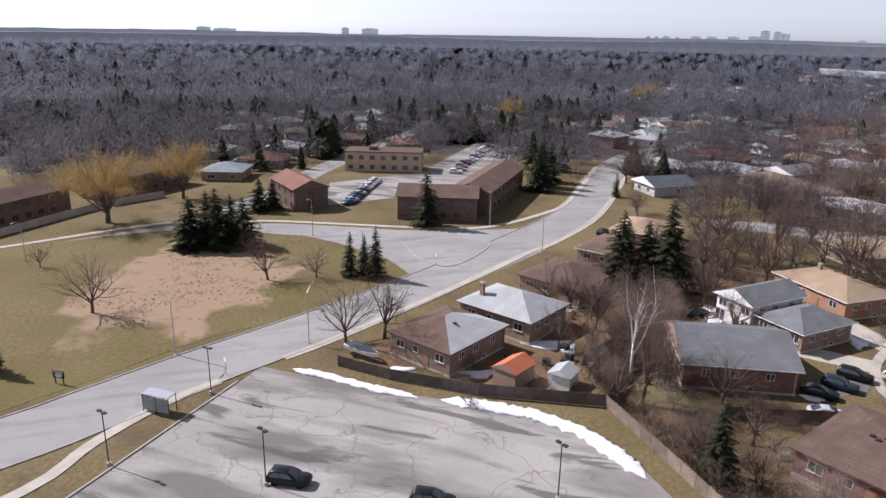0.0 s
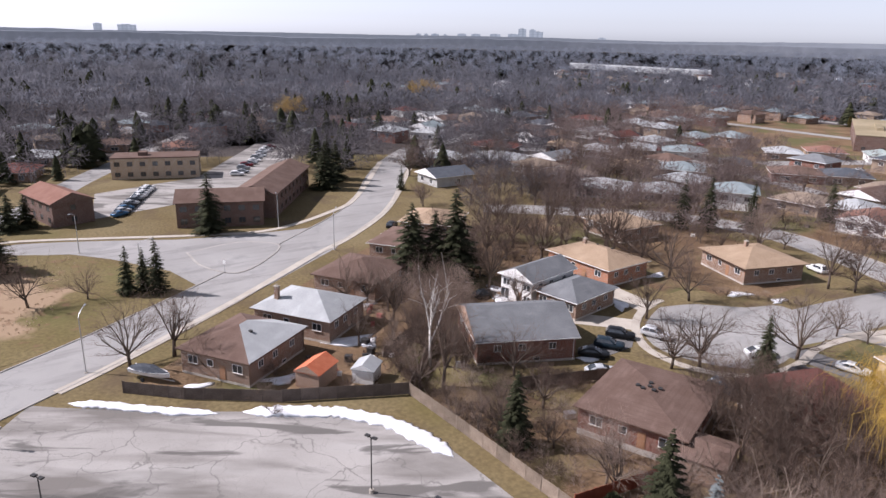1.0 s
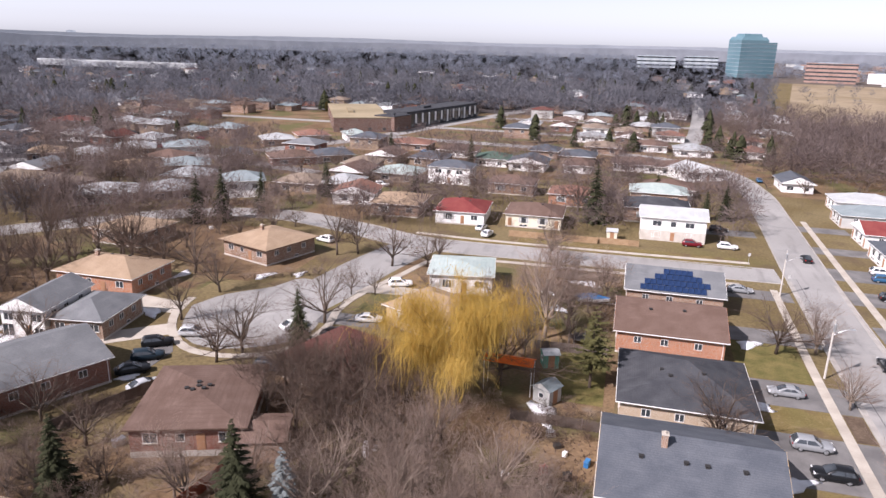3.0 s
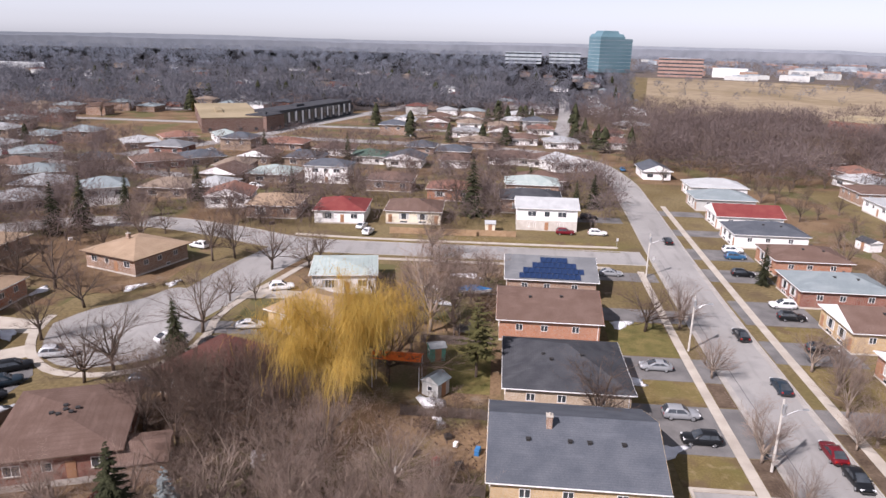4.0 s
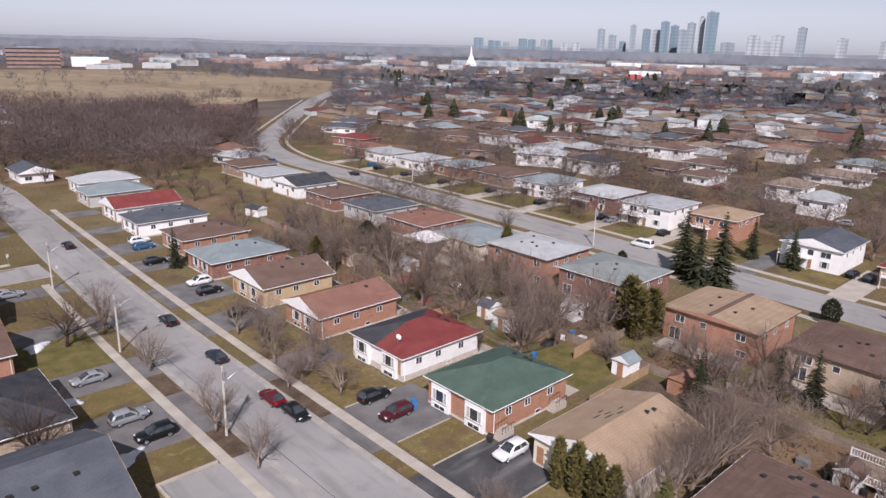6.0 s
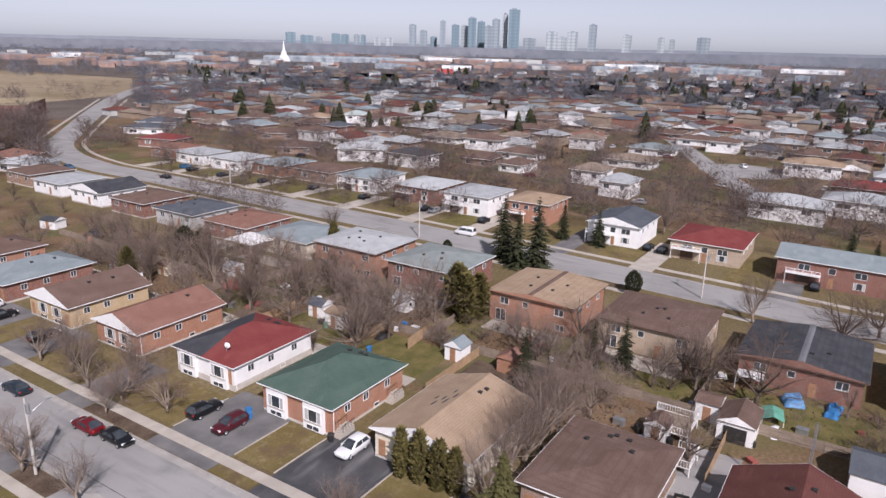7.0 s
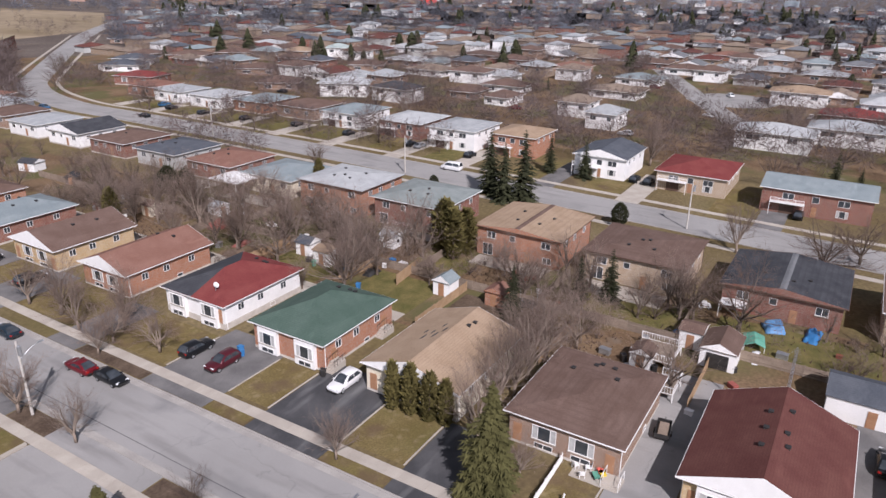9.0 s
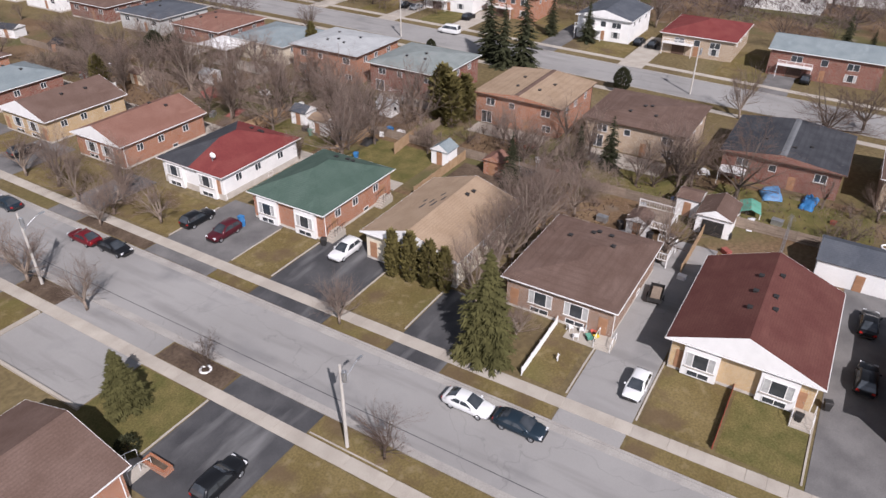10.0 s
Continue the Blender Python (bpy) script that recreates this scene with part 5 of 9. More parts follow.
for x0, x1, y0, y1, w in ((70.4, 99, -30, 236, "brown garden ground between two rows of houses"), (-16, 1.5, 60, 141, "brown garden ground behind houses"), (-46, -16.2, 45.6, 80, "brown garden ground behind a fence"), (-16.2, -2, 45.6, 59.8, "brown garden ground behind a fence"),
                          (-68, -46, 45.6, 58, "brown garden ground behind a fence"), (-120, -62, 158, 236, "brown garden ground between houses")):
    structure("garden_ground", slab(rect(x0, x1, y0, y1), -.05, .012), garden, w, "garden ground")
structure("garden_ground", slab([(-69, 46), (-76.5, 31), (-84, 21), (-90, 15), (-95, 22), (-110, 44), (-126, 68), (-136, 86), (-100, 118), (-84, 112), (-78, 92), (-84, 62)], -.05, .009), garden, "brown garden ground behind houses", "garden ground")
structure("garden_ground", slab(rect(180, 640, -170, 460), -.05, .005), garden, "brown garden ground between far houses", "garden ground")
structure("garden_ground", slab(rect(-128, -74, 106, 150), -.05, .007), garden, "brown garden ground round bungalows", "garden ground")
structure("garden_ground", slab(rect(-73.99, -62.5, 113, 146), -.05, .008), garden, "brown garden ground round bungalows", "garden ground")
structure("garden_ground", slab(rect(-43, -16.3, 104, 138), -.05, .007), garden, "brown garden ground round bungalows", "garden ground")
structure("garden_ground", slab(rect(34.01, 179.99, 240, 470), -.05, .005), garden, "brown garden ground between far houses", "garden ground")
structure("garden_ground", slab(rect(-340, 34, 238, 520), -.05, .005), garden, "brown garden ground between far houses", "garden ground")
structure("street_seam", ribbon(glide([(34.6, -60), (34.6, 95), (35.8, 150)]), -.04, .04, 0, .0145), dark_asphalt, "dark tar-filled seam along the street", "road marking")
structure("street_gutter", ribbon(glide([(33.05, -60), (33.05, 95), (34.2, 148)]), -.35, .35, 0, .014), kerb_mat, "concrete gutter strip along the kerb", "road gutter")
structure("street_gutter", ribbon(glide([(41.55, -60), (41.55, 95), (42.7, 148)]), -.35, .35, 0, .014), kerb_mat, "concrete gutter strip along the kerb", "road gutter")

# driveways and lawns of the near street
DRIVES = [  # x0, x1, y0, y1, kind
    (42.2, 57, 56.2, 66.6, "grey"), (42.2, 57.5, 39.6, 49.7, "dark"), (42.2, 54.5, 25.5, 31.6, "dark"), (42.2, 78, 7.9, 14.0, "worn"), (42.2, 84, -14.0, -5.9, "grey"),
    (42.2, 55, 79.6, 85.5, "grey"), (42.5, 56, 99.2, 107.5, "grey"), (43, 56, 114.5, 126, "grey"), (43.2, 56, 137, 145, "grey"), (43.5, 57, 152, 160.5, "grey"), (44, 57, 172, 178, "grey"), (45, 57, 193, 199, "grey"),
    (18.5, 32.4, 31.2, 41.0, "dark"), (21.9, 32.4, 50.2, 65.6, "worn"), (18, 32.4, 72.8, 84.2, "grey"), (18, 32.4, 91.4, 99.0, "grey"), (18, 32.6, 113, 119, "grey"), (18, 32.6, 134.5, 140, "grey"), (18, 33, 182, 188, "grey")]
for x0, x1, y0, y1, k in DRIVES:
    m, w = {"grey": (grey_drive, "worn grey asphalt driveway"), "dark": (dark_asphalt, "dark sealed asphalt driveway with pale worn patches"), "concrete": (concrete, "pale concrete driveway"), "worn": (asphalt, "pale worn asphalt driveway")}[k]
    structure("driveway", slab(rect(x0, x1, y0, y1), -.05, .045), m, w, "driveway")
def lawns(rows):
    for x0, x1, y0, y1, m, w in rows:
        structure("lawn", slab(rect(x0, x1, y0, y1), -.05, .03), m, w + " beside a house", "lawn")


lawns((
        (46, 54.5, 50.2, 56, lawn, "dry front lawn"), (46, 54.5, 32, 39.3, lawn, "dry front lawn"), (46, 54.3, 1.6, 7.4, lawn, "dry front lawn"), (46, 54.3, -5.4, 1.0, green_lawn, "patchy green front lawn"),
        (46, 54.5, 15, 19, lawn, "dry front lawn"), (46, 54.5, 67, 79, lawn, "brown front lawn"), (46, 54.5, 86, 98.8, lawn, "brown front lawn"), (46.5, 54, 108, 114, lawn, "brown front lawn"),
        (42.3, 44.4, 50, 56, lawn, "grass verge"), (42.3, 44.4, 31.8, 39.4, lawn, "grass verge"), (42.3, 44.4, 14.3, 25.2, lawn, "grass verge"), (42.3, 44.4, -5.6, 7.6, lawn, "grass verge"),
        (42.3, 44.4, 66.8, 79.4, soil, "bare grass verge"), (30, 32.3, 41.3, 50, soil, "bare grass verge"), (30, 32.3, 59, 72.6, soil, "bare grass verge"), (30, 32.3, 84.5, 91.2, soil, "bare grass verge"),
        (18.5, 28.4, 41.4, 50, green_lawn, "green front lawn"), (21, 28.4, 66.4, 72.4, lawn, "dry front lawn"), (18.5, 28.4, 84.5, 91.2, lawn, "green-brown front lawn"), (18.5, 28.4, 99.4, 112.6, green_lawn, "green front lawn"),
        (18.5, 28.4, 17, 31, lawn, "dry front lawn"), (30, 32.3, 10, 31, lawn, "grass verge")))
lawns((
        (72, 84, 50, 62, green_lawn, "back lawn"), (72, 84, 68, 80, green_lawn, "back lawn"), (86.5, 97, 15, 32, green_lawn, "back lawn"), (86.5, 97, -8, 12, green_lawn, "back lawn"), (86.5, 96, 50, 60, green_lawn, "back lawn"),
        (72, 83.5, 31, 46, soil, "bare back garden"), (-9, 0, 84, 100, green_lawn, "back lawn"),
        (-44, 28, 154.6, 156.6, lawn, "grass verge"), (-25, 28, 158.8, 161.5, lawn, "grass verge")))
for y in (12, 40, 60, 85, 104, 127, 148.5, 168.5, 188.5, 207.5, 227):
    x = 132.9 + .062 * (y + 7) + 5.4
    structure("driveway", slab(rect(x, 166, y - 2.6, y + 2.6), -.05, .045), concrete if y % 3 else grey_drive, "driveway of a house on the far street", "driveway")
    structure("lawn", slab(rect(x + 5.5, 165, y + 3.2, y + 12), -.05, .03), green_lawn if y % 2 else lawn, "front lawn beside a far street", "lawn")
structure("rough_meadow", slab([(p.x, p.y) for p in glide([(-162, -46), (-170, -14), (-160, 14), (-143, 26), (-122, 26), (-110, 12), (-104, -4), (-92, -22), (-84, -44), (-126, -60), (-162, -46)], 2.0)[:-1]], -.05, .03), meadow, "olive grass with pale beige patches of tall dry grass", "meadow")
g = Geo()
rn = random.Random(9)
tri = []
for i in range(2600):                       # tufts of the meadow
    x, y = rn.uniform(-156, -110), rn.uniform(-32, 20)
    if not (-x - 112 > 0 and abs(y + 5 + (x + 134) * .3) < 19) or noise.noise(Vector((x * .09, y * .09, 2))) < -.02:
        continue
    h, a = rn.uniform(.1, .35), rn.uniform(0, 6.28)
    c, s = math.cos(a) * .22, math.sin(a) * .22
    tri.append([(x - c, y - s, .02), (x + c, y + s, .02), (x + rn.uniform(-.2, .2), y + rn.uniform(-.2, .2), h)])
tagged(new("tall_grass", tri_mesh("tall_grass", np.array(tri), airy(mat("dry_tufts", (0.34, 0.25, 0.165), (0.42, 0.33, 0.23), 0.2, 0.95, place="world")))), "tufts of tall beige dry grass", "grass", "", "stuff")

# ---------------------------------------------------------------- houses east of the near street
FEW = ((-1.5, 2), (1.8, -1), (2.2, 3))
house(62.4, 110.1, -90, 11.7, 14.0, 3.6, 2.3, "gable_d", roof_brown, yellow_brick, "yellow brick bungalow with brown roof and white front gable", base=.3, gable=trim, vents=FEW)
house(63.0, 91.9, -90, 10.4, 15.2, 3.6, 2.1, "gable_d", roof_rust, orange_brick, "orange brick bungalow with rust-brown roof and white gable", base=.3, gable=trim, vents=((-1, 3), (1.5, 4)))
house(63.4, 73.2, -90, 11.5, 14.6, 3.6, 2.1, "hip", roof_red, white_wall, "white painted semi-detached bungalow with red and charcoal hip roof", base=.9, vents=((1.5, 4.5), (2.2, 4.4), (-.5, 5)), roof2=roof_char, bay=True)
house(62.2, 55.3, -90, 11.3, 14.2, 3.7, 2.3, "hip", roof_green, orange_brick, "orange brick raised bungalow with green hip roof and white bay windows", vents=((.6, 4.6), (1.6, 4.4), (-1, 4.2)), porch=1, bay=True)
house(62.4, 37.0, -90, 12.0, 15.0, 3.6, 2.0, "gable_d", roof_tan, cream_wall, "cream bungalow with tan roof and missing shingle patches", gable=trim, vents=((1.2, 3.4), (1.4, 4.6)), torn=((-1.2, -.6, 1.5), (-1.9, .2, 1.0), (-2.4, -1.2, 1.3), (-.7, .9, 1.1), (-3.0, .4, .8), (-1.5, 2.2, .9)))
house(62.5, 19.2, -90, 11.6, 14.4, 3.6, 0.7, "hip", roof_brown, brown_brick, "brown brick raised bungalow with low brown roof", base=.3, vents=((-1, 5), (1, 5.4), (2, 3), (-3, 3), (-.5, 5.6)))
house(62.0, 1.2, -90, 12.4, 15.1, 3.6, 2.7, "gable_d", roof_dkred, yellow_brick, "yellow brick semi-detached bungalow with oxblood roof and white gable", base=.3, bay=True, gable=trim, vents=((-.9, -3), (-.9, 0), (-.9, 3), (.9, 4), (.9, 0), (1.2, -2)), over=.6)
house(62.0, -17.4, -90, 12.4, 15.1, 3.6, 2.7, "gable_d", roof_brown, orange_brick, "orange brick bungalow with brown roof and white gable", base=.3, gable=trim)
house(63.3, 129.6, -90, 11.6, 16.0, 3.4, 2.0, "hip", roof_blue, red_brick, "red brick bungalow with blue-grey hip roof", vents=FEW)
house(65.0, 148.4, -90, 11.8, 15.0, 3.4, 1.9, "hip", roof_brown, orange_brick, "orange brick bungalow with brown hip roof", vents=FEW)
house(63.8, 168.6, -90, 11.6, 16.6, 3.4, 2.0, "hip", roof_slate, white_wall, "white bungalow with slate-blue hip roof", vents=FEW)
house(64.8, 186.2, -90, 11.0, 16.5, 3.4, 2.2, "gable_d", roof_red, white_wall, "white bungalow with dark red gable roof", gable=trim)
house(64.8, 207.2, -90, 11.6, 16.5, 3.4, 2.0, "hip", roof_blue, teal_wall, "grey bungalow with blue-grey hip roof")
house(68.0, 225.5, -90, 11.6, 17.0, 3.4, 2.0, "hip", roof_pale, white_wall, "white bungalow with pale grey hip roof")
# west of the near street
house(10.2, 44.3, 90, 12.0, 15.4, 3.4, 2.2, "gable_d", roof_brown, orange_brick, "orange brick bungalow with brown roof and white porch rail", gable=trim)
house(9.0, 67.6, 90, 15.6, 17.0, 3.6, 3.1, "gable_d", roof_slate, yellow_brick, "yellow brick semi-detached bungalow with slate-blue roof and brick chimney", base=.3, gable=yellow_brick, chimney=((-1.4, 2.6),), vents=((-3.2, -5), (-3.2, -1.5), (-3.2, .5), (-3.2, 4.8)))
house(9.8, 87.2, 90, 15.2, 15.6, 3.6, 2.9, "hip", roof_char, buff_brick, "buff brick bungalow with charcoal hip roof", base=.9, vents=((-2, -2), (-1.6, 3), (-3, 2)))
house(8.8, 109.6, 90, 15.0, 15.6, 3.6, 2.7, "gable_d", roof_brown, orange_brick, "orange brick bungalow with brown gable roof", gable=orange_brick, vents=((-2, -2), (-2.4, 3)))
house(10.3, 129.0, 90, 14.0, 16.2, 3.6, 2.5, "gable_d", roof_mid, brown_brick, "brown brick bungalow with grey roof carrying solar panels", gable=white_wall)
house(12.2, 176.5, 0, 15.0, 10.5, 5.6, 1.8, "gable_w", roof_pale, white_wall, "white two-storey house with brick ground floor and pale roof", "two", base=2.6, gable=white_wall)
house(8.8, 194.5, 0, 16.5, 12.0, 4.0, 2.0, "hip", roof_char, brown_brick, "brown brick bungalow with charcoal hip roof", "single")
house(10.0, 217.5, 0, 16.0, 12.0, 3.6, 2.0, "hip", roof_teal, brown_brick, "brown brick bungalow with pale green-grey roof", "single")
house(24.0, 262.0, 30, 15.0, 12.0, 3.6, 2.2, "gable_d", roof_pale, white_wall, "white bungalow with front gable at the street bend", "single", gable=white_wall)
# north of the cross street
house(-58.8, 178.5, 4, 13.0, 14.0, 3.3, 1.9, "hip", roof_tan, brown_brick, "brown brick bungalow with tan hip roof", "single", vents=FEW)
house(-40.6, 176.5, 4, 12.6, 14.2, 3.3, 2.1, "hip", roof_red, white_wall, "white bungalow with dark red hip roof", "single", vents=FEW)
house(-21.8, 178.6, 2, 14.0, 13.0, 3.3, 2.0, "hip", roof_brown, cream_wall, "cream bungalow with grey-brown hip roof", "semi", vents=FEW)
house(-74.5, 186.0, 10, 12.0, 12.0, 3.3, 2.0, "gable_d", roof_rust, white_wall, "white bungalow with rust gable roof", "single")
house(-56.0, 224.5, 0, 14.0, 10.0, 5.5, 1.8, "hip", roof_slate, white_wall, "white two-storey house with slate roof", "two", base=0)
house(-34.0, 216.0, 0, 14.0, 11.0, 3.4, 1.9, "hip", roof_brown, brown_brick, "brown bungalow with brown hip roof", "single")
house(-14.5, 206.0, 0, 13.0, 11.0, 3.4, 1.9, "hip", roof_rust, orange_brick, "orange brick bungalow with rust hip roof", "single")
# the court
house(-28.5, 124.4, 10, 11.5, 11.2, 3.8, 0.8, "hip", roof_teal, white_wall, "white house with pale teal low hip roof", "single")
house(-27.2, 103.5, -25, 14.0, 11.0, 3.4, 2.0, "hip", roof_tan, yellow_brick, "yellow brick bungalow with tan roof behind the willow", "single")
house(-35.0, 82.5, -20, 12.5, 12.0, 3.4, 1.2, "hip", roof_dkred, brown_brick, "brown bungalow with reddish roof half hidden by trees", "single", edge=brown_trim)
house(-46.5, 65.6, 200, 12.4, 14.8, 3.6, 0.9, "hip", roof_brown, red_brick, "red brick bungalow with low brown hip roof and roof vents", "single", base=.8, edge=brown_trim, vents=((.4, -.4), (1, .4), (-.3, .3), (.6, -1.4), (-.8, -.6), (1.8, -.2)))
house(-73.6, 67.4, 154, 14.2, 14.6, 3.6, 2.6, "gable_d", roof_mid, red_brick, "red brick bungalow with blue-grey gable roof", "single", gable=brown_brick)
house(-90.4, 104.2, 180, 16.0, 11.2, 3.4, 2.0, "hip", roof_tan, orange_brick, "orange brick bungalow with tan hip roof", "single", vents=((1, -1), (-2, -2)), chimney=((3, 0.5),))
house(-73.0, 131.0, 160, 13.4, 13.6, 3.4, 2.0, "hip", roof_tan, brown_brick, "brown brick bungalow with tan hip roof and wide eaves", "single", over=.8, chimney=((1, 1),), edge=brown_trim)
house(-87.2, 85.0, 188, 7.0, 12.0, 4.5, 1.8, "gable_d", roof_mid, white_wall, "white split-level house wing with grey roof", "single", gable=white_wall, base=0)
house(-79.2, 86.6, 188, 8.4, 11.4, 3.2, 1.9, "hip", roof_mid, brown_brick, "brown brick split-level house wing with grey hip roof", "single")
house(-107.0, 131.0, 175, 13.0, 12.0, 3.2, 1.9, "hip", roof_tan, brown_brick, "brown brick bungalow with tan roof among trees", "single")
# along the main road
house(-97.0, 44.4, 212, 13.6, 10.6, 3.6, 2.4, "hip", roof_pale, brown_brick, "brown brick bungalow with pale weathered hip roof and chimney", "single", chimney=((4, 3),), edge=brown_trim)
house(-90.0, 31.0, 212, 11.2, 13.0, 3.6, 2.2, "hip", roof_brown, brown_brick, "brown brick bungalow with half brown and half pale hip roof", "single", edge=brown_trim, roof2=roof_pale, vents=((-2, 1),))
house(-108.5, 60.5, 212, 12.4, 13.4, 3.4, 2.0, "hip", roof_brown, brown_brick, "brown brick bungalow with grey-brown hip roof", "single", edge=brown_trim)
house(-121.0, 79.0, 215, 12.4, 13.4, 3.4, 2.0, "hip", roof_brown, brown_brick, "brown brick bungalow with brown hip roof", "single")
house(-133.0, 94.0, 218, 12.4, 13.4, 3.4, 2.0, "hip", roof_tan, brown_brick, "brown brick bungalow with tan hip roof", "single")
# between the near and the far street
house(106.4, 45.3, 90, 15.0, 14.4, 5.0, .75, "gable_d", roof_tan, orange_brick, "orange brick two-level semi-detached house with tan roof", "two", gable=orange_brick, edge=brown_trim, seam=roof_brown, base=0, vents=((-2, 3), (2, 3), (-3, -1), (3, -2)))
house(106.8, 26.0, 90, 15.2, 14.2, 4.5, .8, "hip", roof_brown, buff_brick, "buff brick house with brown hip roof", "two", base=0, vents=((-2, 3), (2, 3), (-.5, 0), (.5, .4)), edge=brown_trim)
house(107.0, 5.0, 90, 15.4, 14.8, 3.9, 1.0, "gable_d", roof_char, red_brick, "red brick semi-detached house with dark slate roof", "two", gable=red_brick, edge=brown_trim, seam=roof_mid, base=0, vents=((-3, 2), (3, 2), (-1, 4)))
house(107.0, -14.8, 90, 14.6, 14.4, 4.5, 1.0, "gable_d", roof_brown, buff_brick, "buff brick semi-detached house with brown roof", "two", gable=buff_brick, base=0)
house(109.7, 69.6, 90, 15.0, 14.2, 5.0, 1.4, "hip", roof_sage, red_brick, "red brick two-level house with grey-green hip roof", "two", base=0, vents=((-2, 3), (2, 3), (-1, 1)))
house(109.4, 88.0, 90, 15.6, 13.6, 5.5, 1.1, "hip", roof_pale, orange_brick, "orange brick two-storey house with grey low hip roof", "two", base=0, vents=((-2, 3), (2, 3), (-3, -1), (3, -2), (0, 2)), edge=brown_trim)
house(111.0, 107.0, 90, 14.0, 13.6, 3.8, 1.5, "hip", roof_blue, cream_wall, "cream bungalow with blue-grey roof and bright metal patio cover", "single")
house(112.0, 126.0, 90, 14.0, 14.0, 3.8, 1.6, "hip", roof_rust, red_brick, "red brick bungalow with rust-brown roof", "single", vents=FEW)
house(112.6, 145.0, 90, 14.0, 14.0, 3.8, 1.6, "hip", roof_slate, teal_wall, "grey bungalow with slate roof", "single", vents=FEW)
house(113.0, 164.5, 90, 14.0, 14.0, 3.8, 1.6, "hip", roof_brown, red_brick, "red brick bungalow with brown roof", "single", vents=FEW)
house(113.4, 184.0, 90, 14.0, 14.0, 3.8, 2.0, "gable_d", roof_char, white_wall, "white bungalow with charcoal gable roof", "single", gable=white_wall)
house(113.8, 204.0, 90, 14.0, 14.0, 3.8, 1.6, "hip", roof_grey, white_wall, "white bungalow with grey hip roof", "single")
house(116.0, 224.0, 90, 14.0, 14.0, 3.8, 1.6, "hip", roof_brown, brown_brick, "brown brick bungalow with brown hip roof", "single")
# beyond the far street
house(158.4, 5.2, -90, 20.0, 12.6, 5.0, 1.5, "gable_w", roof_blue, red_brick, "long red brick split-level house with blue-grey roof and carport", "two", base=0, gable=red_brick)
house(164.0, 30.2, -90, 15.0, 17.0, 4.2, 1.9, "hip", roof_red, buff_brick, "buff brick split-level house with dark red hip roofs", "two", base=0)
house(164.4, 51.6, -90, 12.4, 15.0, 5.0, 1.7, "gable_d", roof_slate, white_wall, "white and grey two-level house with slate roof", "two", base=0, gable=white_wall)
house(170.2, 77.6, -90, 12.4, 13.4, 5.5, 1.6, "hip", roof_tan, orange_brick, "orange brick two-storey house with tan hip roof", "two", base=0)
house(169.0, 95.0, -90, 14.0, 15.0, 5.5, 1.6, "hip", roof_grey, white_wall, "white two-storey house with grey hip roofs", "two", base=0)
house(173.8, 115.2, -90, 14.6, 16.0, 4.5, 1.6, "hip", roof_pale, red_brick, "red brick two-level house with pale grey hip roof", "two", base=0)
house(175.0, 137.8, -90, 14.2, 16.0, 4.5, 1.6, "hip", roof_blue, white_wall, "white two-level house with blue-grey hip roof", "two", base=0)
house(177.0, 158.6, -90, 16.0, 15.0, 3.8, 1.6, "hip", roof_brown, brown_brick, "brown brick bungalow with wide brown hip roof", "single")
house(176.4, 178.4, -90, 14.6, 16.0, 3.8, 1.6, "hip", roof_blue, orange_brick, "orange brick bungalow with grey-green hip roof", "single")
house(173.6, 197.4, -90, 15.0, 14.6, 4.0, 1.6, "hip", roof_pale, white_wall, "white bungalow with pale grey hip roof", "single")
house(173.0, 217.0, -90, 14.6, 13.0, 4.0, 1.6, "hip", roof_grey, white_wall, "white bungalow with grey hip roof", "single")
house(176.4, 236.4, -90, 14.0, 14.0, 3.6, 1.6, "hip", roof_rust, orange_brick, "orange brick bungalow with rust hip roof", "single")
house(190.0, 262.0, -75, 18.0, 13.0, 3.6, 1.6, "hip", roof_red, red_brick, "red brick bungalow with dark red roof", "single")
house(163.0, -20.0, -90, 15.0, 14.0, 4.5, 1.6, "hip", roof_brown, red_brick, "red brick split-level house with brown roof", "two", base=0)

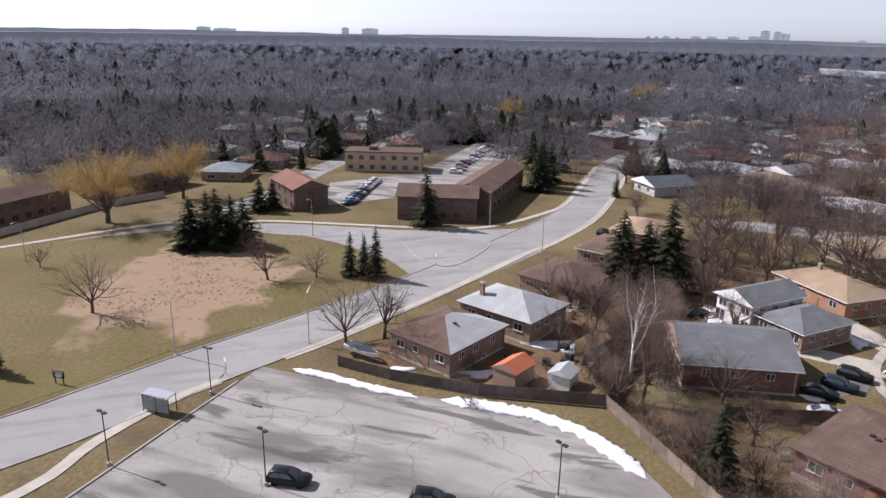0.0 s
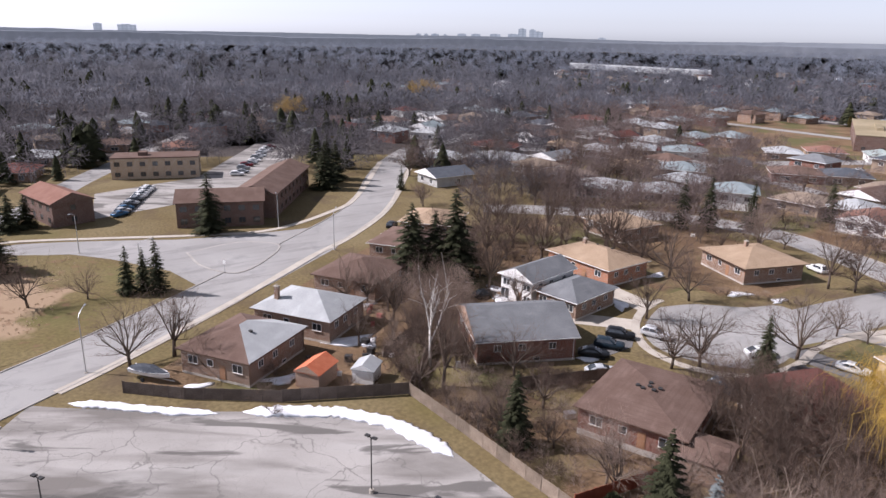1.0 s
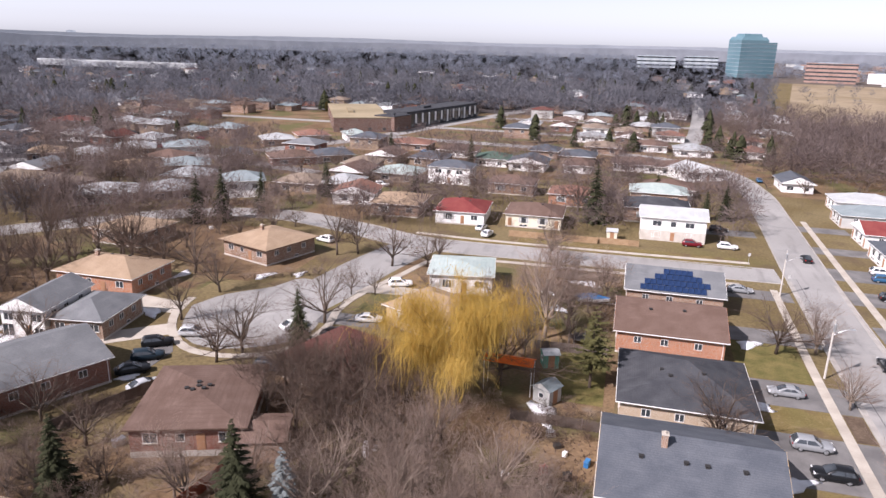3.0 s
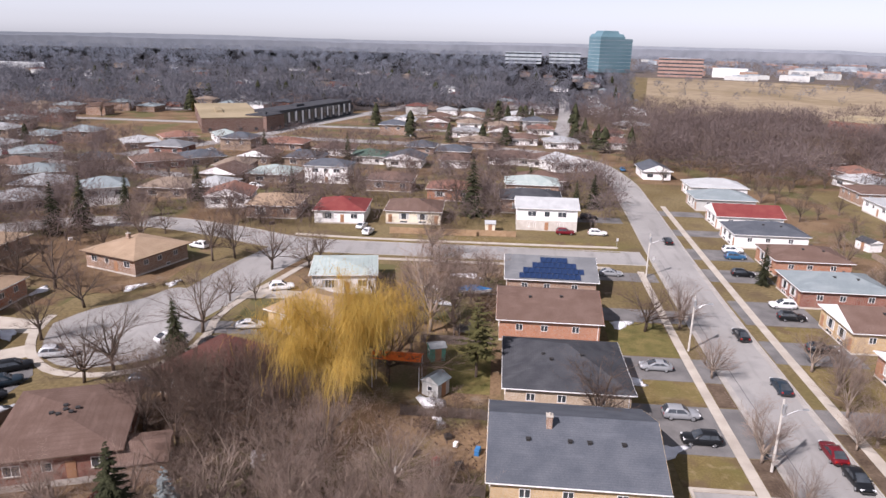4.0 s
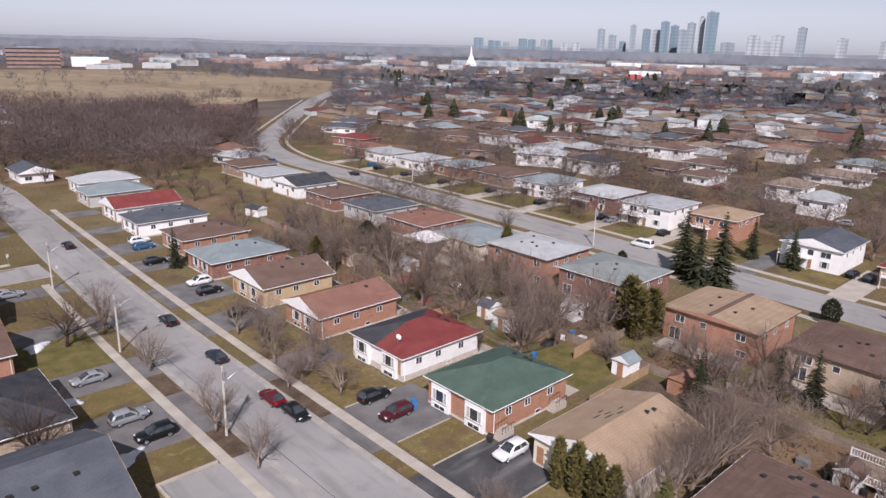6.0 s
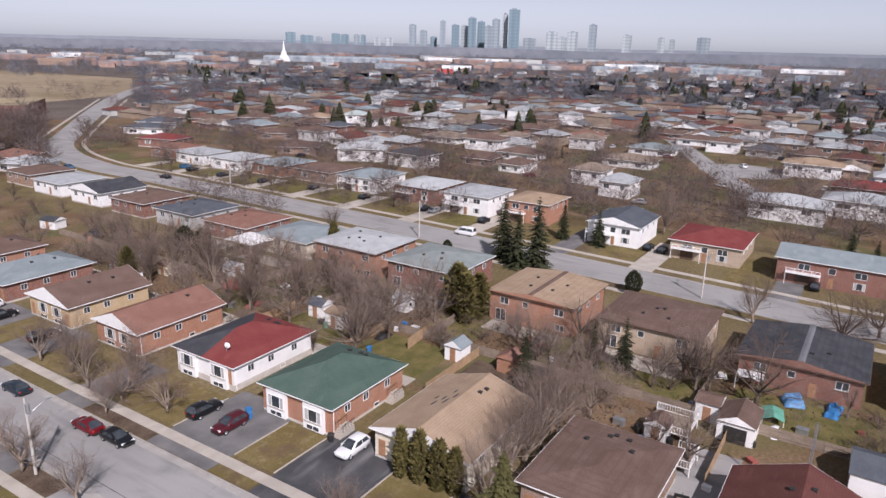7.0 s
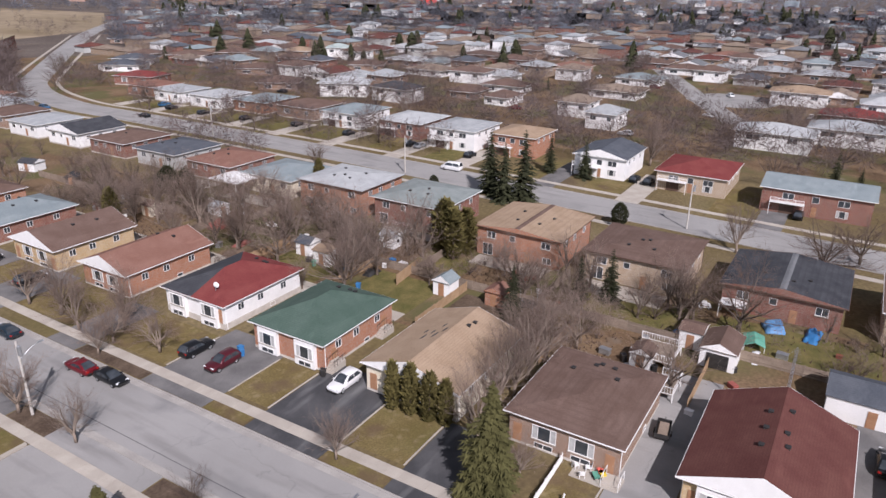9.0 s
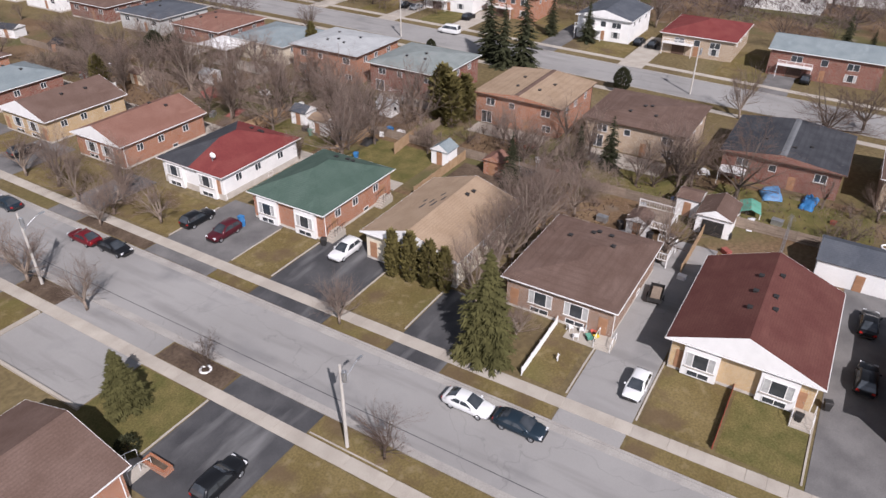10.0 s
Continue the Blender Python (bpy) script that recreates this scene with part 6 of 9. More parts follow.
# ---------------------------------------------------------------- apartment blocks, terrace, school
def block(x, y, rot, w, d, h, storeys, cols, wall, roof, label, flat=False, rise=2.2, category="apartment building", win=(1.5, 1.3)):
    root = thing("apartment_building" if category.startswith("ap") else "building", label, category, pose(x, y, 0, 0, 0, rot), "large buildings")
    TAKEN.append((x, y, max(w, d) * .5))
    for k in range(-2, 3):
        TAKEN.append((x + math.cos(radians(rot)) * w * k / 5, y + math.sin(radians(rot)) * w * k / 5, d * .8))
    g = Geo()
    g.box(-w / 2, w / 2, -d / 2, d / 2, -.1, h)
    part("wall", g, wall, root)
    if flat:
        g = Geo()
        g.box(-w / 2 - .15, w / 2 + .15, -d / 2 - .15, d / 2 + .15, h, h + .35)
        g.box(-w * .2, -w * .1, -d * .2, d * .1, h + .35, h + 1.5)
        part("roof", g, roof, root)
    else:
        g, tri, top = roof_geo("gable_w", w / 2 + .5, d / 2 + .5, h, rise)
        part("roof", g, roof, root)
        part("fascia", fascia_geo(w / 2 + .5, d / 2 + .5, h), brown_trim, root)
        for p in tri:
            n = (Vector(p[1]) - Vector(p[0])).cross(Vector(p[2]) - Vector(p[0])).normalized() * 0.03
            g = Geo()
            g.poly([Vector(q) + n for q in p])
            g.poly([Vector(q) + .1 * n for q in reversed(p)])
            part("gable", g, wall, root)
    for s in range(storeys):
        z = h / storeys * s + .9
        for c in range(cols):
            for side in "FB":
                add_window(root, side, (c + .5) / cols * w - w / 2, z, win[0], win[1], w, d, "slider", brown_trim)
        for c in range(max(1, int(d / 6))):
            for side in "LR":
                add_window(root, side, (c + .5) / max(1, int(d / 6)) * d - d / 2, z, 1.2, 1.2, w, d, "plain", brown_trim)
    return root


block(-168.3, 54.6, 67.6, 20, 11.5, 6, 2, 6, dark_brick, roof_brown, "brown brick two-storey apartment block with brown gable roof")
block(-183.4, 74.5, 142.8, 40, 11, 6, 2, 9, dark_brick, roof_brown, "brown brick two-storey apartment wing with brown gable roof")
block(-235.4, 56.5, 70, 26, 11, 6.5, 2, 7, buff_brick, roof_brown, "buff two-storey apartment block with dark fascia", True)
block(-191.7, 21.7, 13.4, 18, 9.5, 5.6, 2, 4, dark_brick, roof_rust, "brown brick two-storey apartment block end with brown roof")
block(-185.0, -52.2, 143, 40, 10, 5.6, 2, 11, dark_brick, roof_brown, "long brown brick terrace of two-storey houses with brown roof", category="terraced houses")
block(-218.3, -21.7, 138, 30, 10, 5.6, 2, 8, dark_brick, roof_brown, "long brown brick terrace of two-storey houses with brown roof", category="terraced houses")
block(-147.6, 368.5, 26, 29, 78, 7, 1, 4, dark_brick, tar_roof, "brown brick school hall with flat gravel roof", True, category="school building")
block(-119.5, 348.5, 75.5, 16, 12, 7.6, 1, 2, dark_brick, roof_char, "dark red brick link between two parts of a school", True, category="school building")
wing = block(-111.4, 397.5, 75.5, 82, 15, 8.5, 2, 2, roof_char, roof_char, "two-storey school wing with white columns between dark glazed bays", True, category="school building")
for i in range(12):                      # bays of dark glass between white panels
    g = Geo()
    g.box(-.8, .8, -.22, -.02, 2.2 if i % 3 else .6, 7.2)
    part("panel", g, white_wall, wing, "white wall panel", on_wall("F", -39 + 7 * i, 0, 82, 15))
    g = Geo()
    g.box(-1.6, 1.6, -.14, -.02, .8, 7.4)
    part("window", g, glass, wing, "tall dark glazed bay", on_wall("F", -35.6 + 7 * i, 0, 82, 15))
block(205.0, 418.0, 50, 46, 26, 8, 2, 8, red_brick, tar_roof, "red brick low school building with flat roof", True, category="school building")
structure("apartment_parking", slab([(-186, 28), (-216, 34), (-226, 66), (-262, 92), (-290, 112), (-272, 124), (-226, 96), (-196, 66), (-190, 44)], -.05, .028), lot_asphalt, "grey asphalt parking lot behind apartment blocks", "parking lot")
ROADS.append((np.array([(-205.0, 50.0), (-250.0, 98.0), (-230, 80), (-195, 40)]), 14))
fence(-165, -54, -197, -29, 1.8, pale_wood, "long pale board fence in front of the terrace", gap=.01)
fence(-199, -26.5, -207, -14, 1.8, pale_wood, "pale board fence in front of the terrace", gap=.01)

# ---------------------------------------------------------------- cars
ON, DR, LT = "at the kerb of a street", "on a driveway", "in a parking lot"
for x, y, r, k, c, w in (
        (39.8, 74.3, 90, "sedan", "red", ON), (40.2, 69.2, -90, "sedan", "black", ON), (39.7, 20.9, -90, "sedan", "white", ON), (39.8, 15.9, -90, "sedan", "darkblue", ON),
        (49.7, 8.9, 180, "hatch", "white", DR), (54.0, 45.6, 180, "suv", "white", DR), (50.2, 68.6 - 2.4, 0, "suv", "black", DR), (49.6, 60.9, 180, "suv", "maroon", DR),
        (22.4, 33.4, 0, "suv", "black", DR), (61.5, -9.0, 0, "suv", "black", DR), (71.0, -8.6, 0, "sedan", "black", DR), (39.9, 90.6, 90, "sedan", "darkblue", ON), (40.6, 164.7, 90, "sedan", "black", ON), (40.1, 108.5, 90, "sedan", "black", ON)):
    car(x, y, r, k, c, w)
for x, y, r, k, c, w in (
        (51.0, 104.2, 0, "suv", "black", DR), (51.5, 117.6, 0, "suv", "black", DR), (52.2, 123.6, 180, "suv", "white", DR), (54.0, 159.0, 0, "suv", "white", DR), (53.0, 153.8, 0, "suv", "blue", DR),
        (50.8, 141.4, 0, "suv", "black", DR), (25.2, 75.4, 180, "suv", "black", DR), (24.2, 81.2, 0, "suv", "grey", DR), (23.8, 94.8, 180, "sedan", "grey", DR), (23.4, 137.6, 0, "sedan", "grey", DR),
        (16.7, 168.6, 0, "suv", "red", DR), (24.6, 169.0, 0, "suv", "white", DR), (24.2, 185.2, 0, "suv", "black", DR)):
    car(x, y, r, k, c, w)
for x, y, r, k, c, w in (
        (-33.6, 166.4, 80, "sedan", "white", DR), (-31.0, 161.0, 80, "suv", "white", DR), (-39.5, 119.8, 20, "suv", "white", DR), (-42.0, 94.0, 70, "suv", "black", DR), (-65.5, 143.2, 160, "suv", "white", ON),
        (-62.6, 87.6, 15, "suv", "silver", ON), (-65.6, 82.7, 35, "suv", "black", DR), (-64.0, 78.3, 35, "suv", "darkblue", DR), (-63.2, 74.0, 40, "sedan", "black", DR), (-58.6, 70.6, 60, "sedan", "silver", DR), (-38.8, 101.4, 10, "sedan", "white", DR), (-49.4, 95.2, 60, "sedan", "white", ON), (-45.8, 80.6, 5, "suv", "darkblue", DR), (-91.5, 76.0, 90, "sedan", "black", DR)):
    car(x, y, r, k, c, w, True)
for x, y, r, k, c, w in (
        (143.2, 84.0, 90, "van", "white", ON), (143.6, 200.0, 90, "sedan", "black", ON), (158.0, 204.5, 0, "suv", "black", DR), (157.4, 188.0, 0, "suv", "black", DR), (160.2, 211.0, 0, "suv", "blue", DR),
        (158.8, 170.0, 0, "suv", "black", DR), (161.0, 150.2, 0, "suv", "black", DR), (160.0, 129.0, 0, "suv", "black", DR), (158.8, 106.4, 0, "suv", "black", DR), (158.6, 103.2, 0, "sedan", "grey", DR),
        (157.0, 86.5, 0, "suv", "black", DR), (158.3, 43.2, 0, "suv", "black", DR), (158.0, 39.9, 0, "suv", "black", DR), (150.4, 7.6, 0, "suv", "black", DR),
        (251.3, 46.2, 60, "sedan", "white", ON), (300.5, 48.0, 30, "suv", "white", ON), (267.9, 16.0, 0, "suv", "white", ON)):
    car(x, y, r, k, c, w, True)
for x, y, r, k, c, w in (
        (-64.3, 5.0, 62, "suv", "black", LT), (-56.6, 18.2, 62, "suv", "black", LT), (-141.0, 87.1, 130, "suv", "black", DR), (-131.0, 78.4, 140, "suv", "white", DR)):
    car(x, y, r, k, c, w, True)
rn = random.Random(5)
for i in range(12):
    car(-186 - 2.55 * i, 34.5 + 1.25 * i, 118 + rn.uniform(-4, 4), rn.choice(["suv", "sedan"]), rn.choice(["black", "white", "grey", "silver", "black", "blue"]), LT, True)
for i in range(12):
    car(-222 - 4.6 * i + rn.uniform(-1, 1), 78 + 2.9 * i, 60 + rn.uniform(-5, 5), rn.choice(["suv", "sedan"]), rn.choice(["black", "white", "grey", "silver", "red"]), LT, True)

# ---------------------------------------------------------------- trees that stand out
for x, y, h, k in (
        (-120, -21, 11.1, 1.1), (-129, 8, 11.2, 1), (-148, -34, 5.7, 1), (-128, 17, 6.5, 1), (-97, 17, 11.6, .9), (-97, 23, 10.6, 1.3), (-88, 25, 7.4, 1.2), (-68, 50, 13.6, 1), (-54.2, 80.4, 9.4, 1.1), (-52.2, 84.2, 10.6, 1.1),
        (-68.4, 92.6, 9.4, 1.2), (-45.6, 98.6, 12.0, 1), (-69.6, 106, 11, 1.1), (-46.6, 112.6, 7, 1), (-55, 137, 10.8, 1), (-45, 131, 11.4, 1.1), (-38, 133, 9.5, 1), (-114, 113, 15.4, 1.1), (-80, 114, 12.3, 1.1), (-116, 97, 14.2, 1.2), (-14, 146, 11.4, 1),
        (-65, 60, 8.6, 1)):
    plant("bare", x, y, h, wide=k)
for x, y, h, k in (
        (-56, 57, 7.5, 1.2), (25, 109, 9.6, 1.2), (13, 78.4, 10.2, 1.3), (93, 216, 7, 1), (83, 104, 11.5, 1), (78, 88, 10.4, 1.1),
        (94, 91, 8, 1.1), (129.6, -4, 9.2, 1.3), (96, 22, 5.6, 1.1), (31.2, 24, 6.0, 1.1), (31, 44, 4.5, .8), (96, -8, 6, 1.3), (87, 29, 7.7, 1)):
    plant("bare", x, y, h, wide=k)
for x, y, h, k in (
        (31, 111, 8.6, 1.2), (31.3, 93, 7.4, 1.1), (31, 72, 7.6, 1.2), (31.2, 62, 6.6, 1.1), (47, 90, 9.5, 1.2), (43.2, 38, 6.0, 1.1), (43.2, 76, 5.6, 1.2), (49, 79, 9.2, 1.2), (75, 30, 9.4, 1.2), (77, 26, 8.2, 1.2), (74, 34, 6.5, 1.3), (53.4, 27.6, 9.8, 1.0), (60, 28.4, 9.5, 1.1), (71.5, 28, 9, 1.2), (50.5, 21.5, 5.0, 1.2), (-10, 104, 16.5, 1), (-7, 110, 12, 1.1), (-12, 96, 10, 1.1),
        (-14, 112, 10, 1), (45.8, 84, 8.0, 1.2), (46, 77, 7.0, 1.3), (47.6, 70, 7.0, 1.2), (46.6, 97, 8.0, 1.2)):
    plant("pale", x, y, h, wide=k)
for x, y, h in ((-27, 67, 9), (-31, 70, 10), (-34.5, 66, 9), (-29, 75, 10), (-38, 72, 9), (-24.5, 64, 8), (-25.6, 71, 9), (-41.5, 77, 8.5), (-33, 75.5, 9.5), (-28, 80, 9), (-36, 75.6, 10), (-39.5, 75, 9.5), (-43, 73, 9), (-31.5, 77.4, 10), (-35, 72, 10.5), (-27, 76, 9), (-40, 69, 8.5)):
    plant("bare", x, y, h, "leafless reddish-brown tree beside a bungalow", wide=1.2)
TAKEN.append((-8, 72, 8))
rn = random.Random(12)
for i in range(26):                       # thicket along the edge of the car park
    plant("pale" if rn.random() < .6 else "shrub", rn.uniform(-27, -3), rn.uniform(46.5, 62), rn.uniform(5.5, 9.5), "leafless pale grey tree in a dense thicket", wide=rn.uniform(1.0, 1.4))
for i in range(12):
    plant("bare", rn.uniform(-34, -24), rn.uniform(58, 80), rn.uniform(6, 9), "leafless brown tree in a dense thicket", wide=rn.uniform(1.0, 1.3))
for i in range(14):
    plant("shrub" if i % 2 else "bare", rn.uniform(-84, -48), rn.uniform(47, 56), rn.uniform(2.5, 6), "leafless brown tree behind a board fence", wide=rn.uniform(1.0, 1.6))
for i in range(10):
    plant("shrub", rn.uniform(-86, -72), rn.uniform(28, 46) , rn.uniform(1.5, 3), "leafless brown hedge shrub behind a fence", wide=1.5)
for i in range(9):
    plant("shrub", -69 + 1.5 * i, 113.5 + .95 * i, rn.uniform(1.6, 2.4), "leafless reddish-brown hedge shrub beside the court", wide=1.6, clear=.5)
plant("birch", -74, 52, 17.5, "leafless white-barked birch tree behind a board fence")
plant("willow", -19.0, 80.6, 15.6, "large yellow weeping willow in a back garden", wide=.82)
plant("golden", -181, -25.5, 17, "large golden willow in front of the terrace", wide=.85)
plant("golden", -204, -8.9, 15.5, "golden willow beside a street", wide=.75)
plant("golden", -342, 150, 14.0, "golden willow behind apartment blocks", wide=.8)
plant("golden", -400, 270, 17.0, "golden willow among far houses", wide=.8)
for x, y, h in ((-126.7, 23.4, 9.0), (-124.8, 28, 10.3), (-127.6, 26.4, 8), (-176, 112, 7.5),
                (-101, -31, 7.5), (-52, 48.6, 9.4), (-32, 49, 12.0)):
    plant("spruce", x, y, h, wide=1.25)
for x, y, h, k in ((-106.5, 70.2, 15.0, 1.7), (-101.5, 76.7, 17.8, 1.6), (-104.2, 74, 13.5, 1.7), (-109, 73, 12.5, 1.6), (-153.5, -6, 11.5, 2.0), (-152.2, -.6, 13.2, 1.9), (-153, 5, 10.8, 2.1), (-156, -2.4, 12, 1.9), (-156, 2.6, 11, 1.9), (-159, 48.5, 14.2, 1.6), (-189, 93, 14, 1.6), (-195, 97, 15.5, 1.6), (-201, 103, 13, 1.6), (-184, 10.4, 9, 2.0), (-186, 14, 8, 1.9)):
    plant("spruce", x, y, h, "broad dark green evergreen standing on dry grass", wide=k)
for x, y, h in ((-102, 148, 12.6), (-98, 153, 13.6), (-93, 164, 11.8), (-85, 188, 10.5), (-92, 266, 10.8), (-45.2, 88.6, 9.5), (-7, 184, 16), (-89, 196, 9.2), (27, 199, 10), (22, 198, 8.3), (10, 228, 7.4), (53, 136.6, 8.4),
                (131, 67, 14.2), (129.6, 58.5, 15.2), (127.6, 62, 12.5), (154.6, 63, 9.6), (154, 54, 9.1), (92.5, 27, 8.3), (90.5, 31, 7)):
    plant("spruce", x, y, h, wide=1.2)
plant("fir", 24.2, 46.8, 6.4, "dense dark green conical spruce on a front lawn", wide=1.5)
plant("blue", -28, 50.5, 9.0, wide=1.2)
plant("fir", 46.6, 22.8, 12.2, "tall olive green fir tree on a front lawn", wide=1.1)
plant("pine", -2, 89, 11.7, "olive green pine tree in a back garden", wide=1.2)
for x, y, h in ((53.2, 38.2, 6.1), (53.4, 36.0, 6.4), (53.5, 33.6, 6.0), (53.7, 31.7, 5.7), (112, 99, 7.2)):
    plant("cedar", x, y, h, wide=.8)
for x, y, h in ((96.4, 57.6, 9.4), (94.6, 54.8, 8.8), (97.4, 54.0, 8.2)):
    plant("cedar", x, y, h, "broad yellowish green cedar behind a brick house", wide=1.15)
for x, y, h in ((126, 36.5, 4.6), (127, 79, 3.2), (-24, 48, 3.6), (-36.6, 47.6, 3.2), (-21, 49.5, 3.4)):
    plant("round", x, y, h, wide=.75)

# ---------------------------------------------------------------- fences, lamps, poles
fence(-89.5, 14.5, -83.5, 20.5, 1.7, old_wood, "dark weathered board fence beside the parking lot")
fence(-83.5, 20.5, -76, 30.5, 1.7, old_wood, "dark weathered board fence beside the parking lot")
fence(-76, 30.5, -68.7, 45, 1.8, old_wood, "dark weathered board fence beside the parking lot")
fence(-68.7, 45, -56, 45.2, 1.8, fence_wood, "weathered board fence at the edge of the parking lot", .07)
fence(-56, 45.2, -44, 45.2, 1.8, fence_wood, "weathered board fence at the edge of the parking lot", .07)
fence(-44, 45.2, -12, 45.2, 1.8, fence_wood, "weathered board fence at the edge of the parking lot", .07)
fence(-80, 48, -87, 60, 1.6, old_wood, "dark board fence between gardens")
fence(-68.7, 45, -79, 56, 1.7, old_wood, "dark board fence between gardens")
fence(-62, 58, -56, 73, 1.7, old_wood, "dark board fence beside a house")
fence(-40, 46, -38, 58, 1.7, red_wood, "reddish stained board fence beside a house")
fence(-26, 157.4 + 5, -5, 163, 1.6, cedar_wood, "orange-brown board fence of a corner garden")
fence(-5, 163.6, 4.5, 163.8, 1.5, cedar_wood, "orange-brown board fence of a corner garden")
fence(-12, 135, 1, 135.4, 1.5, fence_wood, "weathered board fence behind a garden", .06)
fence(-11, 99.5, 0, 99.5, 1.5, old_wood, "dark board fence between back gardens")
fence(-11, 77.4, 0, 77.4, 1.5, old_wood, "dark board fence between back gardens", .06)
fence(-11, 62, 0, 62, 1.5, old_wood, "dark board fence between back gardens", .06)
for y in (10.5, 28.4, 46.6, 64.2, 82.4, 101, 119):
    fence(70.5, y, 84.6, y, 1.5, fence_wood if int(y) % 2 else cedar_wood, "board fence between back gardens", .04)
for y0, y1 in ((-24, 10), (10, 46), (46, 82), (82, 118), (118, 160)):
    fence(85.2, y0, 85.2, y1, 1.5, fence_wood, "weathered board fence along back gardens", .05)
for y in (15.6, 35.4, 56.6, 79, 97):
    fence(86, y, 98.5, y, 1.5, fence_wood, "weathered board fence between back gardens", .05)
fence(46, 18.7, 54.8, 18.9, 1.0, trim, "low white picket fence on a front lawn", .1, .08)
fence(46.2, 1.3, 54.6, 1.3, .7, red_wood, "low dark red hedge-like board divider between lawns", .02)
for x, y, r in ((-98.3, 11.6, 150), (-131.5, 66.5, 140), (-155.4, 63.8, -30), (-157.5, 20.5, -30), (-99.6, -7.4, -30), (-151.2, -37, -20), (-129.9, 26.5, 60)):
    street_lamp(x, y, r)
for x, y, r in ((-64.6, 2.6, 30), (-72.9, -13.2, 40), (-86.2, -2.6, 50), (-53.6, 30.6, 20)):
    lot_lamp(x, y, r)
for x, y in ((30.3, 102.1), (31.6, 70.4), (30.6, 27.3), (30.6, -12), (30.6, 138)):
    utility_pole(x, y, 9.0, True, 0)
for x, y in ((131.6, 25), (134.8, 92), (136.4, 160)):
    utility_pole(x, y, 9.0, True, 0)

# ---------------------------------------------------------------- sheds and garden things
shed(-78.6, 36.6, -58, 4.6, 3.6, 2.3, 1.1, brown_brick, orange_metal, "small brick garden shed with orange-red roof")
shed(-75.6, 42.6, -50, 3.2, 3.0, 2.0, .8, white_wall, roof_pale, "small white garden shed with pale rounded roof")
shed(82.3, 48.9, -90, 2.8, 2.8, 2.2, 1.0, white_wall, roof_blue, "small white garden shed with blue-grey roof", "gable_d")
shed(81.8, 71.4, -90, 3.4, 3.4, 2.4, .5, white_wall, roof_tan, "white garden shed with low tan roof")
shed(83.2, 76.8, -90, 3.0, 3.0, 2.2, .9, white_wall, roof_slate, "white garden shed with dark roof")
shed(83.2, 40.6, -90, 2.8, 2.8, 2.2, .8, orange_brick, roof_rust, "small reddish wooden garden shed", "gable_d")
shed(84.0, 9.6, 90 - 180, 4.2, 5.4, 2.5, 1.0, white_wall, roof_brown, "white detached garage with brown roof", "gable_d")
# the garage wall is closed; a dark panel paints the shade of its open doorway
g = Geo()
g.box(-1.3, 1.3, -.06, .02, .05, 2.05)
tagged(part("garage_opening", g, dark_metal, m=pose(81.24, 9.6, .02, 0, 0, -90)), "dark panel in place of the shaded open doorway of a white detached garage", "garage door")
shed(86.2, 13.6, -90, 2.8, 3.2, 2.5, .5, white_wall, roof_brown, "white garden shed with brown roof")
shed(77.6, 17.6, -90, 2.6, 2.8, 2.0, .8, white_wall, roof_brown, "white playhouse with brown roof", "gable_d")
shed(80.5, -7.0, -90, 9.0, 6.0, 2.7, 1.2, white_wall, roof_slate, "white detached garage with dark slate roof")
shed(-7.2, 83.6, 60, 2.6, 2.6, 2.1, .8, teal_wall, roof_blue, "pale garden shed with grey roof")
shed(-8.1, 94.2, 20, 2.2, 2.2, 2.1, .4, plastic_green, roof_grey, "small pale green garden shed")
shed(-1.8, 169.0, 0, 2.4, 2.4, 2.0, .6, cream_wall, roof_pale, "small cream garden shed")
shed(-36.6, 62.6, 200, 5.4, 6.0, 2.6, .9, brown_brick, roof_brown, "brown garage with brown roof beside a bungalow")
shed(93.6, 67.0, 90, 3.0, 2.6, 2.1, .7, white_wall, roof_pale, "white garden shed with pale roof in a back garden")
shed(74.6, 96.4, -90, 3.0, 2.6, 2.1, .8, fence_wood, roof_grey, "weathered wooden garden shed in a back garden")
shed(88.6, 104.6, 0, 3.2, 2.6, 2.2, .7, white_wall, roof_grey, "white garden shed with grey roof beside a fence", "gable_d")
shed(82.0, 116.0, -90, 2.8, 2.6, 2.1, .7, cream_wall, roof_brown, "cream garden shed with brown roof in a back garden")

# solar panels on the grey roof
root = thing("solar_array", "stepped rows of blue solar panels on a grey roof", "solar panels", pose(10.3, 129.0, 0, 0, 0, 90))
for r, (n, off) in enumerate(((11, 0.3), (11, -.4), (8, -.6), (5, -.6))):
    for i in range(n):
        ly = (i - n / 2 + .5) * 1.02 + off
        lx = -6.4 + 1.62 * r
        zz = 3.6 + .16 + 2.5 * (1 - abs(lx) / 7.5) + .1
        key = "panel_solar"
        if key not in CACHE:
            g = Geo()
            g.box(-.78, .78, -.48, .48, -.02, .03)
            CACHE[key] = g.mesh("solar_panel", solar)
        part("solar_panel", CACHE[key], None, root, m=pose(lx, ly, zz, 0, -math.degrees(math.atan2(2.5, 7.5)), 0))

# ---------------------------------------------------------------- the wider neighbourhood
ROOFS = [("brown", roof_brown), ("faded tan", roof_buff), ("grey", roof_grey), ("slate", roof_slate), ("dark red-brown", roof_dkred), ("blue-grey", roof_blue), ("mid grey", roof_mid), ("brown", roof_brown), ("grey", roof_grey), ("slate", roof_slate)]
WALLS = [("brown brick", brown_brick), ("buff brick", tan_brick), ("white", white_wall), ("red brick", red_brick), ("grey", teal_wall)]


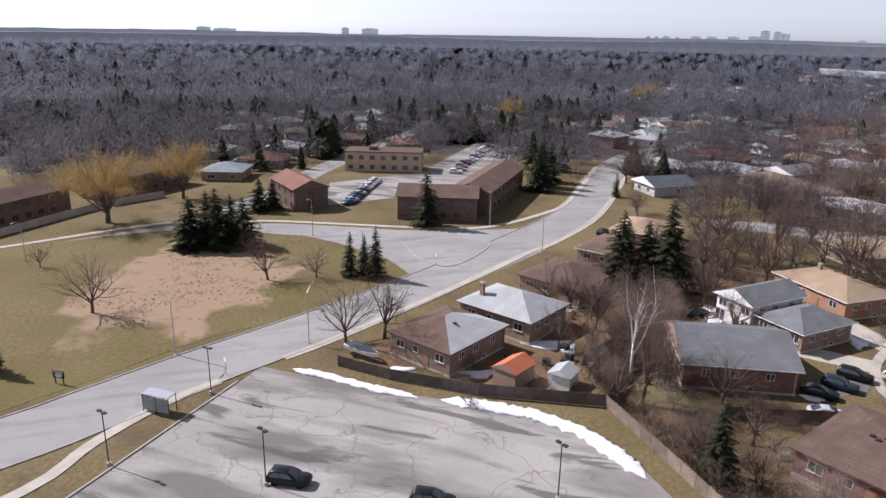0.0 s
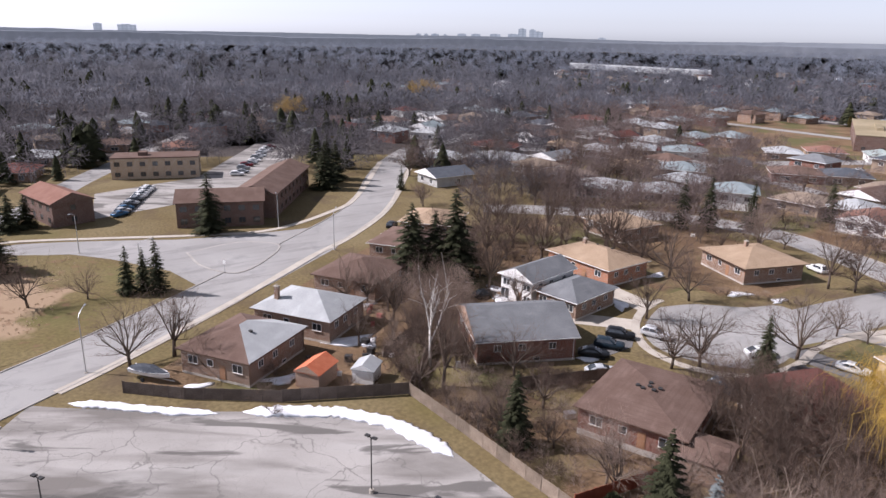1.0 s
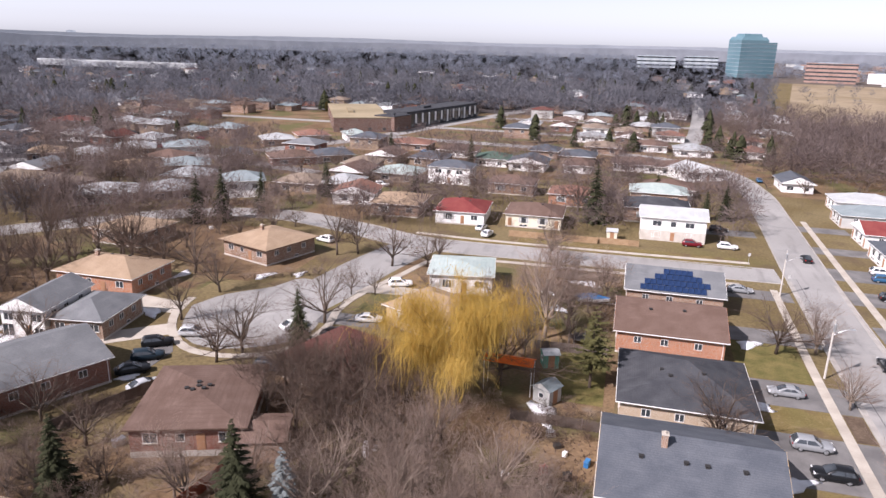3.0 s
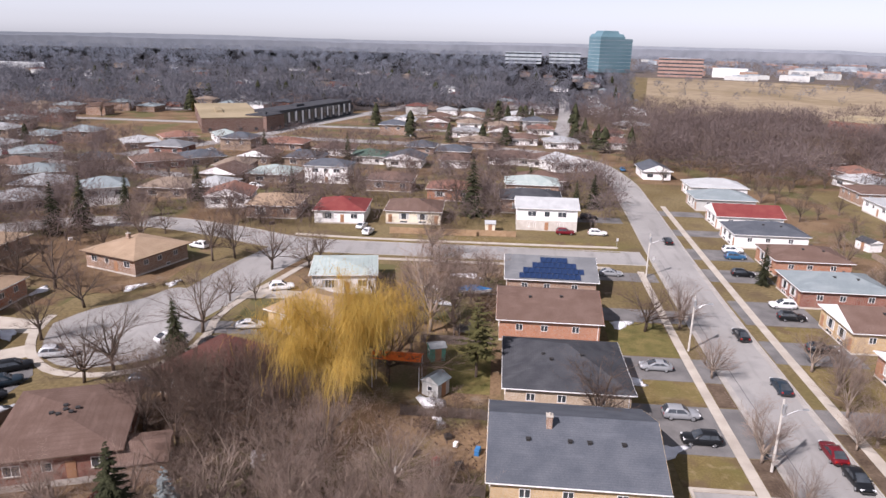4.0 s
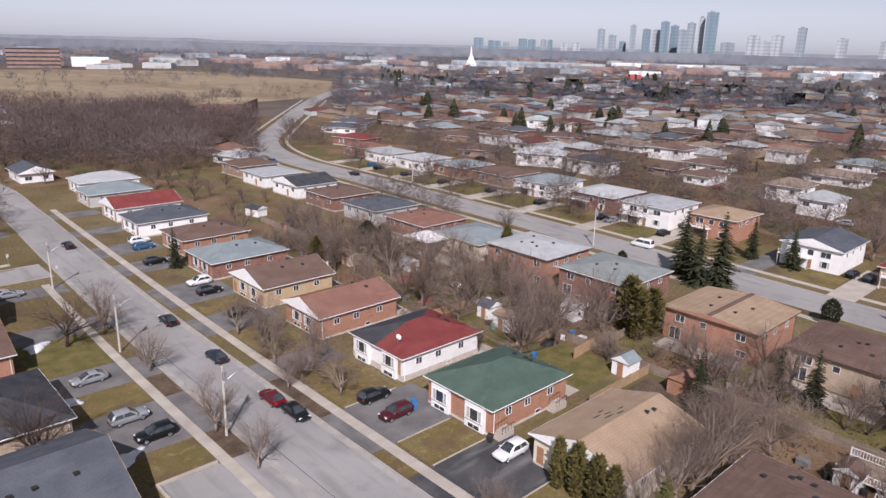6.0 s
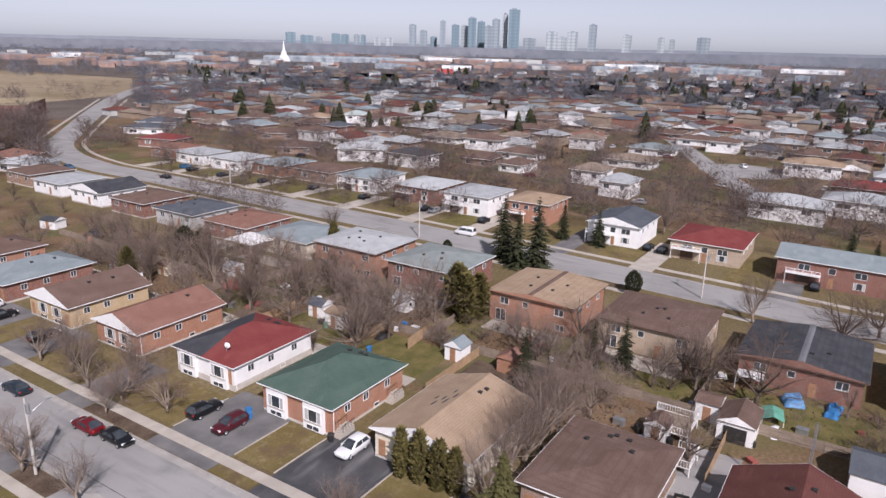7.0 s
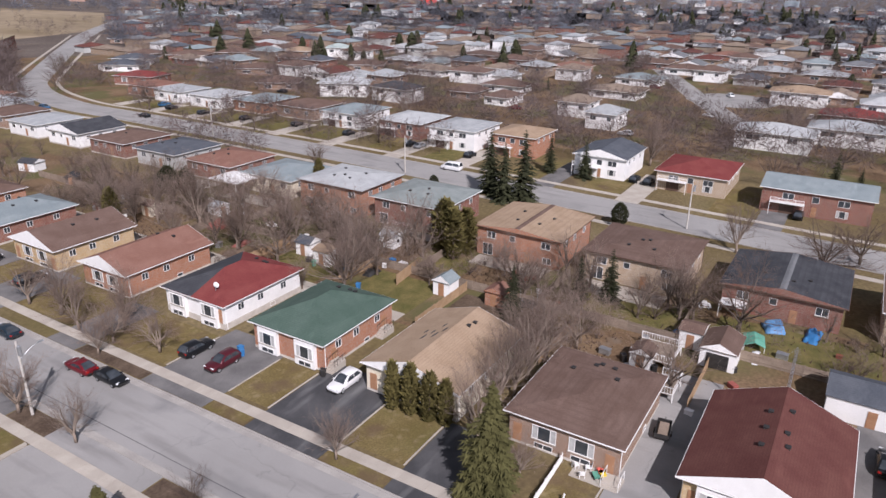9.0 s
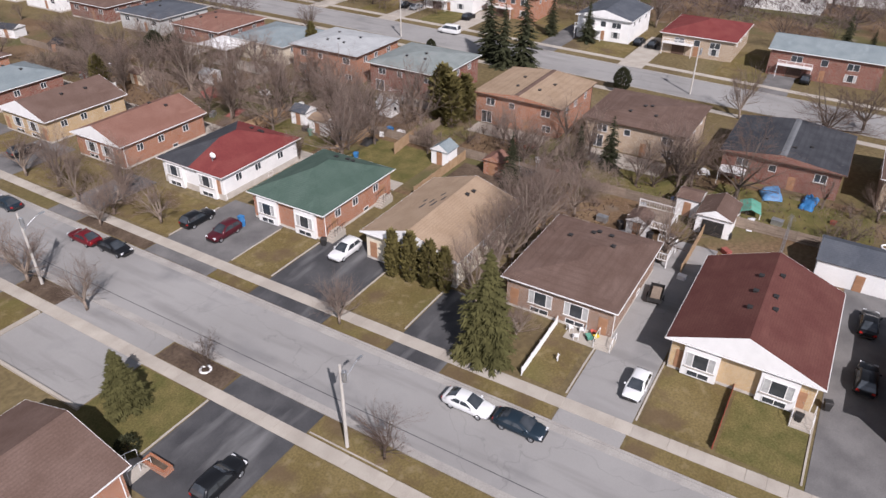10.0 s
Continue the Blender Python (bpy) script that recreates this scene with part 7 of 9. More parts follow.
def free(x, y, r):
    for a, b, c in TAKEN:
        if (x - a) ** 2 + (y - b) ** 2 < (r + c) ** 2:
            return False
    for line, half in ROADS:
        if (((line - (x, y)) ** 2).sum(1) < (half + r) ** 2).any():
            return False
    return True


TINT = {"brown": ("brown", roof_brown), "buff": ("faded tan", roof_buff), "grey": ("grey", roof_grey), "slate": ("slate", roof_slate), "rust": ("rust", roof_rust), "blue": ("blue-grey", roof_blue), "pale": ("pale grey", roof_pale),
        "dkred": ("dark red-brown", roof_dkred), "tan": ("tan", roof_tan), "teal": ("pale teal", roof_teal), "green": ("green", roof_green), "char": ("charcoal", roof_char), "red": ("dark red", roof_red)}
FACE = {"brown": WALLS[0], "buff": WALLS[1], "white": WALLS[2], "red": WALLS[3], "grey": WALLS[4], "orange": ("orange brick", orange_brick)}


def far_house(x, y, rot, roof=None, wall=None, s=None, wide=0):
    """A simpler house for the rows farther off: walls, roof, and windows on the walls that show."""
    (rw, rm), (ww, wm) = (TINT[roof], FACE[wall]) if roof else (random.choice(ROOFS), random.choice(WALLS))
    s = random.randrange(3) if s is None else s
    TAKEN.append((x, y, 8.2))
    key = ("far", rm.name, wm.name, s)
    w, d, e, kind = ((13, 12.5, 2.9, "hip"), (11.5, 13.5, 3.0, "gable_d"), (13, 11, 4.9, "hip"))[s]
    if key not in CACHE:
        a, r = Geo(), roof_geo(kind, w / 2 + .85, d / 2 + .85, e, 2.1, .16, 1)[0]
        a.box(-w / 2, w / 2, -d / 2, d / 2, -.1, e)
        CACHE[key] = a.mesh("wall", wm), r.mesh("roof", [rm, trim])
    root = thing("house", f"{ww} {'two-storey house' if s == 2 else 'bungalow'} with {rw} {'gable' if s == 1 else 'hip'} roof", "house", pose(x, y, 0, 0, 0, rot) @ Matrix.Diagonal(((wide or w) / w, 1, 1, 1)), "houses of the neighbourhood")
    part("wall", CACHE[key][0], None, root)
    part("roof", CACHE[key][1], None, root)
    for side, al, ww2 in (("F", -.25 * w, 2.4), ("F", .28 * w, 1.6), ("L", .1 * d, 1.2), ("R", -.1 * d, 1.2), ("B", .2 * w, 1.5), ("B", -.25 * w, 1.5)):
        if not faces(root, side):
            continue
        k2 = ("fw", ww2)
        if k2 not in CACHE:
            q = Geo()
            q.box(-ww2 / 2 - .1, ww2 / 2 + .1, -.04, .02, -.75, .75)
            q.box(-ww2 / 2, -.04, -.055, -.04, -.62, .62, 1)
            q.box(.04, ww2 / 2, -.055, -.04, -.62, .62, 1)
            CACHE[k2] = q.mesh("window", [trim, glass])
        part("window", CACHE[k2], None, root, m=on_wall(side, al, e - 1.5, w, d))
    return root


random.seed(21)
MID = (
    ('dkred', 'brown', 0, ((-219.6, 184.3, 35, 19), (1.6, 556.3, 0, 19), (342.8, 253.8, -90, 19), (415.9, 303.8, -90, 19), (-251.1, 18.3, 70, 11.5),)),
    ('pale', 'brown', 0, ((-196.5, 167.3, 35, 19), (-148.9, 278, 35, 13.1), (-84.4, 199.6, 0, 9.9), (10.7, 443.4, 0, 16.7), (308.9, 210.2, -90, 19), (6.8, 408.4, 0, 15.4), (-209, 150.1, 35, 17.2), (-276.6, 26.8, 70, 13), (-324.8, 66.9, 70, 12.5),)),
    ('pale', 'white', 0, ((-191.5, 215.4, 35, 10.9), (-140.1, 162, 35, 15), (88.4, 495.4, 0, 17), (329.1, 325.4, -60, 19), (361.1, 245.3, -90, 16.4), (398.3, 223.6, -90, 16.5), (286.3, 143.2, -90, 15), (124.5, 248, -75, 14.7), (26.6, 488.2, 0, 16.2), (-266.9, 184.4, 35, 12.2),)),
    ('grey', 'buff', 0, ((-185.7, 232.8, 35, 13.5), (-126.5, 172.5, 35, 13),)),
    ('blue', 'grey', 0, ((-171.3, 244.6, 35, 15.8),)),
    ('tan', 'brown', 0, ((-158.9, 197, 35, 13.4), (307.4, 280.6, -60, 15.7), (-206.9, 210.8, 35, 11.2),)),
    ('blue', 'brown', 0, ((-146.7, 208.9, 35, 14.5), (-232.7, 3.6, 70, 12.4),)),
    ('slate', 'brown', 0, ((-143.2, 235.2, 35, 10.4), (-109.8, 248.3, 35, 13.6), (-33.3, 293.3, 0, 11.2), (295.6, 416.3, -60, 19), (448.5, 9.6, -90, 19),)),
    ('blue', 'white', 2, ((-109.4, 182.3, 35, 11.3),)),
    ('rust', 'buff', 0, ((-141.1, 296.4, 35, 13.6),)),
    ('teal', 'white', 0, ((-124, 306.4, 35, 9.5),)),
    ('brown', 'red', 0, ((-121.3, 237.3, 35, 15.7), (258.2, 313.6, -60, 18.9), (355, 189.9, -90, 18.8), (346, 165.9, -90, 19), (376.5, 101.3, -90, 19), (-275.9, 218.2, 35, 15.9),)),
    ('buff', 'brown', 0, ((-91.7, 235.1, 0, 11.1), (-10.8, 314.8, 0, 14.3), (130.7, 292.4, -75, 17.4),)),
    ('teal', 'buff', 0, ((-73.3, 222.2, 0, 14.2),)),
    ('buff', 'buff', 0, ((-96.2, 195.8, 0, 13.3),)),
    ('rust', 'brown', 0, ((-90.9, 289.9, 0, 17.2), (-276.2, 75.5, 70, 12.1),)),
    ('brown', 'white', 0, ((-67.1, 280.2, 0, 15.2), (4.2, 274, 0, 17.6), (17.8, 271.5, 0, 13.6), (13.5, 229.8, 0, 14), (-17.2, 262.8, 0, 10), (385.1, 236.8, -90, 19), (261.9, 127.9, -90, 16.3), (235.4, 116.2, -90, 9.5), (361.2, 79.3, -90, 19), (496.3, 20.8, -90, 19), (449.1, 178.2, -90, 19), (489, 168.6, -90, 19), (459.5, 113.4, -90, 17.8), (9.9, 330.1, 0, 13),)),
    ('green', 'white', 0, ((-49.9, 264.5, 0, 12.2),)),
    ('slate', 'white', 1, ((-35.4, 260.4, 0, 13.1), (54.9, 255.1, 0, 9.5),)),
    ('buff', 'white', 0, ((-0.9, 378.6, 0, 12.8), (339.6, 206.1, -90, 17.3), (284.9, 179.1, -90, 19), (274.8, 85.9, -90, 19), (534, 157.8, -90, 19),)),
    ('rust', 'white', 0, ((19.7, 370.4, 0, 12.6), (53.6, 362.5, 0, 13.8), (515, 100.5, -90, 18.9), (51.6, 327, 0, 11.5),)),
    ('pale', 'buff', 0, ((67.7, 448.4, 0, 19), (71.9, 403.1, 0, 18.5),)),
    ('grey', 'white', 0, ((26.8, 322.3, 0, 14.6),)),
    ('brown', 'buff', 0, ((281.3, 302.9, -60, 18), (499.1, 72.3, -90, 18.9),)),
    ('brown', 'brown', 0, ((240.7, 245.2, -60, 19), (214.3, 207.3, -60, 15.8), (239.1, 133.6, -90, 12), (281.2, 214.1, -60, 16), (433.5, 30.2, -90, 16.3), (-296.4, 51.2, 70, 19), (-319.3, 189.3, 35, 16.8), (-257.2, 234.3, 35, 15.7),)),
    ('slate', 'white', 0, ((230.8, 321.7, -60, 19), (212, 304.8, -60, 19),)),
    ('pale', 'white', 2, ((216.5, 175.5, -60, 17.9), (214.5, 20.9, -90, 19), (285.1, -4.3, -90, 12.9), (-368.3, 82, 70, 9.5),)),
    ('char', 'white', 2, ((218.4, 152.1, -90, 16.1),)),
    ('brown', 'white', 2, ((275.9, 152.4, -90, 16.2),)),
    ('teal', 'white', 2, ((318.1, 261.7, -60, 12.4),)),
    ('rust', 'orange', 0, ((335.8, 128.6, -90, 16.3), (438.5, 74, -90, 19), (129.3, 265.8, -75, 11.2),)),
    ('buff', 'white', 2, ((229.9, 84.9, -90, 10.8),)),
    ('grey', 'white', 2, ((215.7, 70.1, -90, 9.7), (230.8, 3.2, -90, 19), (499.2, -2.6, -90, 18.7),)),
    ('blue', 'white', 0, ((313.6, 88.2, -90, 18.2), (468.3, 220.8, -90, 17.1),)),
    ('grey', 'brown', 0, ((378.5, 43.1, -90, 18.4), (377.3, 19.5, -90, 19), (-334.3, 13.8, 70, 19),)),
    ('tan', 'white', 2, ((297.7, 22.9, -90, 19),)),
    ('red', 'red', 0, ((268.1, 3.1, -90, 19),)),
    ('tan', 'white', 0, ((500.2, 45.5, -90, 17.4),)),
    ('pale', 'grey', 0, ((-274.5, 1.7, 70, 9.5),)),
    ('dkred', 'brown', 2, ((-256.9, 279.4, 35, 17.1),)),
    ('dkred', 'red', 2, ((-291, 150.7, 35, 17.3),)),
)
for roof, wall, s, spots in MID:
    for x, y, rot, wide in spots:
        far_house(x, y, rot + random.uniform(-3, 3), roof, wall, s, wide)
road("school_road", [(-146, 258), (-129.5, 293), (-119, 315), (-105, 371), (-90, 427), (-64, 532), (-60, 640)], 10, "pale asphalt road in front of a school", kerbs=False, z=0.020)
road("north_road", [(26, 345), (34, 400), (46, 541), (55, 690)], 8, "pale asphalt street between far houses", kerbs=False, z=0.020)
road("west_road", [(-224, 196), (-206, 211), (-190, 226.5), (-174, 237), (-154, 237), (-130, 230), (-104, 222)], 7.5, "grey asphalt street between bungalows", kerbs=False, z=0.022)
LINES, CAND = [], []
# rows east of the far street
for k in range(6):
    LINES.append((256 + 66 * k, -120 - 20 * k, 256 + 66 * k + 12, 420 + 30 * k, 0))
# rows north of the cross street
for k in range(4):
    LINES.append((-330, 240 + 66 * k, (-8, 20, 40, 50)[k], 236 + 66 * k, 0))
LINES += [(-250, 196, -95, 212, 0), (-205, 150, -120, 150, 0), (-330, 150, -215, 205, 0), (-190, 110, -140, 128, 0), (-205, -8, -330, 70, 0)]
for n, (x0, y0, x1, y1, _) in enumerate(LINES):
    a, b = Vector((x0, y0)), Vector((x1, y1))
    if 1 < n < 6 or 8 <= n < 10:
        structure("far_street", ribbon(glide([(x0, y0), ((x0 + x1) / 2 + 4, (y0 + y1) / 2), (x1, y1)], 12), -4, 4, -.05, .010 + .001 * n), asphalt, "grey asphalt street between far houses", "road")
        ROADS.append((np.array([(p.x, p.y) for p in glide([(x0, y0), ((x0 + x1) / 2 + 4, (y0 + y1) / 2), (x1, y1)], 6)]), 4))
    d = (b - a).normalized()
    r = Vector((d.y, -d.x))
    steps = int((b - a).length / 17.8)
    for i in range(steps):
        for s in (-1, 1):
            p = a + d * (i + .5) * 17.8 + r * s * (17.5 + random.uniform(-2.5, 2.5)) + d * random.uniform(-1, 1)
            dist = p.length
            if dist < (300 if p.x > 0 else 215) or dist > 620 or random.random() < .06:
                continue
            az = math.degrees(math.atan2(p.x, p.y))
            if az < -75 or az > 97 or (10 < az < 25 and dist > 430) or not free(p.x, p.y, 7.6):
                continue
            CAND.append((dist, p.x, p.y, math.degrees(math.atan2(-r.y * s, -r.x * s)) + 90))
            TAKEN.append((p.x, p.y, 8.2))
CAND.sort()
for dist, x, y, face in CAND[:95]:
    far_house(x, y, face + random.uniform(-3, 3))

# parked cars and trees between the far houses
HOUSES = [(a, b) for a, b, c in TAKEN if c == 8.2]
for a, b in HOUSES:
    if random.random() < .3 and math.hypot(a, b) < 380:
        x, y = a + random.choice((-9.2, 9.2)), b + random.choice((-9.2, 9.2))
        if free(x, y, 1.0):
            car(x, y, random.choice((0, 90, 180, 270)), random.choice(("suv", "sedan")), random.choice(("black", "white", "grey", "silver", "red", "blue")), "beside a far house", True)
count = 0
for _ in range(9000):
    az, dist = radians(random.uniform(-104, 96)), 60 + 420 * random.random() ** 1.2
    x, y = math.sin(az) * dist, math.cos(az) * dist
    deg = math.degrees(az)
    if (x < -85 and -60 < y < 35) or (-140 < x < -60 and -30 < y < 45) or (9 < deg < 38 and dist > 440) or (x < -10 and y < 46) or (x > 18 and x < 56):
        continue
    if count < 90 and free(x, y, 2.2):
        k = random.random()
        plant("bare" if k < .72 else "pale" if k < .82 else "spruce" if k < .96 else "cedar", x, y, random.uniform(6, 13) if k < .82 else random.uniform(5, 12), wide=random.uniform(1, 1.25), clear=2.0)
        count += 1


# ---------------------------------------------------------------- far woods, far roofs
def crowns(P, H, per, rs, slender=.10, reach=1.0, lift=.25, spread=.5):
    """Loose slender triangles that make up leafless crowns: n trees, per triangles each."""
    n = len(P)
    u = rs.normal(0, 1, (n, per, 3))
    u /= np.linalg.norm(u, axis=2, keepdims=True)
    rad = rs.uniform(.15, 1.0, (n, per, 1)) ** .6
    c = u * rad * np.array([.40, .40, .36])
    c[..., 2] += .60
    out = u + np.array([0, 0, lift]) + rs.normal(0, spread, (n, per, 3))
    out /= np.linalg.norm(out, axis=2, keepdims=True)
    side = np.cross(out, rs.normal(0, 1, (n, per, 3)))
    side /= np.linalg.norm(side, axis=2, keepdims=True)
    L = rs.uniform(.08, .20, (n, per, 1)) * reach
    V = np.stack([c - side * L * slender, c + side * L * slender, c + out * L], 2)
    V = V * H[:, None, None, None] + np.concatenate([P, np.zeros((n, 1))], 1)[:, None, None, :]
    return V.reshape(-1, 3, 3)


def stems(P, H, rs):
    a = rs.uniform(0, 3.14, len(P))
    s = np.stack([np.cos(a), np.sin(a), 0 * a], 1) * (H * .007)[:, None]
    b = np.concatenate([P, np.zeros((len(P), 1))], 1)
    top = b + np.stack([0 * H, 0 * H, H * .75], 1)
    return np.stack([b - s, b + s, top], 1)


def cones(P, H, rs, per=34):
    n = len(P)
    f = rs.rand(n, per, 1) ** .8
    a = rs.uniform(0, 6.283, (n, per, 1))
    r = rs.uniform(.18, .38, (n, 1, 1)) * (1 - f) ** rs.uniform(.45, 1.0, (n, 1, 1)) + .02
    d = np.concatenate([np.cos(a), np.sin(a), 0 * a], 2)
    s = np.concatenate([-np.sin(a), np.cos(a), 0 * a], 2)
    top = np.concatenate([0 * a, 0 * a, np.clip(f + .14, 0, 1.02)], 2)
    low = d * r + np.concatenate([0 * a, 0 * a, f * .93 + .03], 2)
    V = np.stack([low - s * r * .55, low + s * r * .55, top], 2) * H[:, None, None, None]
    V = V + np.concatenate([P, np.zeros((n, 1))], 1)[:, None, None, :]
    return V.reshape(-1, 3, 3)


rs = np.random.RandomState(7)


def scatter(n, az0, az1, r0, r1, power=1.0):
    a = np.radians(rs.uniform(az0, az1, n))
    r = r0 * (r1 / r0) ** (rs.rand(n) ** power)
    return np.stack([np.sin(a) * r, np.cos(a) * r], 1)


def keep(P, m):
    return np.array([free(x, y, m) for x, y in P])


# dark ground under the woods
for a0, a1, r0, r1, w in ((-108, -62, 300, 2700, "west"), (-62, -42, 430, 2700, "northwest"), (-42, 8, 500, 2700, "north"), (39, 99, 470, 1080, "east")):
    g = Geo()
    n = 14
    for i in range(n):
        p, q = (radians(a0 + (a1 - a0) * k / n) for k in (i, i + 1))
        g.poly([(math.sin(p) * r0, math.cos(p) * r0, .006), (math.sin(p) * r1, math.cos(p) * r1, .006), (math.sin(q) * r1, math.cos(q) * r1, .006), (math.sin(q) * r0, math.cos(q) * r0, .006)])
    structure("ground_woods_" + w, g, litter, "dark leaf-strewn ground under leafless woods", "ground")
near = np.concatenate([scatter(1700, -104, -45, 235, 480), scatter(2600, -45, 10, 170, 540), scatter(700, -52, -30, 180, 420), scatter(3300, 35, 97, 180, 680), scatter(330, 11.5, 28, 255, 450), scatter(150, 9, 26, 450, 530), scatter(60, 26, 36, 480, 700), np.stack([rs.uniform(48, 190, 420), rs.uniform(262, 440, 420)], 1)])
near = near[keep(near, 1.4)]
thin = (near[:, 0] > .7 * near[:, 1]) & (np.hypot(*near.T) < 290) & (rs.rand(len(near)) < .3)
near = near[~thin]
H = rs.uniform(5, 10, len(near)) * np.where(near[:, 0] < -205, 1.45, 1.0)
H = H * np.where((near[:, 0] > 50) & (near[:, 0] < .53 * near[:, 1]), 1.4, 1.0)
west = near[:, 0] < -near[:, 1]
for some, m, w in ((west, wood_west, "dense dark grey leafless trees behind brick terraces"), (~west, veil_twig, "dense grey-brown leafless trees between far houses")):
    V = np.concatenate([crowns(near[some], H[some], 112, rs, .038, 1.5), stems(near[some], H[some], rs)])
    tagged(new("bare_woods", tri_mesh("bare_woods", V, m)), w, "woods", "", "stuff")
far = np.concatenate([scatter(6000, -106, -40, 400, 2600), scatter(4600, -40, 10, 460, 2600), scatter(1300, 10, 38, 1240, 2600), scatter(170, 34, 38.5, 480, 1240), scatter(130, 25, 36, 870, 1240), scatter(40, 11, 25, 680, 1100), scatter(3200, 38, 98, 560, 2500)])
H = rs.uniform(9, 15, len(far)) * np.clip(np.hypot(*far.T) / 1500, 1, 1.5) * np.where(far[:, 0] > 0, .8, 1.0)
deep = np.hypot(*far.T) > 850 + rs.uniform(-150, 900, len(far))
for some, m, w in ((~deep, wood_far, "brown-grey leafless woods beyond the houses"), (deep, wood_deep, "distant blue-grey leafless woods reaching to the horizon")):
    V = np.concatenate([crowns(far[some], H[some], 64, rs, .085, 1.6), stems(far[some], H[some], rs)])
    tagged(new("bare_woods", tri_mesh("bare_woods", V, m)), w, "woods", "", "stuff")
seeds = np.concatenate([scatter(75, -104, -55, 230, 1100), scatter(22, -55, 10, 320, 900), scatter(20, 38, 97, 330, 950)])
ev = np.concatenate([scatter(60, -104, -30, 230, 1100), scatter(90, -30, 10, 320, 900), scatter(120, 38, 97, 330, 1200), (seeds[:, None] + rs.normal(0, 9, (len(seeds), 5, 2))).reshape(-1, 2)])
ev = ev[keep(ev, 1.5)]
tagged(new("evergreen_woods", tri_mesh("evergreen_woods", cones(ev, rs.uniform(6.5, 14.5, len(ev)), rs, 120), spruce)), "scattered dark evergreen trees in the distance", "woods", "", "stuff")

# roofs too far to tell apart one by one
for (rw, rm), seed in zip(ROOFS[:7], range(7)):
    rq = np.random.RandomState(seed)
    gw, gr = Geo(), Geo()
    P = np.concatenate([scatter(60, 38, 97, 480, 1350), scatter(5, 34, 39, 480, 1000), scatter(22, -45, 9, 480, 1100), scatter(7, -70, -45, 420, 700), scatter(11, -88, -50, 305, 640)])
    P = P[keep(P, 6)]
    P = np.concatenate([P, np.array([(q[1], q[2]) for q in CAND[95 + seed::7]])])
    for x, y in P:
        w, d, e = rq.uniform(5.5, 7.5), rq.uniform(5, 6.5), rq.choice((3.2, 3.4, 5.2))
        a = rq.choice((0, 1.5708)) + rq.normal(0, .08)
        c, s = math.cos(a), math.sin(a)
        for p, q in (((-w, -d), (w, -d)), ((w, -d), (w, d)), ((w, d), (-w, d)), ((-w, d), (-w, -d))):
            f = [(x + c * u - s * v, y + s * u + c * v) for u, v in (p, q)]
            gw.poly([(*f[0], 0), (*f[1], 0), (*f[1], e), (*f[0], e)])
        for p, q in (((-w, -d), (w, -d)), ((w, -d), (w, d)), ((w, d), (-w, d)), ((-w, d), (-w, -d))):
            f = [(x + 1.08 * (c * u - s * v), y + 1.08 * (s * u + c * v)) for u, v in (p, q)]
            gr.poly([(*f[0], e), (*f[1], e), (x, y, e + 2.0)])
    ob = tagged(part("far_houses", gw, WALLS[seed % 5][1]), f"distant {WALLS[seed % 5][0]} house walls among trees", "houses", "", "stuff")
    tagged(part("far_roofs", gr, rm), f"distant {rw} house roofs among trees", "roofs", "", "stuff")

# ---------------------------------------------------------------- distance: shops, offices, skyline, ridge
def tower(az, half, r, top, mats, depth=.7, name="tower", label="", turn=0.0, bands=0):
    a = radians(az)
    w = r * math.tan(radians(half))
    root = thing(name, label, "building", pose(math.sin(a) * r, math.cos(a) * r, 0, 0, 0, -az + turn), "distant buildings")
    g = Geo()
    g.box(-w, w, -w * depth, w * depth, -1, top)
    part("wall", g, mats, root)
    g = Geo()
    g.box(-w * .55, w * .4, -w * depth * .5, w * depth * .5, top, top + max(1.2, top * .03))
    part("roof", g, hazy["grey"], root)
    if bands:
        for i in range(bands):
            z = top * (i + .5) / bands
            g = Geo()
            g.box(-w * 1.003, w * 1.003, -w * depth * 1.003, w * depth * 1.003, z, z + top / bands * .38)
            part("window_band", g, glass, root)


def hgt(el, r):
    return 45 + r * math.tan(radians(el))


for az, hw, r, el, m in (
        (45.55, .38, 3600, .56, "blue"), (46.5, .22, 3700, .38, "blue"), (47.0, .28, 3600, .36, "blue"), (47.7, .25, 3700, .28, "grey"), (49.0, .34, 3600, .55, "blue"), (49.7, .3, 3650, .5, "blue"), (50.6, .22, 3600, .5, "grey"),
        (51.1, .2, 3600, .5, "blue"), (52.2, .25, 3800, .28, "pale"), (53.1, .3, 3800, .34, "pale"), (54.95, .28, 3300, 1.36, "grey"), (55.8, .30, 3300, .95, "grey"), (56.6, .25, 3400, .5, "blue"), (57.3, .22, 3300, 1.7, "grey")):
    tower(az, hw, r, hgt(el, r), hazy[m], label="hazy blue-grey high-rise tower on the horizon")
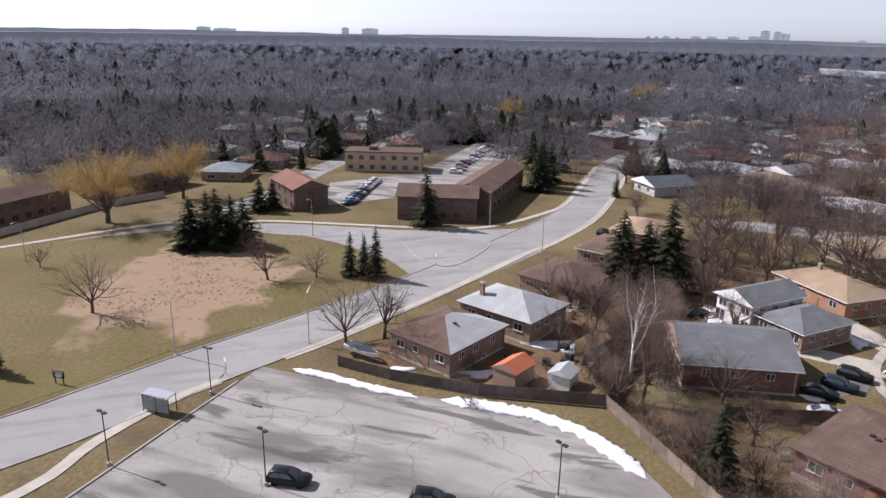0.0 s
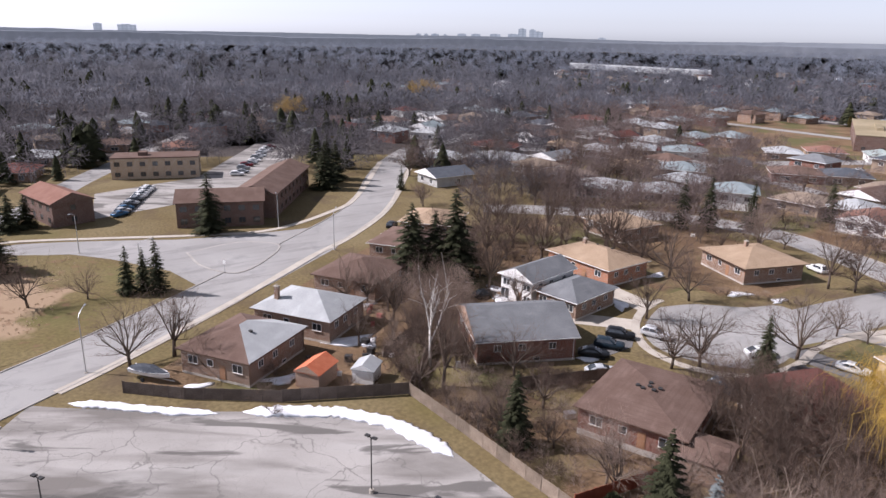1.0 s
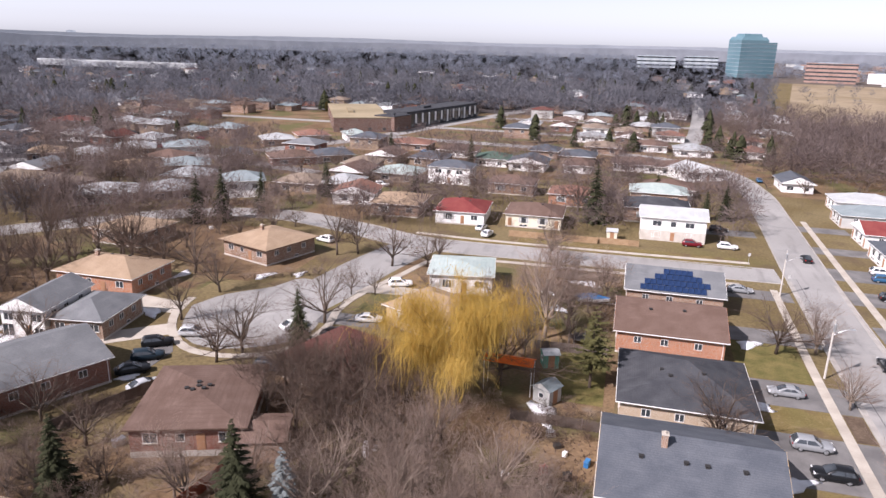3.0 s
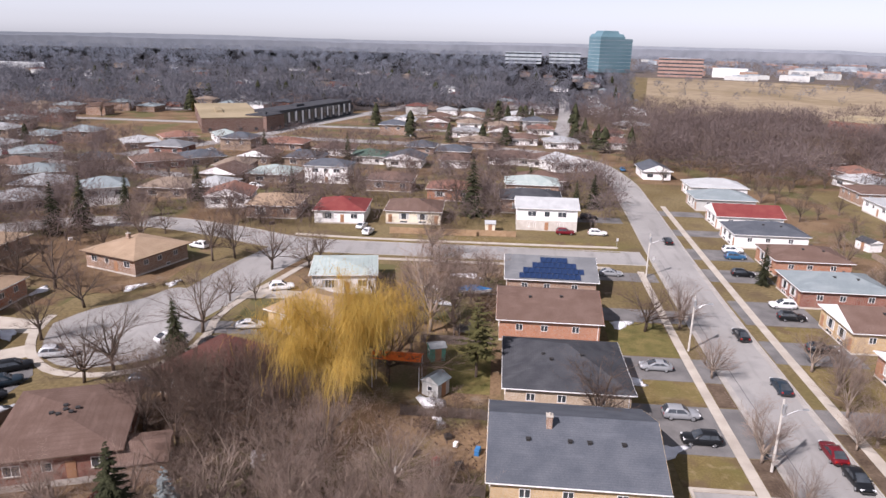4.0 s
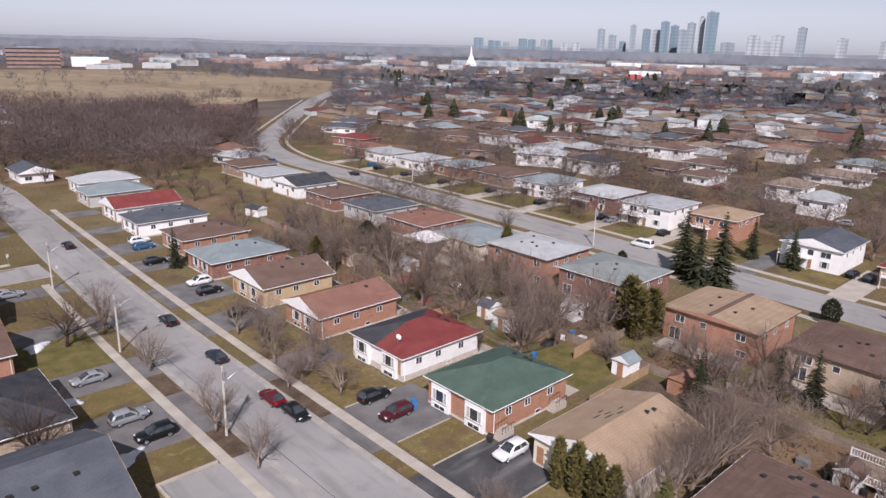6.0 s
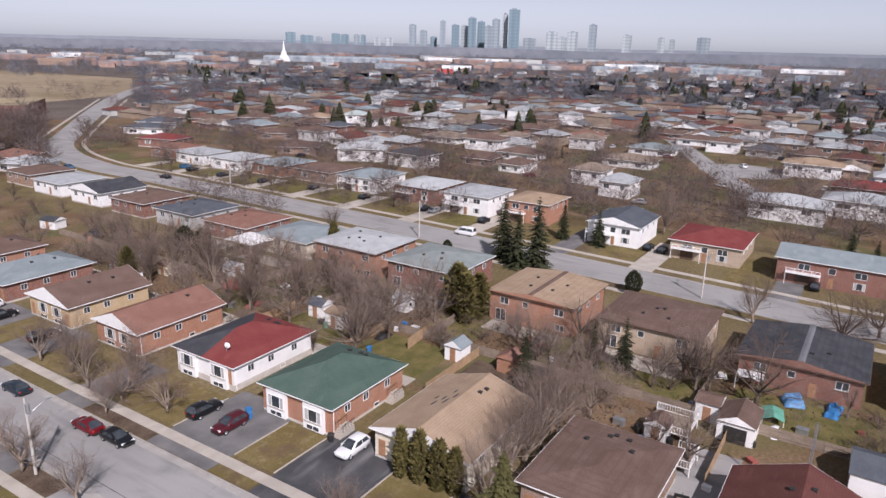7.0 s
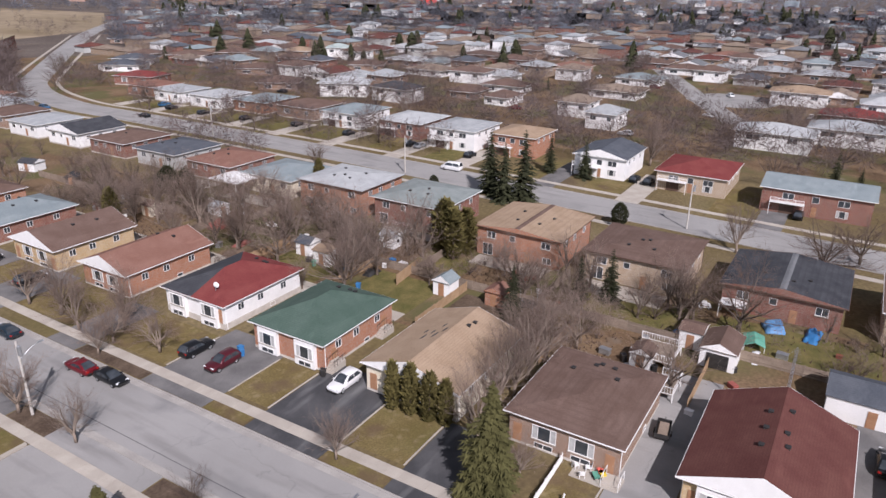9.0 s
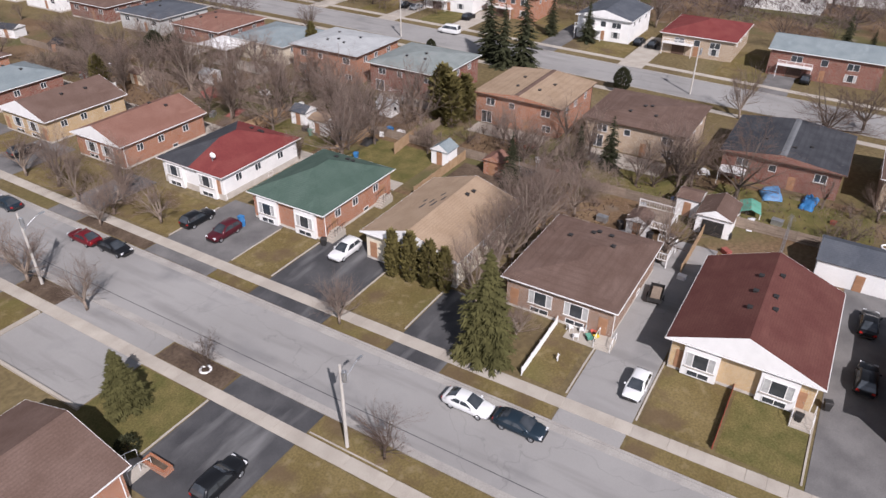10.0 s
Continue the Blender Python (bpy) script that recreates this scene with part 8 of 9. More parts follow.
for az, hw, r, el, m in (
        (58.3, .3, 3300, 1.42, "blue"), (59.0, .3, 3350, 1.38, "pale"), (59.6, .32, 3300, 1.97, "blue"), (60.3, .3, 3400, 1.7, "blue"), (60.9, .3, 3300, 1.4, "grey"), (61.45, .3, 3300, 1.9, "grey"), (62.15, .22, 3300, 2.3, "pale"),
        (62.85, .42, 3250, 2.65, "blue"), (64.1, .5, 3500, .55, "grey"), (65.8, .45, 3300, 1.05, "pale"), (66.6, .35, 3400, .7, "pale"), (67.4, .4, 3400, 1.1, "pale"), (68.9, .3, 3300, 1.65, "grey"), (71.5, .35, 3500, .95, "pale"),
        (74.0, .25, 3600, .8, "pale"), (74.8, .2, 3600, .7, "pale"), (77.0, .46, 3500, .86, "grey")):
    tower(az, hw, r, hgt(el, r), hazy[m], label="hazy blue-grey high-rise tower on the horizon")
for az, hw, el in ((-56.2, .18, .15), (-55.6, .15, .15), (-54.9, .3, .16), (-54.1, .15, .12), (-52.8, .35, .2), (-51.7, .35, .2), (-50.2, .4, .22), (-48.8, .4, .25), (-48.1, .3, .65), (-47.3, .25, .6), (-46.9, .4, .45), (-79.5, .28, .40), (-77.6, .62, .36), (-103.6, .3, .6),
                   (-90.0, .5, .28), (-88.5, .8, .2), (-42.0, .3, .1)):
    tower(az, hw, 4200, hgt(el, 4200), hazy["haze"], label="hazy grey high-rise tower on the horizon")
a = radians(8.0)
root = thing("office_tower", "blue-green glass office tower with chamfered top among trees", "building", pose(math.sin(a) * 1300, math.cos(a) * 1300, 0, 0, 0, 22), "distant buildings")
for x0, x1, y0, y1, z1, k in ((-31, 16, -20, 20, 64, 3), (16, 31, -20, 20, 56, 0), (-24, 8, -14, 14, 69, 2)):
    g = Geo()
    g.box(x0, x1, y0, y1, -1, z1 - 5)
    g.box(x0, x1, y0, y1, z1 - 5, z1, taper=k)
    part("wall", g, tower_glass, root)
for i in range(9):
    g = Geo()
    g.box(-31.3, 31.3, -20.3, 20.3, 5 + 6 * i, 5.7 + 6 * i)
    part("floor_edge", g, hazy["grey"], root)
tower(1.4, 1.4, 1700, hgt(-.66, 1700), hazy["pale"], name="office_block", label="long white office block with window bands", depth=.3, bands=3)
tower(4.6, 1.2, 1800, hgt(-.62, 1800), hazy["pale"], name="office_block", label="long white office block with window bands", depth=.3, bands=3)
tower(13.3, 1.6, 1200, hgt(-.82, 1200), far_brick, name="office_block", label="orange brick office block with window bands", depth=.4, bands=5)
tower(16.8, 1.2, 1250, 14, white_wall, name="warehouse", label="white low warehouse beside a dry field", depth=.5)
tower(48.6, 5.0, 1650, 10.5, hazy["pale"], name="shopping_centre", label="long white shopping centre with flat roof", depth=.35)
tower(78.8, 2.4, 1500, 11, hazy["pale"], name="shopping_centre", label="pale grey shopping centre with flat roof", depth=.4)
for az, hw, r, h, m, w in ((34, 2.5, 1250, 7, far_brick, "long orange brick shops"), (39, 2.6, 1150, 7, far_brick, "long orange brick shops"), (27, 2, 1500, 9, far_brick, "long red brick shops"), (22, 2, 1450, 9, brown_brick, "long brown shops"), (58.5, 1.2, 1250, 9, white_wall, "white store with flat roof"), (65, 3.5, 1500, 8, far_brick, "long orange brick shops"), (72, 2, 1700, 9, white_wall, "white low warehouse"), (54, 1.5, 1450, 9, far_brick, "long red brick shops"), (84.5, 2, 1800, 9, white_wall, "white low warehouse"), (60, 4, 1900, 9, white_wall, "long pale warehouse"), (30.5, 1.5, 1700, 8, white_wall, "white low warehouse")):
    tower(az, hw, r, h, m, name="shops", label=w + " in the distance", depth=.3)
rq = random.Random(8)
for i in range(120):
    w, m = rq.choice((("dull orange brick", far_brick), ("white", hazy["pale"]), ("brown brick", brown_brick), ("pale grey", teal_wall), ("red brick", far_brick)))
    tower(rq.uniform(10, 86), rq.uniform(.3, 1.3), rq.uniform(1120, 2300), rq.uniform(5, 11), m, name="shops", label=f"low flat-roofed {w} commercial building in the distance", depth=.5, turn=rq.uniform(-20, 20))
tower(57.6, .62, 1060, 9, red_store, name="shops", label="white store with a bright red roof in the distance", depth=.5)
a = radians(45.0)
root = thing("spire", "slender white spire of a temple in the distance", "spire", pose(math.sin(a) * 1600, math.cos(a) * 1600, 0))
g = Geo()
g.box(-9, 9, -9, 9, 0, 12, taper=3)
g.box(-5, 5, -5, 5, 12, 22, taper=2)
part("base", g, white_wall, root)
g = Geo()
g.tube((0, 0, 22), (0, 0, 43), 3.2, .4, 8)
part("spire_top", g, white_wall, root)
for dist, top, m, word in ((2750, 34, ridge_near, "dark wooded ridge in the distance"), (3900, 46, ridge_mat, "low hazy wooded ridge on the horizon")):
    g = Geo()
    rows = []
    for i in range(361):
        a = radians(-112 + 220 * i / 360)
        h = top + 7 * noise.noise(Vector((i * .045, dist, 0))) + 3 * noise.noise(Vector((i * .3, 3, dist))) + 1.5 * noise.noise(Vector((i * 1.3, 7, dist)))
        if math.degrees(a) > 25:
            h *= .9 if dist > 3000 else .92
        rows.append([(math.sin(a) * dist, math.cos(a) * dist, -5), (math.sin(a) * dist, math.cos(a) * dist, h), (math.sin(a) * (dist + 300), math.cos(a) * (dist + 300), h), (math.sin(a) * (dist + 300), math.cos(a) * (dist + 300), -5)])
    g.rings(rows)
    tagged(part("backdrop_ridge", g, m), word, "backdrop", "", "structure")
for b0, b1, r0, r1, m, w in ((-112, -36, 275, 2700, litter, "dark leaf litter under the leafless woods"), (-36, 9.5, 470, 2700, litter, "dark leaf litter under the leafless woods"), (39, 112, 420, 2700, brown_floor, "brown leafy ground between far houses"), (9.5, 39, 440, 519, brown_floor, "brown leafy ground between far houses"), (9.5, 39, 1121, 2700, brown_floor, "brown leafy ground between far shops"), (25.6, 39, 520, 1120, brown_floor, "brown leafy ground between far houses")):
    a0, a1 = radians(b0), radians(b1)
    floor = [(math.sin(a) * r, math.cos(a) * r) for r, aa in ((r0, range(0, 21)), (r1, range(20, -1, -1))) for a in [a0 + q / 20 * (a1 - a0) for q in aa]]
    structure("woodland_floor", slab(floor, -.05, .006), m, w, "woodland floor")
a0, a1 = radians(11), radians(34)
field = [(math.sin(a) * r, math.cos(a) * r) for r, q in ((520, 0), (520, .3), (525, .6), (570, .8), (630, 1), (860, 1), (960, .8), (1080, .6), (1120, .3), (1120, 0)) for a in [a0 + q * (a1 - a0)]]
structure("dry_field", slab(field, -.05, .009), far_straw, "wide field of pale dry grass", "field")
# a long pale roof far off
a0, a1 = radians(-44.3), radians(-33.8)
g = Geo()
slab([(math.sin(a0) * 1120, math.cos(a0) * 1120), (math.sin(a1) * 985, math.cos(a1) * 985), (math.sin(a1) * 1020, math.cos(a1) * 1020), (math.sin(a0) * 1160, math.cos(a0) * 1160)], 2, 9, g)
tagged(part("long_white_roof", g, roof_pale), "long pale flat roof beyond the woods", "roof")

# footpaths of single slabs along the near street
sidewalk([(44.9, -30), (44.6, 30), (44.9, 95), (46.2, 150), (48, 205)], 1.45, 150, "pale concrete footpath of slabs along the near street")
sidewalk([(29.2, -10), (29.2, 60), (29.2, 100), (30.0, 141)], 1.35, 100, "pale concrete footpath of slabs along the near street")

# ---------------------------------------------------------------- garden and street clutter
def deck(x, y, rot, w, d, z, label, rail=trim):
    root = thing("deck", label, "deck", pose(x, y, 0, 0, 0, rot))
    n = int(w / .15)
    for i in range(n):
        if ("plank", d) not in CACHE:
            g = Geo()
            g.box(-.068, .068, -d / 2, d / 2, -.04, 0)
            CACHE["plank", d] = g.mesh("plank", fence_wood)
        part("plank", CACHE["plank", d], None, root, m=pose(-w / 2 + (i + .5) * w / n, 0, z))
    for sx in (-1, 1):
        for sy in (-1, 1):
            g = Geo()
            g.box(sx * w / 2 - .06, sx * w / 2 + .06, sy * d / 2 - .06, sy * d / 2 + .06, -.05, z + 1.05)
            part("post", g, rail, root)
    if ("baluster",) not in CACHE:
        g = Geo()
        g.box(-.022, .022, -.022, .022, 0, .85)
        CACHE[("baluster",)] = g.mesh("baluster", trim)
    for (ax, ay), (bx, by) in (((-w / 2, -d / 2), (w / 2, -d / 2)), ((-w / 2, -d / 2), (-w / 2, d / 2)), ((w / 2, -d / 2), (w / 2, d / 2))):
        for zz in (.12, .98):
            g = Geo()
            if ax == bx:
                g.box(ax - .04, ax + .04, ay, by, z + zz - .03, z + zz + .03)
            else:
                g.box(ax, bx, ay - .04, ay + .04, z + zz - .03, z + zz + .03)
            part("rail", g, rail, root)
        L = math.hypot(bx - ax, by - ay)
        for i in range(1, int(L / .3)):
            f = i / int(L / .3)
            part("baluster", CACHE[("baluster",)], None, root, m=pose(ax + (bx - ax) * f, ay + (by - ay) * f, z + .12))


def canopy(x, y, rot, w, d, h, mats, label, rise=.5, post=trim):
    root = thing("canopy", label, "garden canopy", pose(x, y, 0, 0, 0, rot))
    for sx in (-1, 1):
        for sy in (-1, 1):
            g = Geo()
            g.tube((sx * w / 2 * .94, sy * d / 2 * .94, -.05), (sx * w / 2 * .94, sy * d / 2 * .94, h), .05, .05, 6)
            part("post", g, post, root)
    g = Geo()
    n = 9
    rows = []
    rq = random.Random(int(x * 3 + y))
    for i in range(n):
        f = i / (n - 1) * 2 - 1
        rows.append([(f * w / 2, -d / 2, h + rq.uniform(-.06, .03)), (f * w / 2, 0, h + rise + rq.uniform(-.06, .05)), (f * w / 2, d / 2, h + rq.uniform(-.06, .03)),
                     (f * w / 2, d / 2, h - .12), (f * w / 2, 0, h + rise - .08), (f * w / 2, -d / 2, h - .12)])
    g.rings(rows)
    part("cover", g, mats, root)


def boat(x, y, rot, mats, cover, label):
    root = thing("boat", label, "boat", pose(x, y, .5, 0, 0, rot))
    g = Geo()
    rows = []
    for f, b, z0 in ((-1, .85, .1), (-.4, 1.0, .05), (.2, .95, .08), (.7, .55, .25), (1, .05, .55)):
        X = f * 3.1
        rows.append([(X, 0, z0), (X, b * .8, .4), (X, b, 1.0), (X, -b, 1.0), (X, -b * .8, .4)])
    g.rings(rows)
    part("hull", g, mats, root)
    g = Geo()
    rows = []
    for f, b, z0 in ((-1.02, .9, 1.1), (-.5, 1.04, 1.55), (.1, 1.0, 1.7), (.6, .65, 1.3), (1.02, .08, 1.04)):
        X = f * 3.1
        rows.append([(X, b, .92), (X, b * .5, z0 - .1), (X, 0, z0), (X, -b * .5, z0 - .1), (X, -b, .92)])
    g.rings(rows)
    part("cover", g, cover, root)
    for s in (-1, 1):
        g = Geo()
        g.tube((-.6, s * .85, -.2), (-.6, s * 1.05, -.2), .3, .3, 12)
        part("tyre", g, tyre_mat, root)
    g = Geo()
    g.box(-2.6, 3.9, -.06, .06, -.08, .04)
    part("trailer_beam", g, metal, root)


def snow_patch(x, y, r, seed=0):
    rq = random.Random(int(x * 31 + y * 17 + seed))
    g = Geo()
    rows = []
    for k, (q, z) in enumerate(((1.0, 0), (.75, .12), (.4, .2), (.05, .22))):
        rows.append([])
        for i in range(14):
            a = 2 * math.pi * i / 14
            s = q * r * (1 + .35 * math.sin(3 * a + x) * q + (rq.uniform(-.2, .2) if k < 2 else 0))
            rows[-1].append((s * math.cos(a) * 1.6, s * math.sin(a) * .8, z))
    g.rings(rows)
    ob = part("snow_patch", g, snow_mat, smooth=True, m=pose(x, y, .02, 0, 0, rq.uniform(0, 180)))
    tagged(ob, "thin patch of old melting snow on brown ground", "snow", "snow remains")


def wheelie_bin(x, y, mats, word):
    root = thing("bin", f"{word} plastic wheelie bin beside a house", "bin", pose(x, y, .04, 0, 0, random.uniform(-30, 30)), "wheelie bins")
    g = Geo()
    g.hexa([(-.22, -.25, .08), (.22, -.25, .08), (.22, .2, .08), (-.22, .2, .08), (-.3, -.34, 1.0), (.3, -.34, 1.0), (.3, .34, 1.0), (-.3, .34, 1.0)])
    part("body", g, mats, root)
    g = Geo()
    g.box(-.32, .32, -.38, .38, 1.0, 1.08, taper=.04)
    part("lid", g, mats, root)


def dish(x, y, z, rot):
    root = thing("satellite_dish", "white satellite dish mounted on a roof", "satellite dish", pose(x, y, z, 0, 0, rot))
    g = Geo()
    rows = []
    for r, q in ((.42, 0), (.3, .05), (.15, .09), (.02, .1)):
        rows.append([(q, r * math.cos(2 * math.pi * i / 14), .55 + r * math.sin(2 * math.pi * i / 14)) for i in range(14)])
    g.rings(rows)
    part("reflector", g, trim, root)
    g = Geo()
    g.tube((.1, 0, .5), (.25, 0, -.2), .03, .03, 6)
    part("mast", g, metal, root)


def heap(x, y, rot, w, d, h, mats, label):
    """A crumpled tarpaulin over stored things."""
    rq = random.Random(int(x * 5 + y * 11))
    n = 9
    P = [[((i / (n - 1) - .5) * w + rq.uniform(-.12, .12), (j / (n - 1) - .5) * d + rq.uniform(-.12, .12), 0.0) for j in range(n)] for i in range(n)]
    g = Geo()
    Z = [[.03 if i in (0, n - 1) or j in (0, n - 1) else h * rq.uniform(.45, 1.0) * (1 - .5 * abs(i / (n - 1) - .5)) for j in range(n)] for i in range(n)]
    for i in range(n - 1):
        for j in range(n - 1):
            g.poly([(*P[a][b][:2], Z[a][b]) for a, b in ((i, j), (i + 1, j), (i + 1, j + 1), (i, j + 1))])
    g.poly([(*P[a][b][:2], .0) for a, b in ((0, 0), (0, n - 1), (n - 1, n - 1), (n - 1, 0))])
    tagged(part("tarpaulin", g, mats, m=pose(x, y, .03, 0, 0, rot), smooth=True), label, "tarpaulin")


boat(-91.4, 18.4, 35, trim, roof_slate, "white boat with a dark cover on a trailer")
boat(-3.6, 121.6, 5, trim, plastic_blue, "long boat under a dark blue cover in a back garden")
canopy(-12.6, 85.2, -3, 6.8, 2.6, 4.4, tarp_orange, "bright orange tarpaulin canopy in a back garden")
canopy(97.6, 10.8, 0, 2.6, 3.4, 2.0, trim, "white pergola cover on a patio", .2)
canopy(90.0, 6.6, 10, 3.4, 2.6, .9, plastic_green, "low green canvas cover over garden furniture", .5)
heap(96.4, 5.0, 20, 3.0, 2.6, 1.5, tarp_blue, "crumpled blue tarpaulin over stored things in a garden")
heap(96.8, .2, -5, 4.4, 1.8, .9, plastic_blue, "crumpled dark blue tarpaulin beside a brick house")
heap(84.4, 100.5, 35, 4.6, 3.2, 1.2, tarp_red, "faded red tarpaulin lying in a back garden")
heap(79.9, 89.4, 10, 4.0, 1.8, .4, tarp_red, "faded red tarpaulin lying in a back garden")
heap(82.0, 62.6, 0, 3.0, 1.6, .8, dark_metal, "dark tarpaulin over stored things beside a fence")
heap(90.0, 92.0, 60, 2.6, 1.6, .6, trim, "crumpled white sheet over garden furniture")
canopy(101.2, 113.4, 0, 7.6, 8.6, 3.4, trim, "bright white metal patio cover behind a bungalow", .25)
deck(79.8, 16.6, 0, 5.0, 5.0, 1.1, "raised wooden deck with white railing and stored things")
deck(73.0, 13.4, 0, 4.0, 2.2, .9, "small wooden deck with white panelled sides")
deck(97.6, 87.0, 0, 3.0, 6.0, 1.2, "wooden deck with red-brown railing behind a house", red_wood)
deck(98.5, 69.0, 0, 3.0, 5.0, 1.2, "weathered wooden deck behind a house", old_wood)
for x, y, m, w in ((52.4, 60.6, plastic_blue, "blue"), (52.9, 61.3, plastic_blue, "blue"), (54.2, 49.0, dark_metal, "black"), (56.0, -6.3, dark_metal, "black"), (80.6, 66.8, plastic_blue, "blue"), (81.2, 67.4, plastic_blue, "blue"), (76.0, 60.6, plastic_blue, "blue"),
                   (86.8, 15.8, plastic_blue, "blue"), (79.2, 72.2, plastic_green, "green")):
    wheelie_bin(x, y, m, w)
dish(57.6, 70.2, 4.9, 200)
dish(74.2, 4.6, 1.8, 180)
for x, y, r in ((-87.9, 46.5, 2.2), (-85.2, 48.8, 1.3), (-81.8, 33.0, 1.6), (-88.7, 77.4, 2.0), (-75.2, 93.8, 1.8), (-7.3, 80.3, 2.0), (21.2, 73.2, 1.5), (4.2, 78.9, 1.2), (-93.1, 80.8, 1.8), (-63.0, 72.5, 1.0), (16.2, 78.4, 1.4), (-60.5, 120, 1.2),
                (-66.5, 117, 1.5), (19.5, 90.5, 1.5), (-5.6, 133, 2.0), (-9, 117.5, 1.6), (-86, 22.6, 1.3), (-12, 125, 1.2), (-82, 112.6, 1.5), (86.8, 6.2, 1.2), (-25.5, 66, 1.0), (21.5, 111.5, 1.6), (-99.5, 55, 1.5), (-71, 75.6, 1.2)):
    snow_patch(x, y, r)

# bus shelter, signs
root = thing("bus_shelter", "glass bus shelter with dark frame on the footpath", "bus shelter", pose(-83.4, -8.6, .08, 0, 0, 54))
for sx in (-1.9, 0, 1.9):
    for sy in (-.7, .7):
        g = Geo()
        g.box(sx - .04, sx + .04, sy - .04, sy + .04, 0, 2.4)
        part("post", g, dark_metal, root)
g = Geo()
g.box(-2.0, 2.0, -.85, .85, 2.4, 2.5, taper=.05)
part("roof", g, metal, root)
pane_mat = mat("shelter_glass", (0.20, 0.22, 0.23), (0.26, 0.28, 0.29), 1, 0.05, fine=.03)
for x0, x1 in ((-1.85, -.05), (.05, 1.85)):
    g = Geo()
    g.box(x0, x1, -.71, -.69, .3, 2.2)
    part("pane", g, pane_mat, root, "pale glass panel")
g = Geo()
g.box(-1.93, -1.91, -.6, .6, .3, 2.2)
part("advert_panel", g, dark_metal, root, "dark advertisement panel")
g = Geo()
g.box(-1.2, .6, -.55, -.2, .42, .5)
part("bench", g, old_wood, root)
root = thing("sign_board", "low dark sign board with white lettering in the grass", "sign", pose(-94.6, -21.6, 0, 0, 0, 60))
for sx in (-.6, .6):
    g = Geo()
    g.box(sx - .06, sx + .06, -.06, .06, -.1, 1.6)
    part("post", g, dark_metal, root)
g = Geo()
g.box(-.85, .85, -.05, .05, .9, 1.9)
part("board", g, dark_metal, root)
for i, (z, w) in enumerate(((1.68, .7), (1.42, .5), (1.2, .6), (1.02, .4))):
    g = Geo()
    g.box(-w, w, .05, .06, z, z + .12)
    g.box(-w, w, -.06, -.05, z, z + .12)
    part("lettering_bar", g, trim, root)
for x, y in ((-129.0, 41.5), (-91.3, -.6), (33.0, 143.8), (27.6, 157.6)):
    root = thing("road_sign", "small road sign on a metal post", "road sign", pose(x, y, 0, 0, 0, 30))
    g = Geo()
    g.tube((0, 0, -.1), (0, 0, 2.6), .035, .035, 6)
    part("post", g, metal, root)
    g = Geo()
    g.box(-.3, .3, -.05, -.035, 1.9, 2.6)
    part("plate", g, trim, root)

# trampoline, play things, patios
for x, y, z in ((84.0, 36.4, .8), (-4.5, 104, .9)):
    root = thing("trampoline", "round black trampoline in a back garden", "trampoline", pose(x, y, 0))
    g = Geo()
    rows = [[(1.6 * q * math.cos(2 * math.pi * i / 20), 1.6 * q * math.sin(2 * math.pi * i / 20), z + e) for i in range(20)] for q, e in ((1.0, 0), (1.06, .05), (.95, .08), (.05, .04))]
    g.rings(rows)
    part("mat", g, dark_metal, root)
    for i in range(6):
        a = math.pi * i / 3
        g = Geo()
        g.tube((1.55 * math.cos(a), 1.55 * math.sin(a), -.05), (1.55 * math.cos(a), 1.55 * math.sin(a), z + 1.6), .03, .03, 6)
        part("leg", g, metal, root)
for x0, x1, y0, y1 in ((94, 99, 20, 33), (94.5, 98.8, 39, 52), (53.2, 55.2, 12.8, 17.6), (99, 102, 62, 74), (70.4, 73, 50, 54), (71, 76, -3, 8), (70.6, 74, 66, 80), (70.2, 73.5, 104, 116), (96, 100.6, 84, 92), (97.4, 102, 100, 114), (70.4, 74.4, 86, 97), (98, 104, 121, 131), (71, 75, 124, 136), (90, 95, 70, 73.5)):
    structure("patio", slab(rect(x0, x1, y0, y1), -.05, .06), concrete, "pale concrete patio behind a house", "patio")
structure("garden_wall", slab([(21.5, 65.7), (28.3, 65.7), (28.3, 66.05), (21.5, 66.05)], -.05, .3), concrete, "low pale concrete kerb wall beside a driveway", "wall")
structure("garden_wall", slab([(21.5, 50), (21.8, 50), (21.8, 65.7), (21.5, 65.7)], -.05, .3), concrete, "low pale concrete kerb wall beside a driveway", "wall")

# trees of the farther gardens, joined
def tri_of(me):
    me.calc_loop_triangles()
    v = np.zeros(len(me.vertices) * 3, np.float32)
    me.vertices.foreach_get("co", v)
    t = np.zeros(len(me.loop_triangles) * 3, np.int32)
    me.loop_triangles.foreach_get("vertices", t)
    return v.reshape(-1, 3)[t.reshape(-1, 3)]


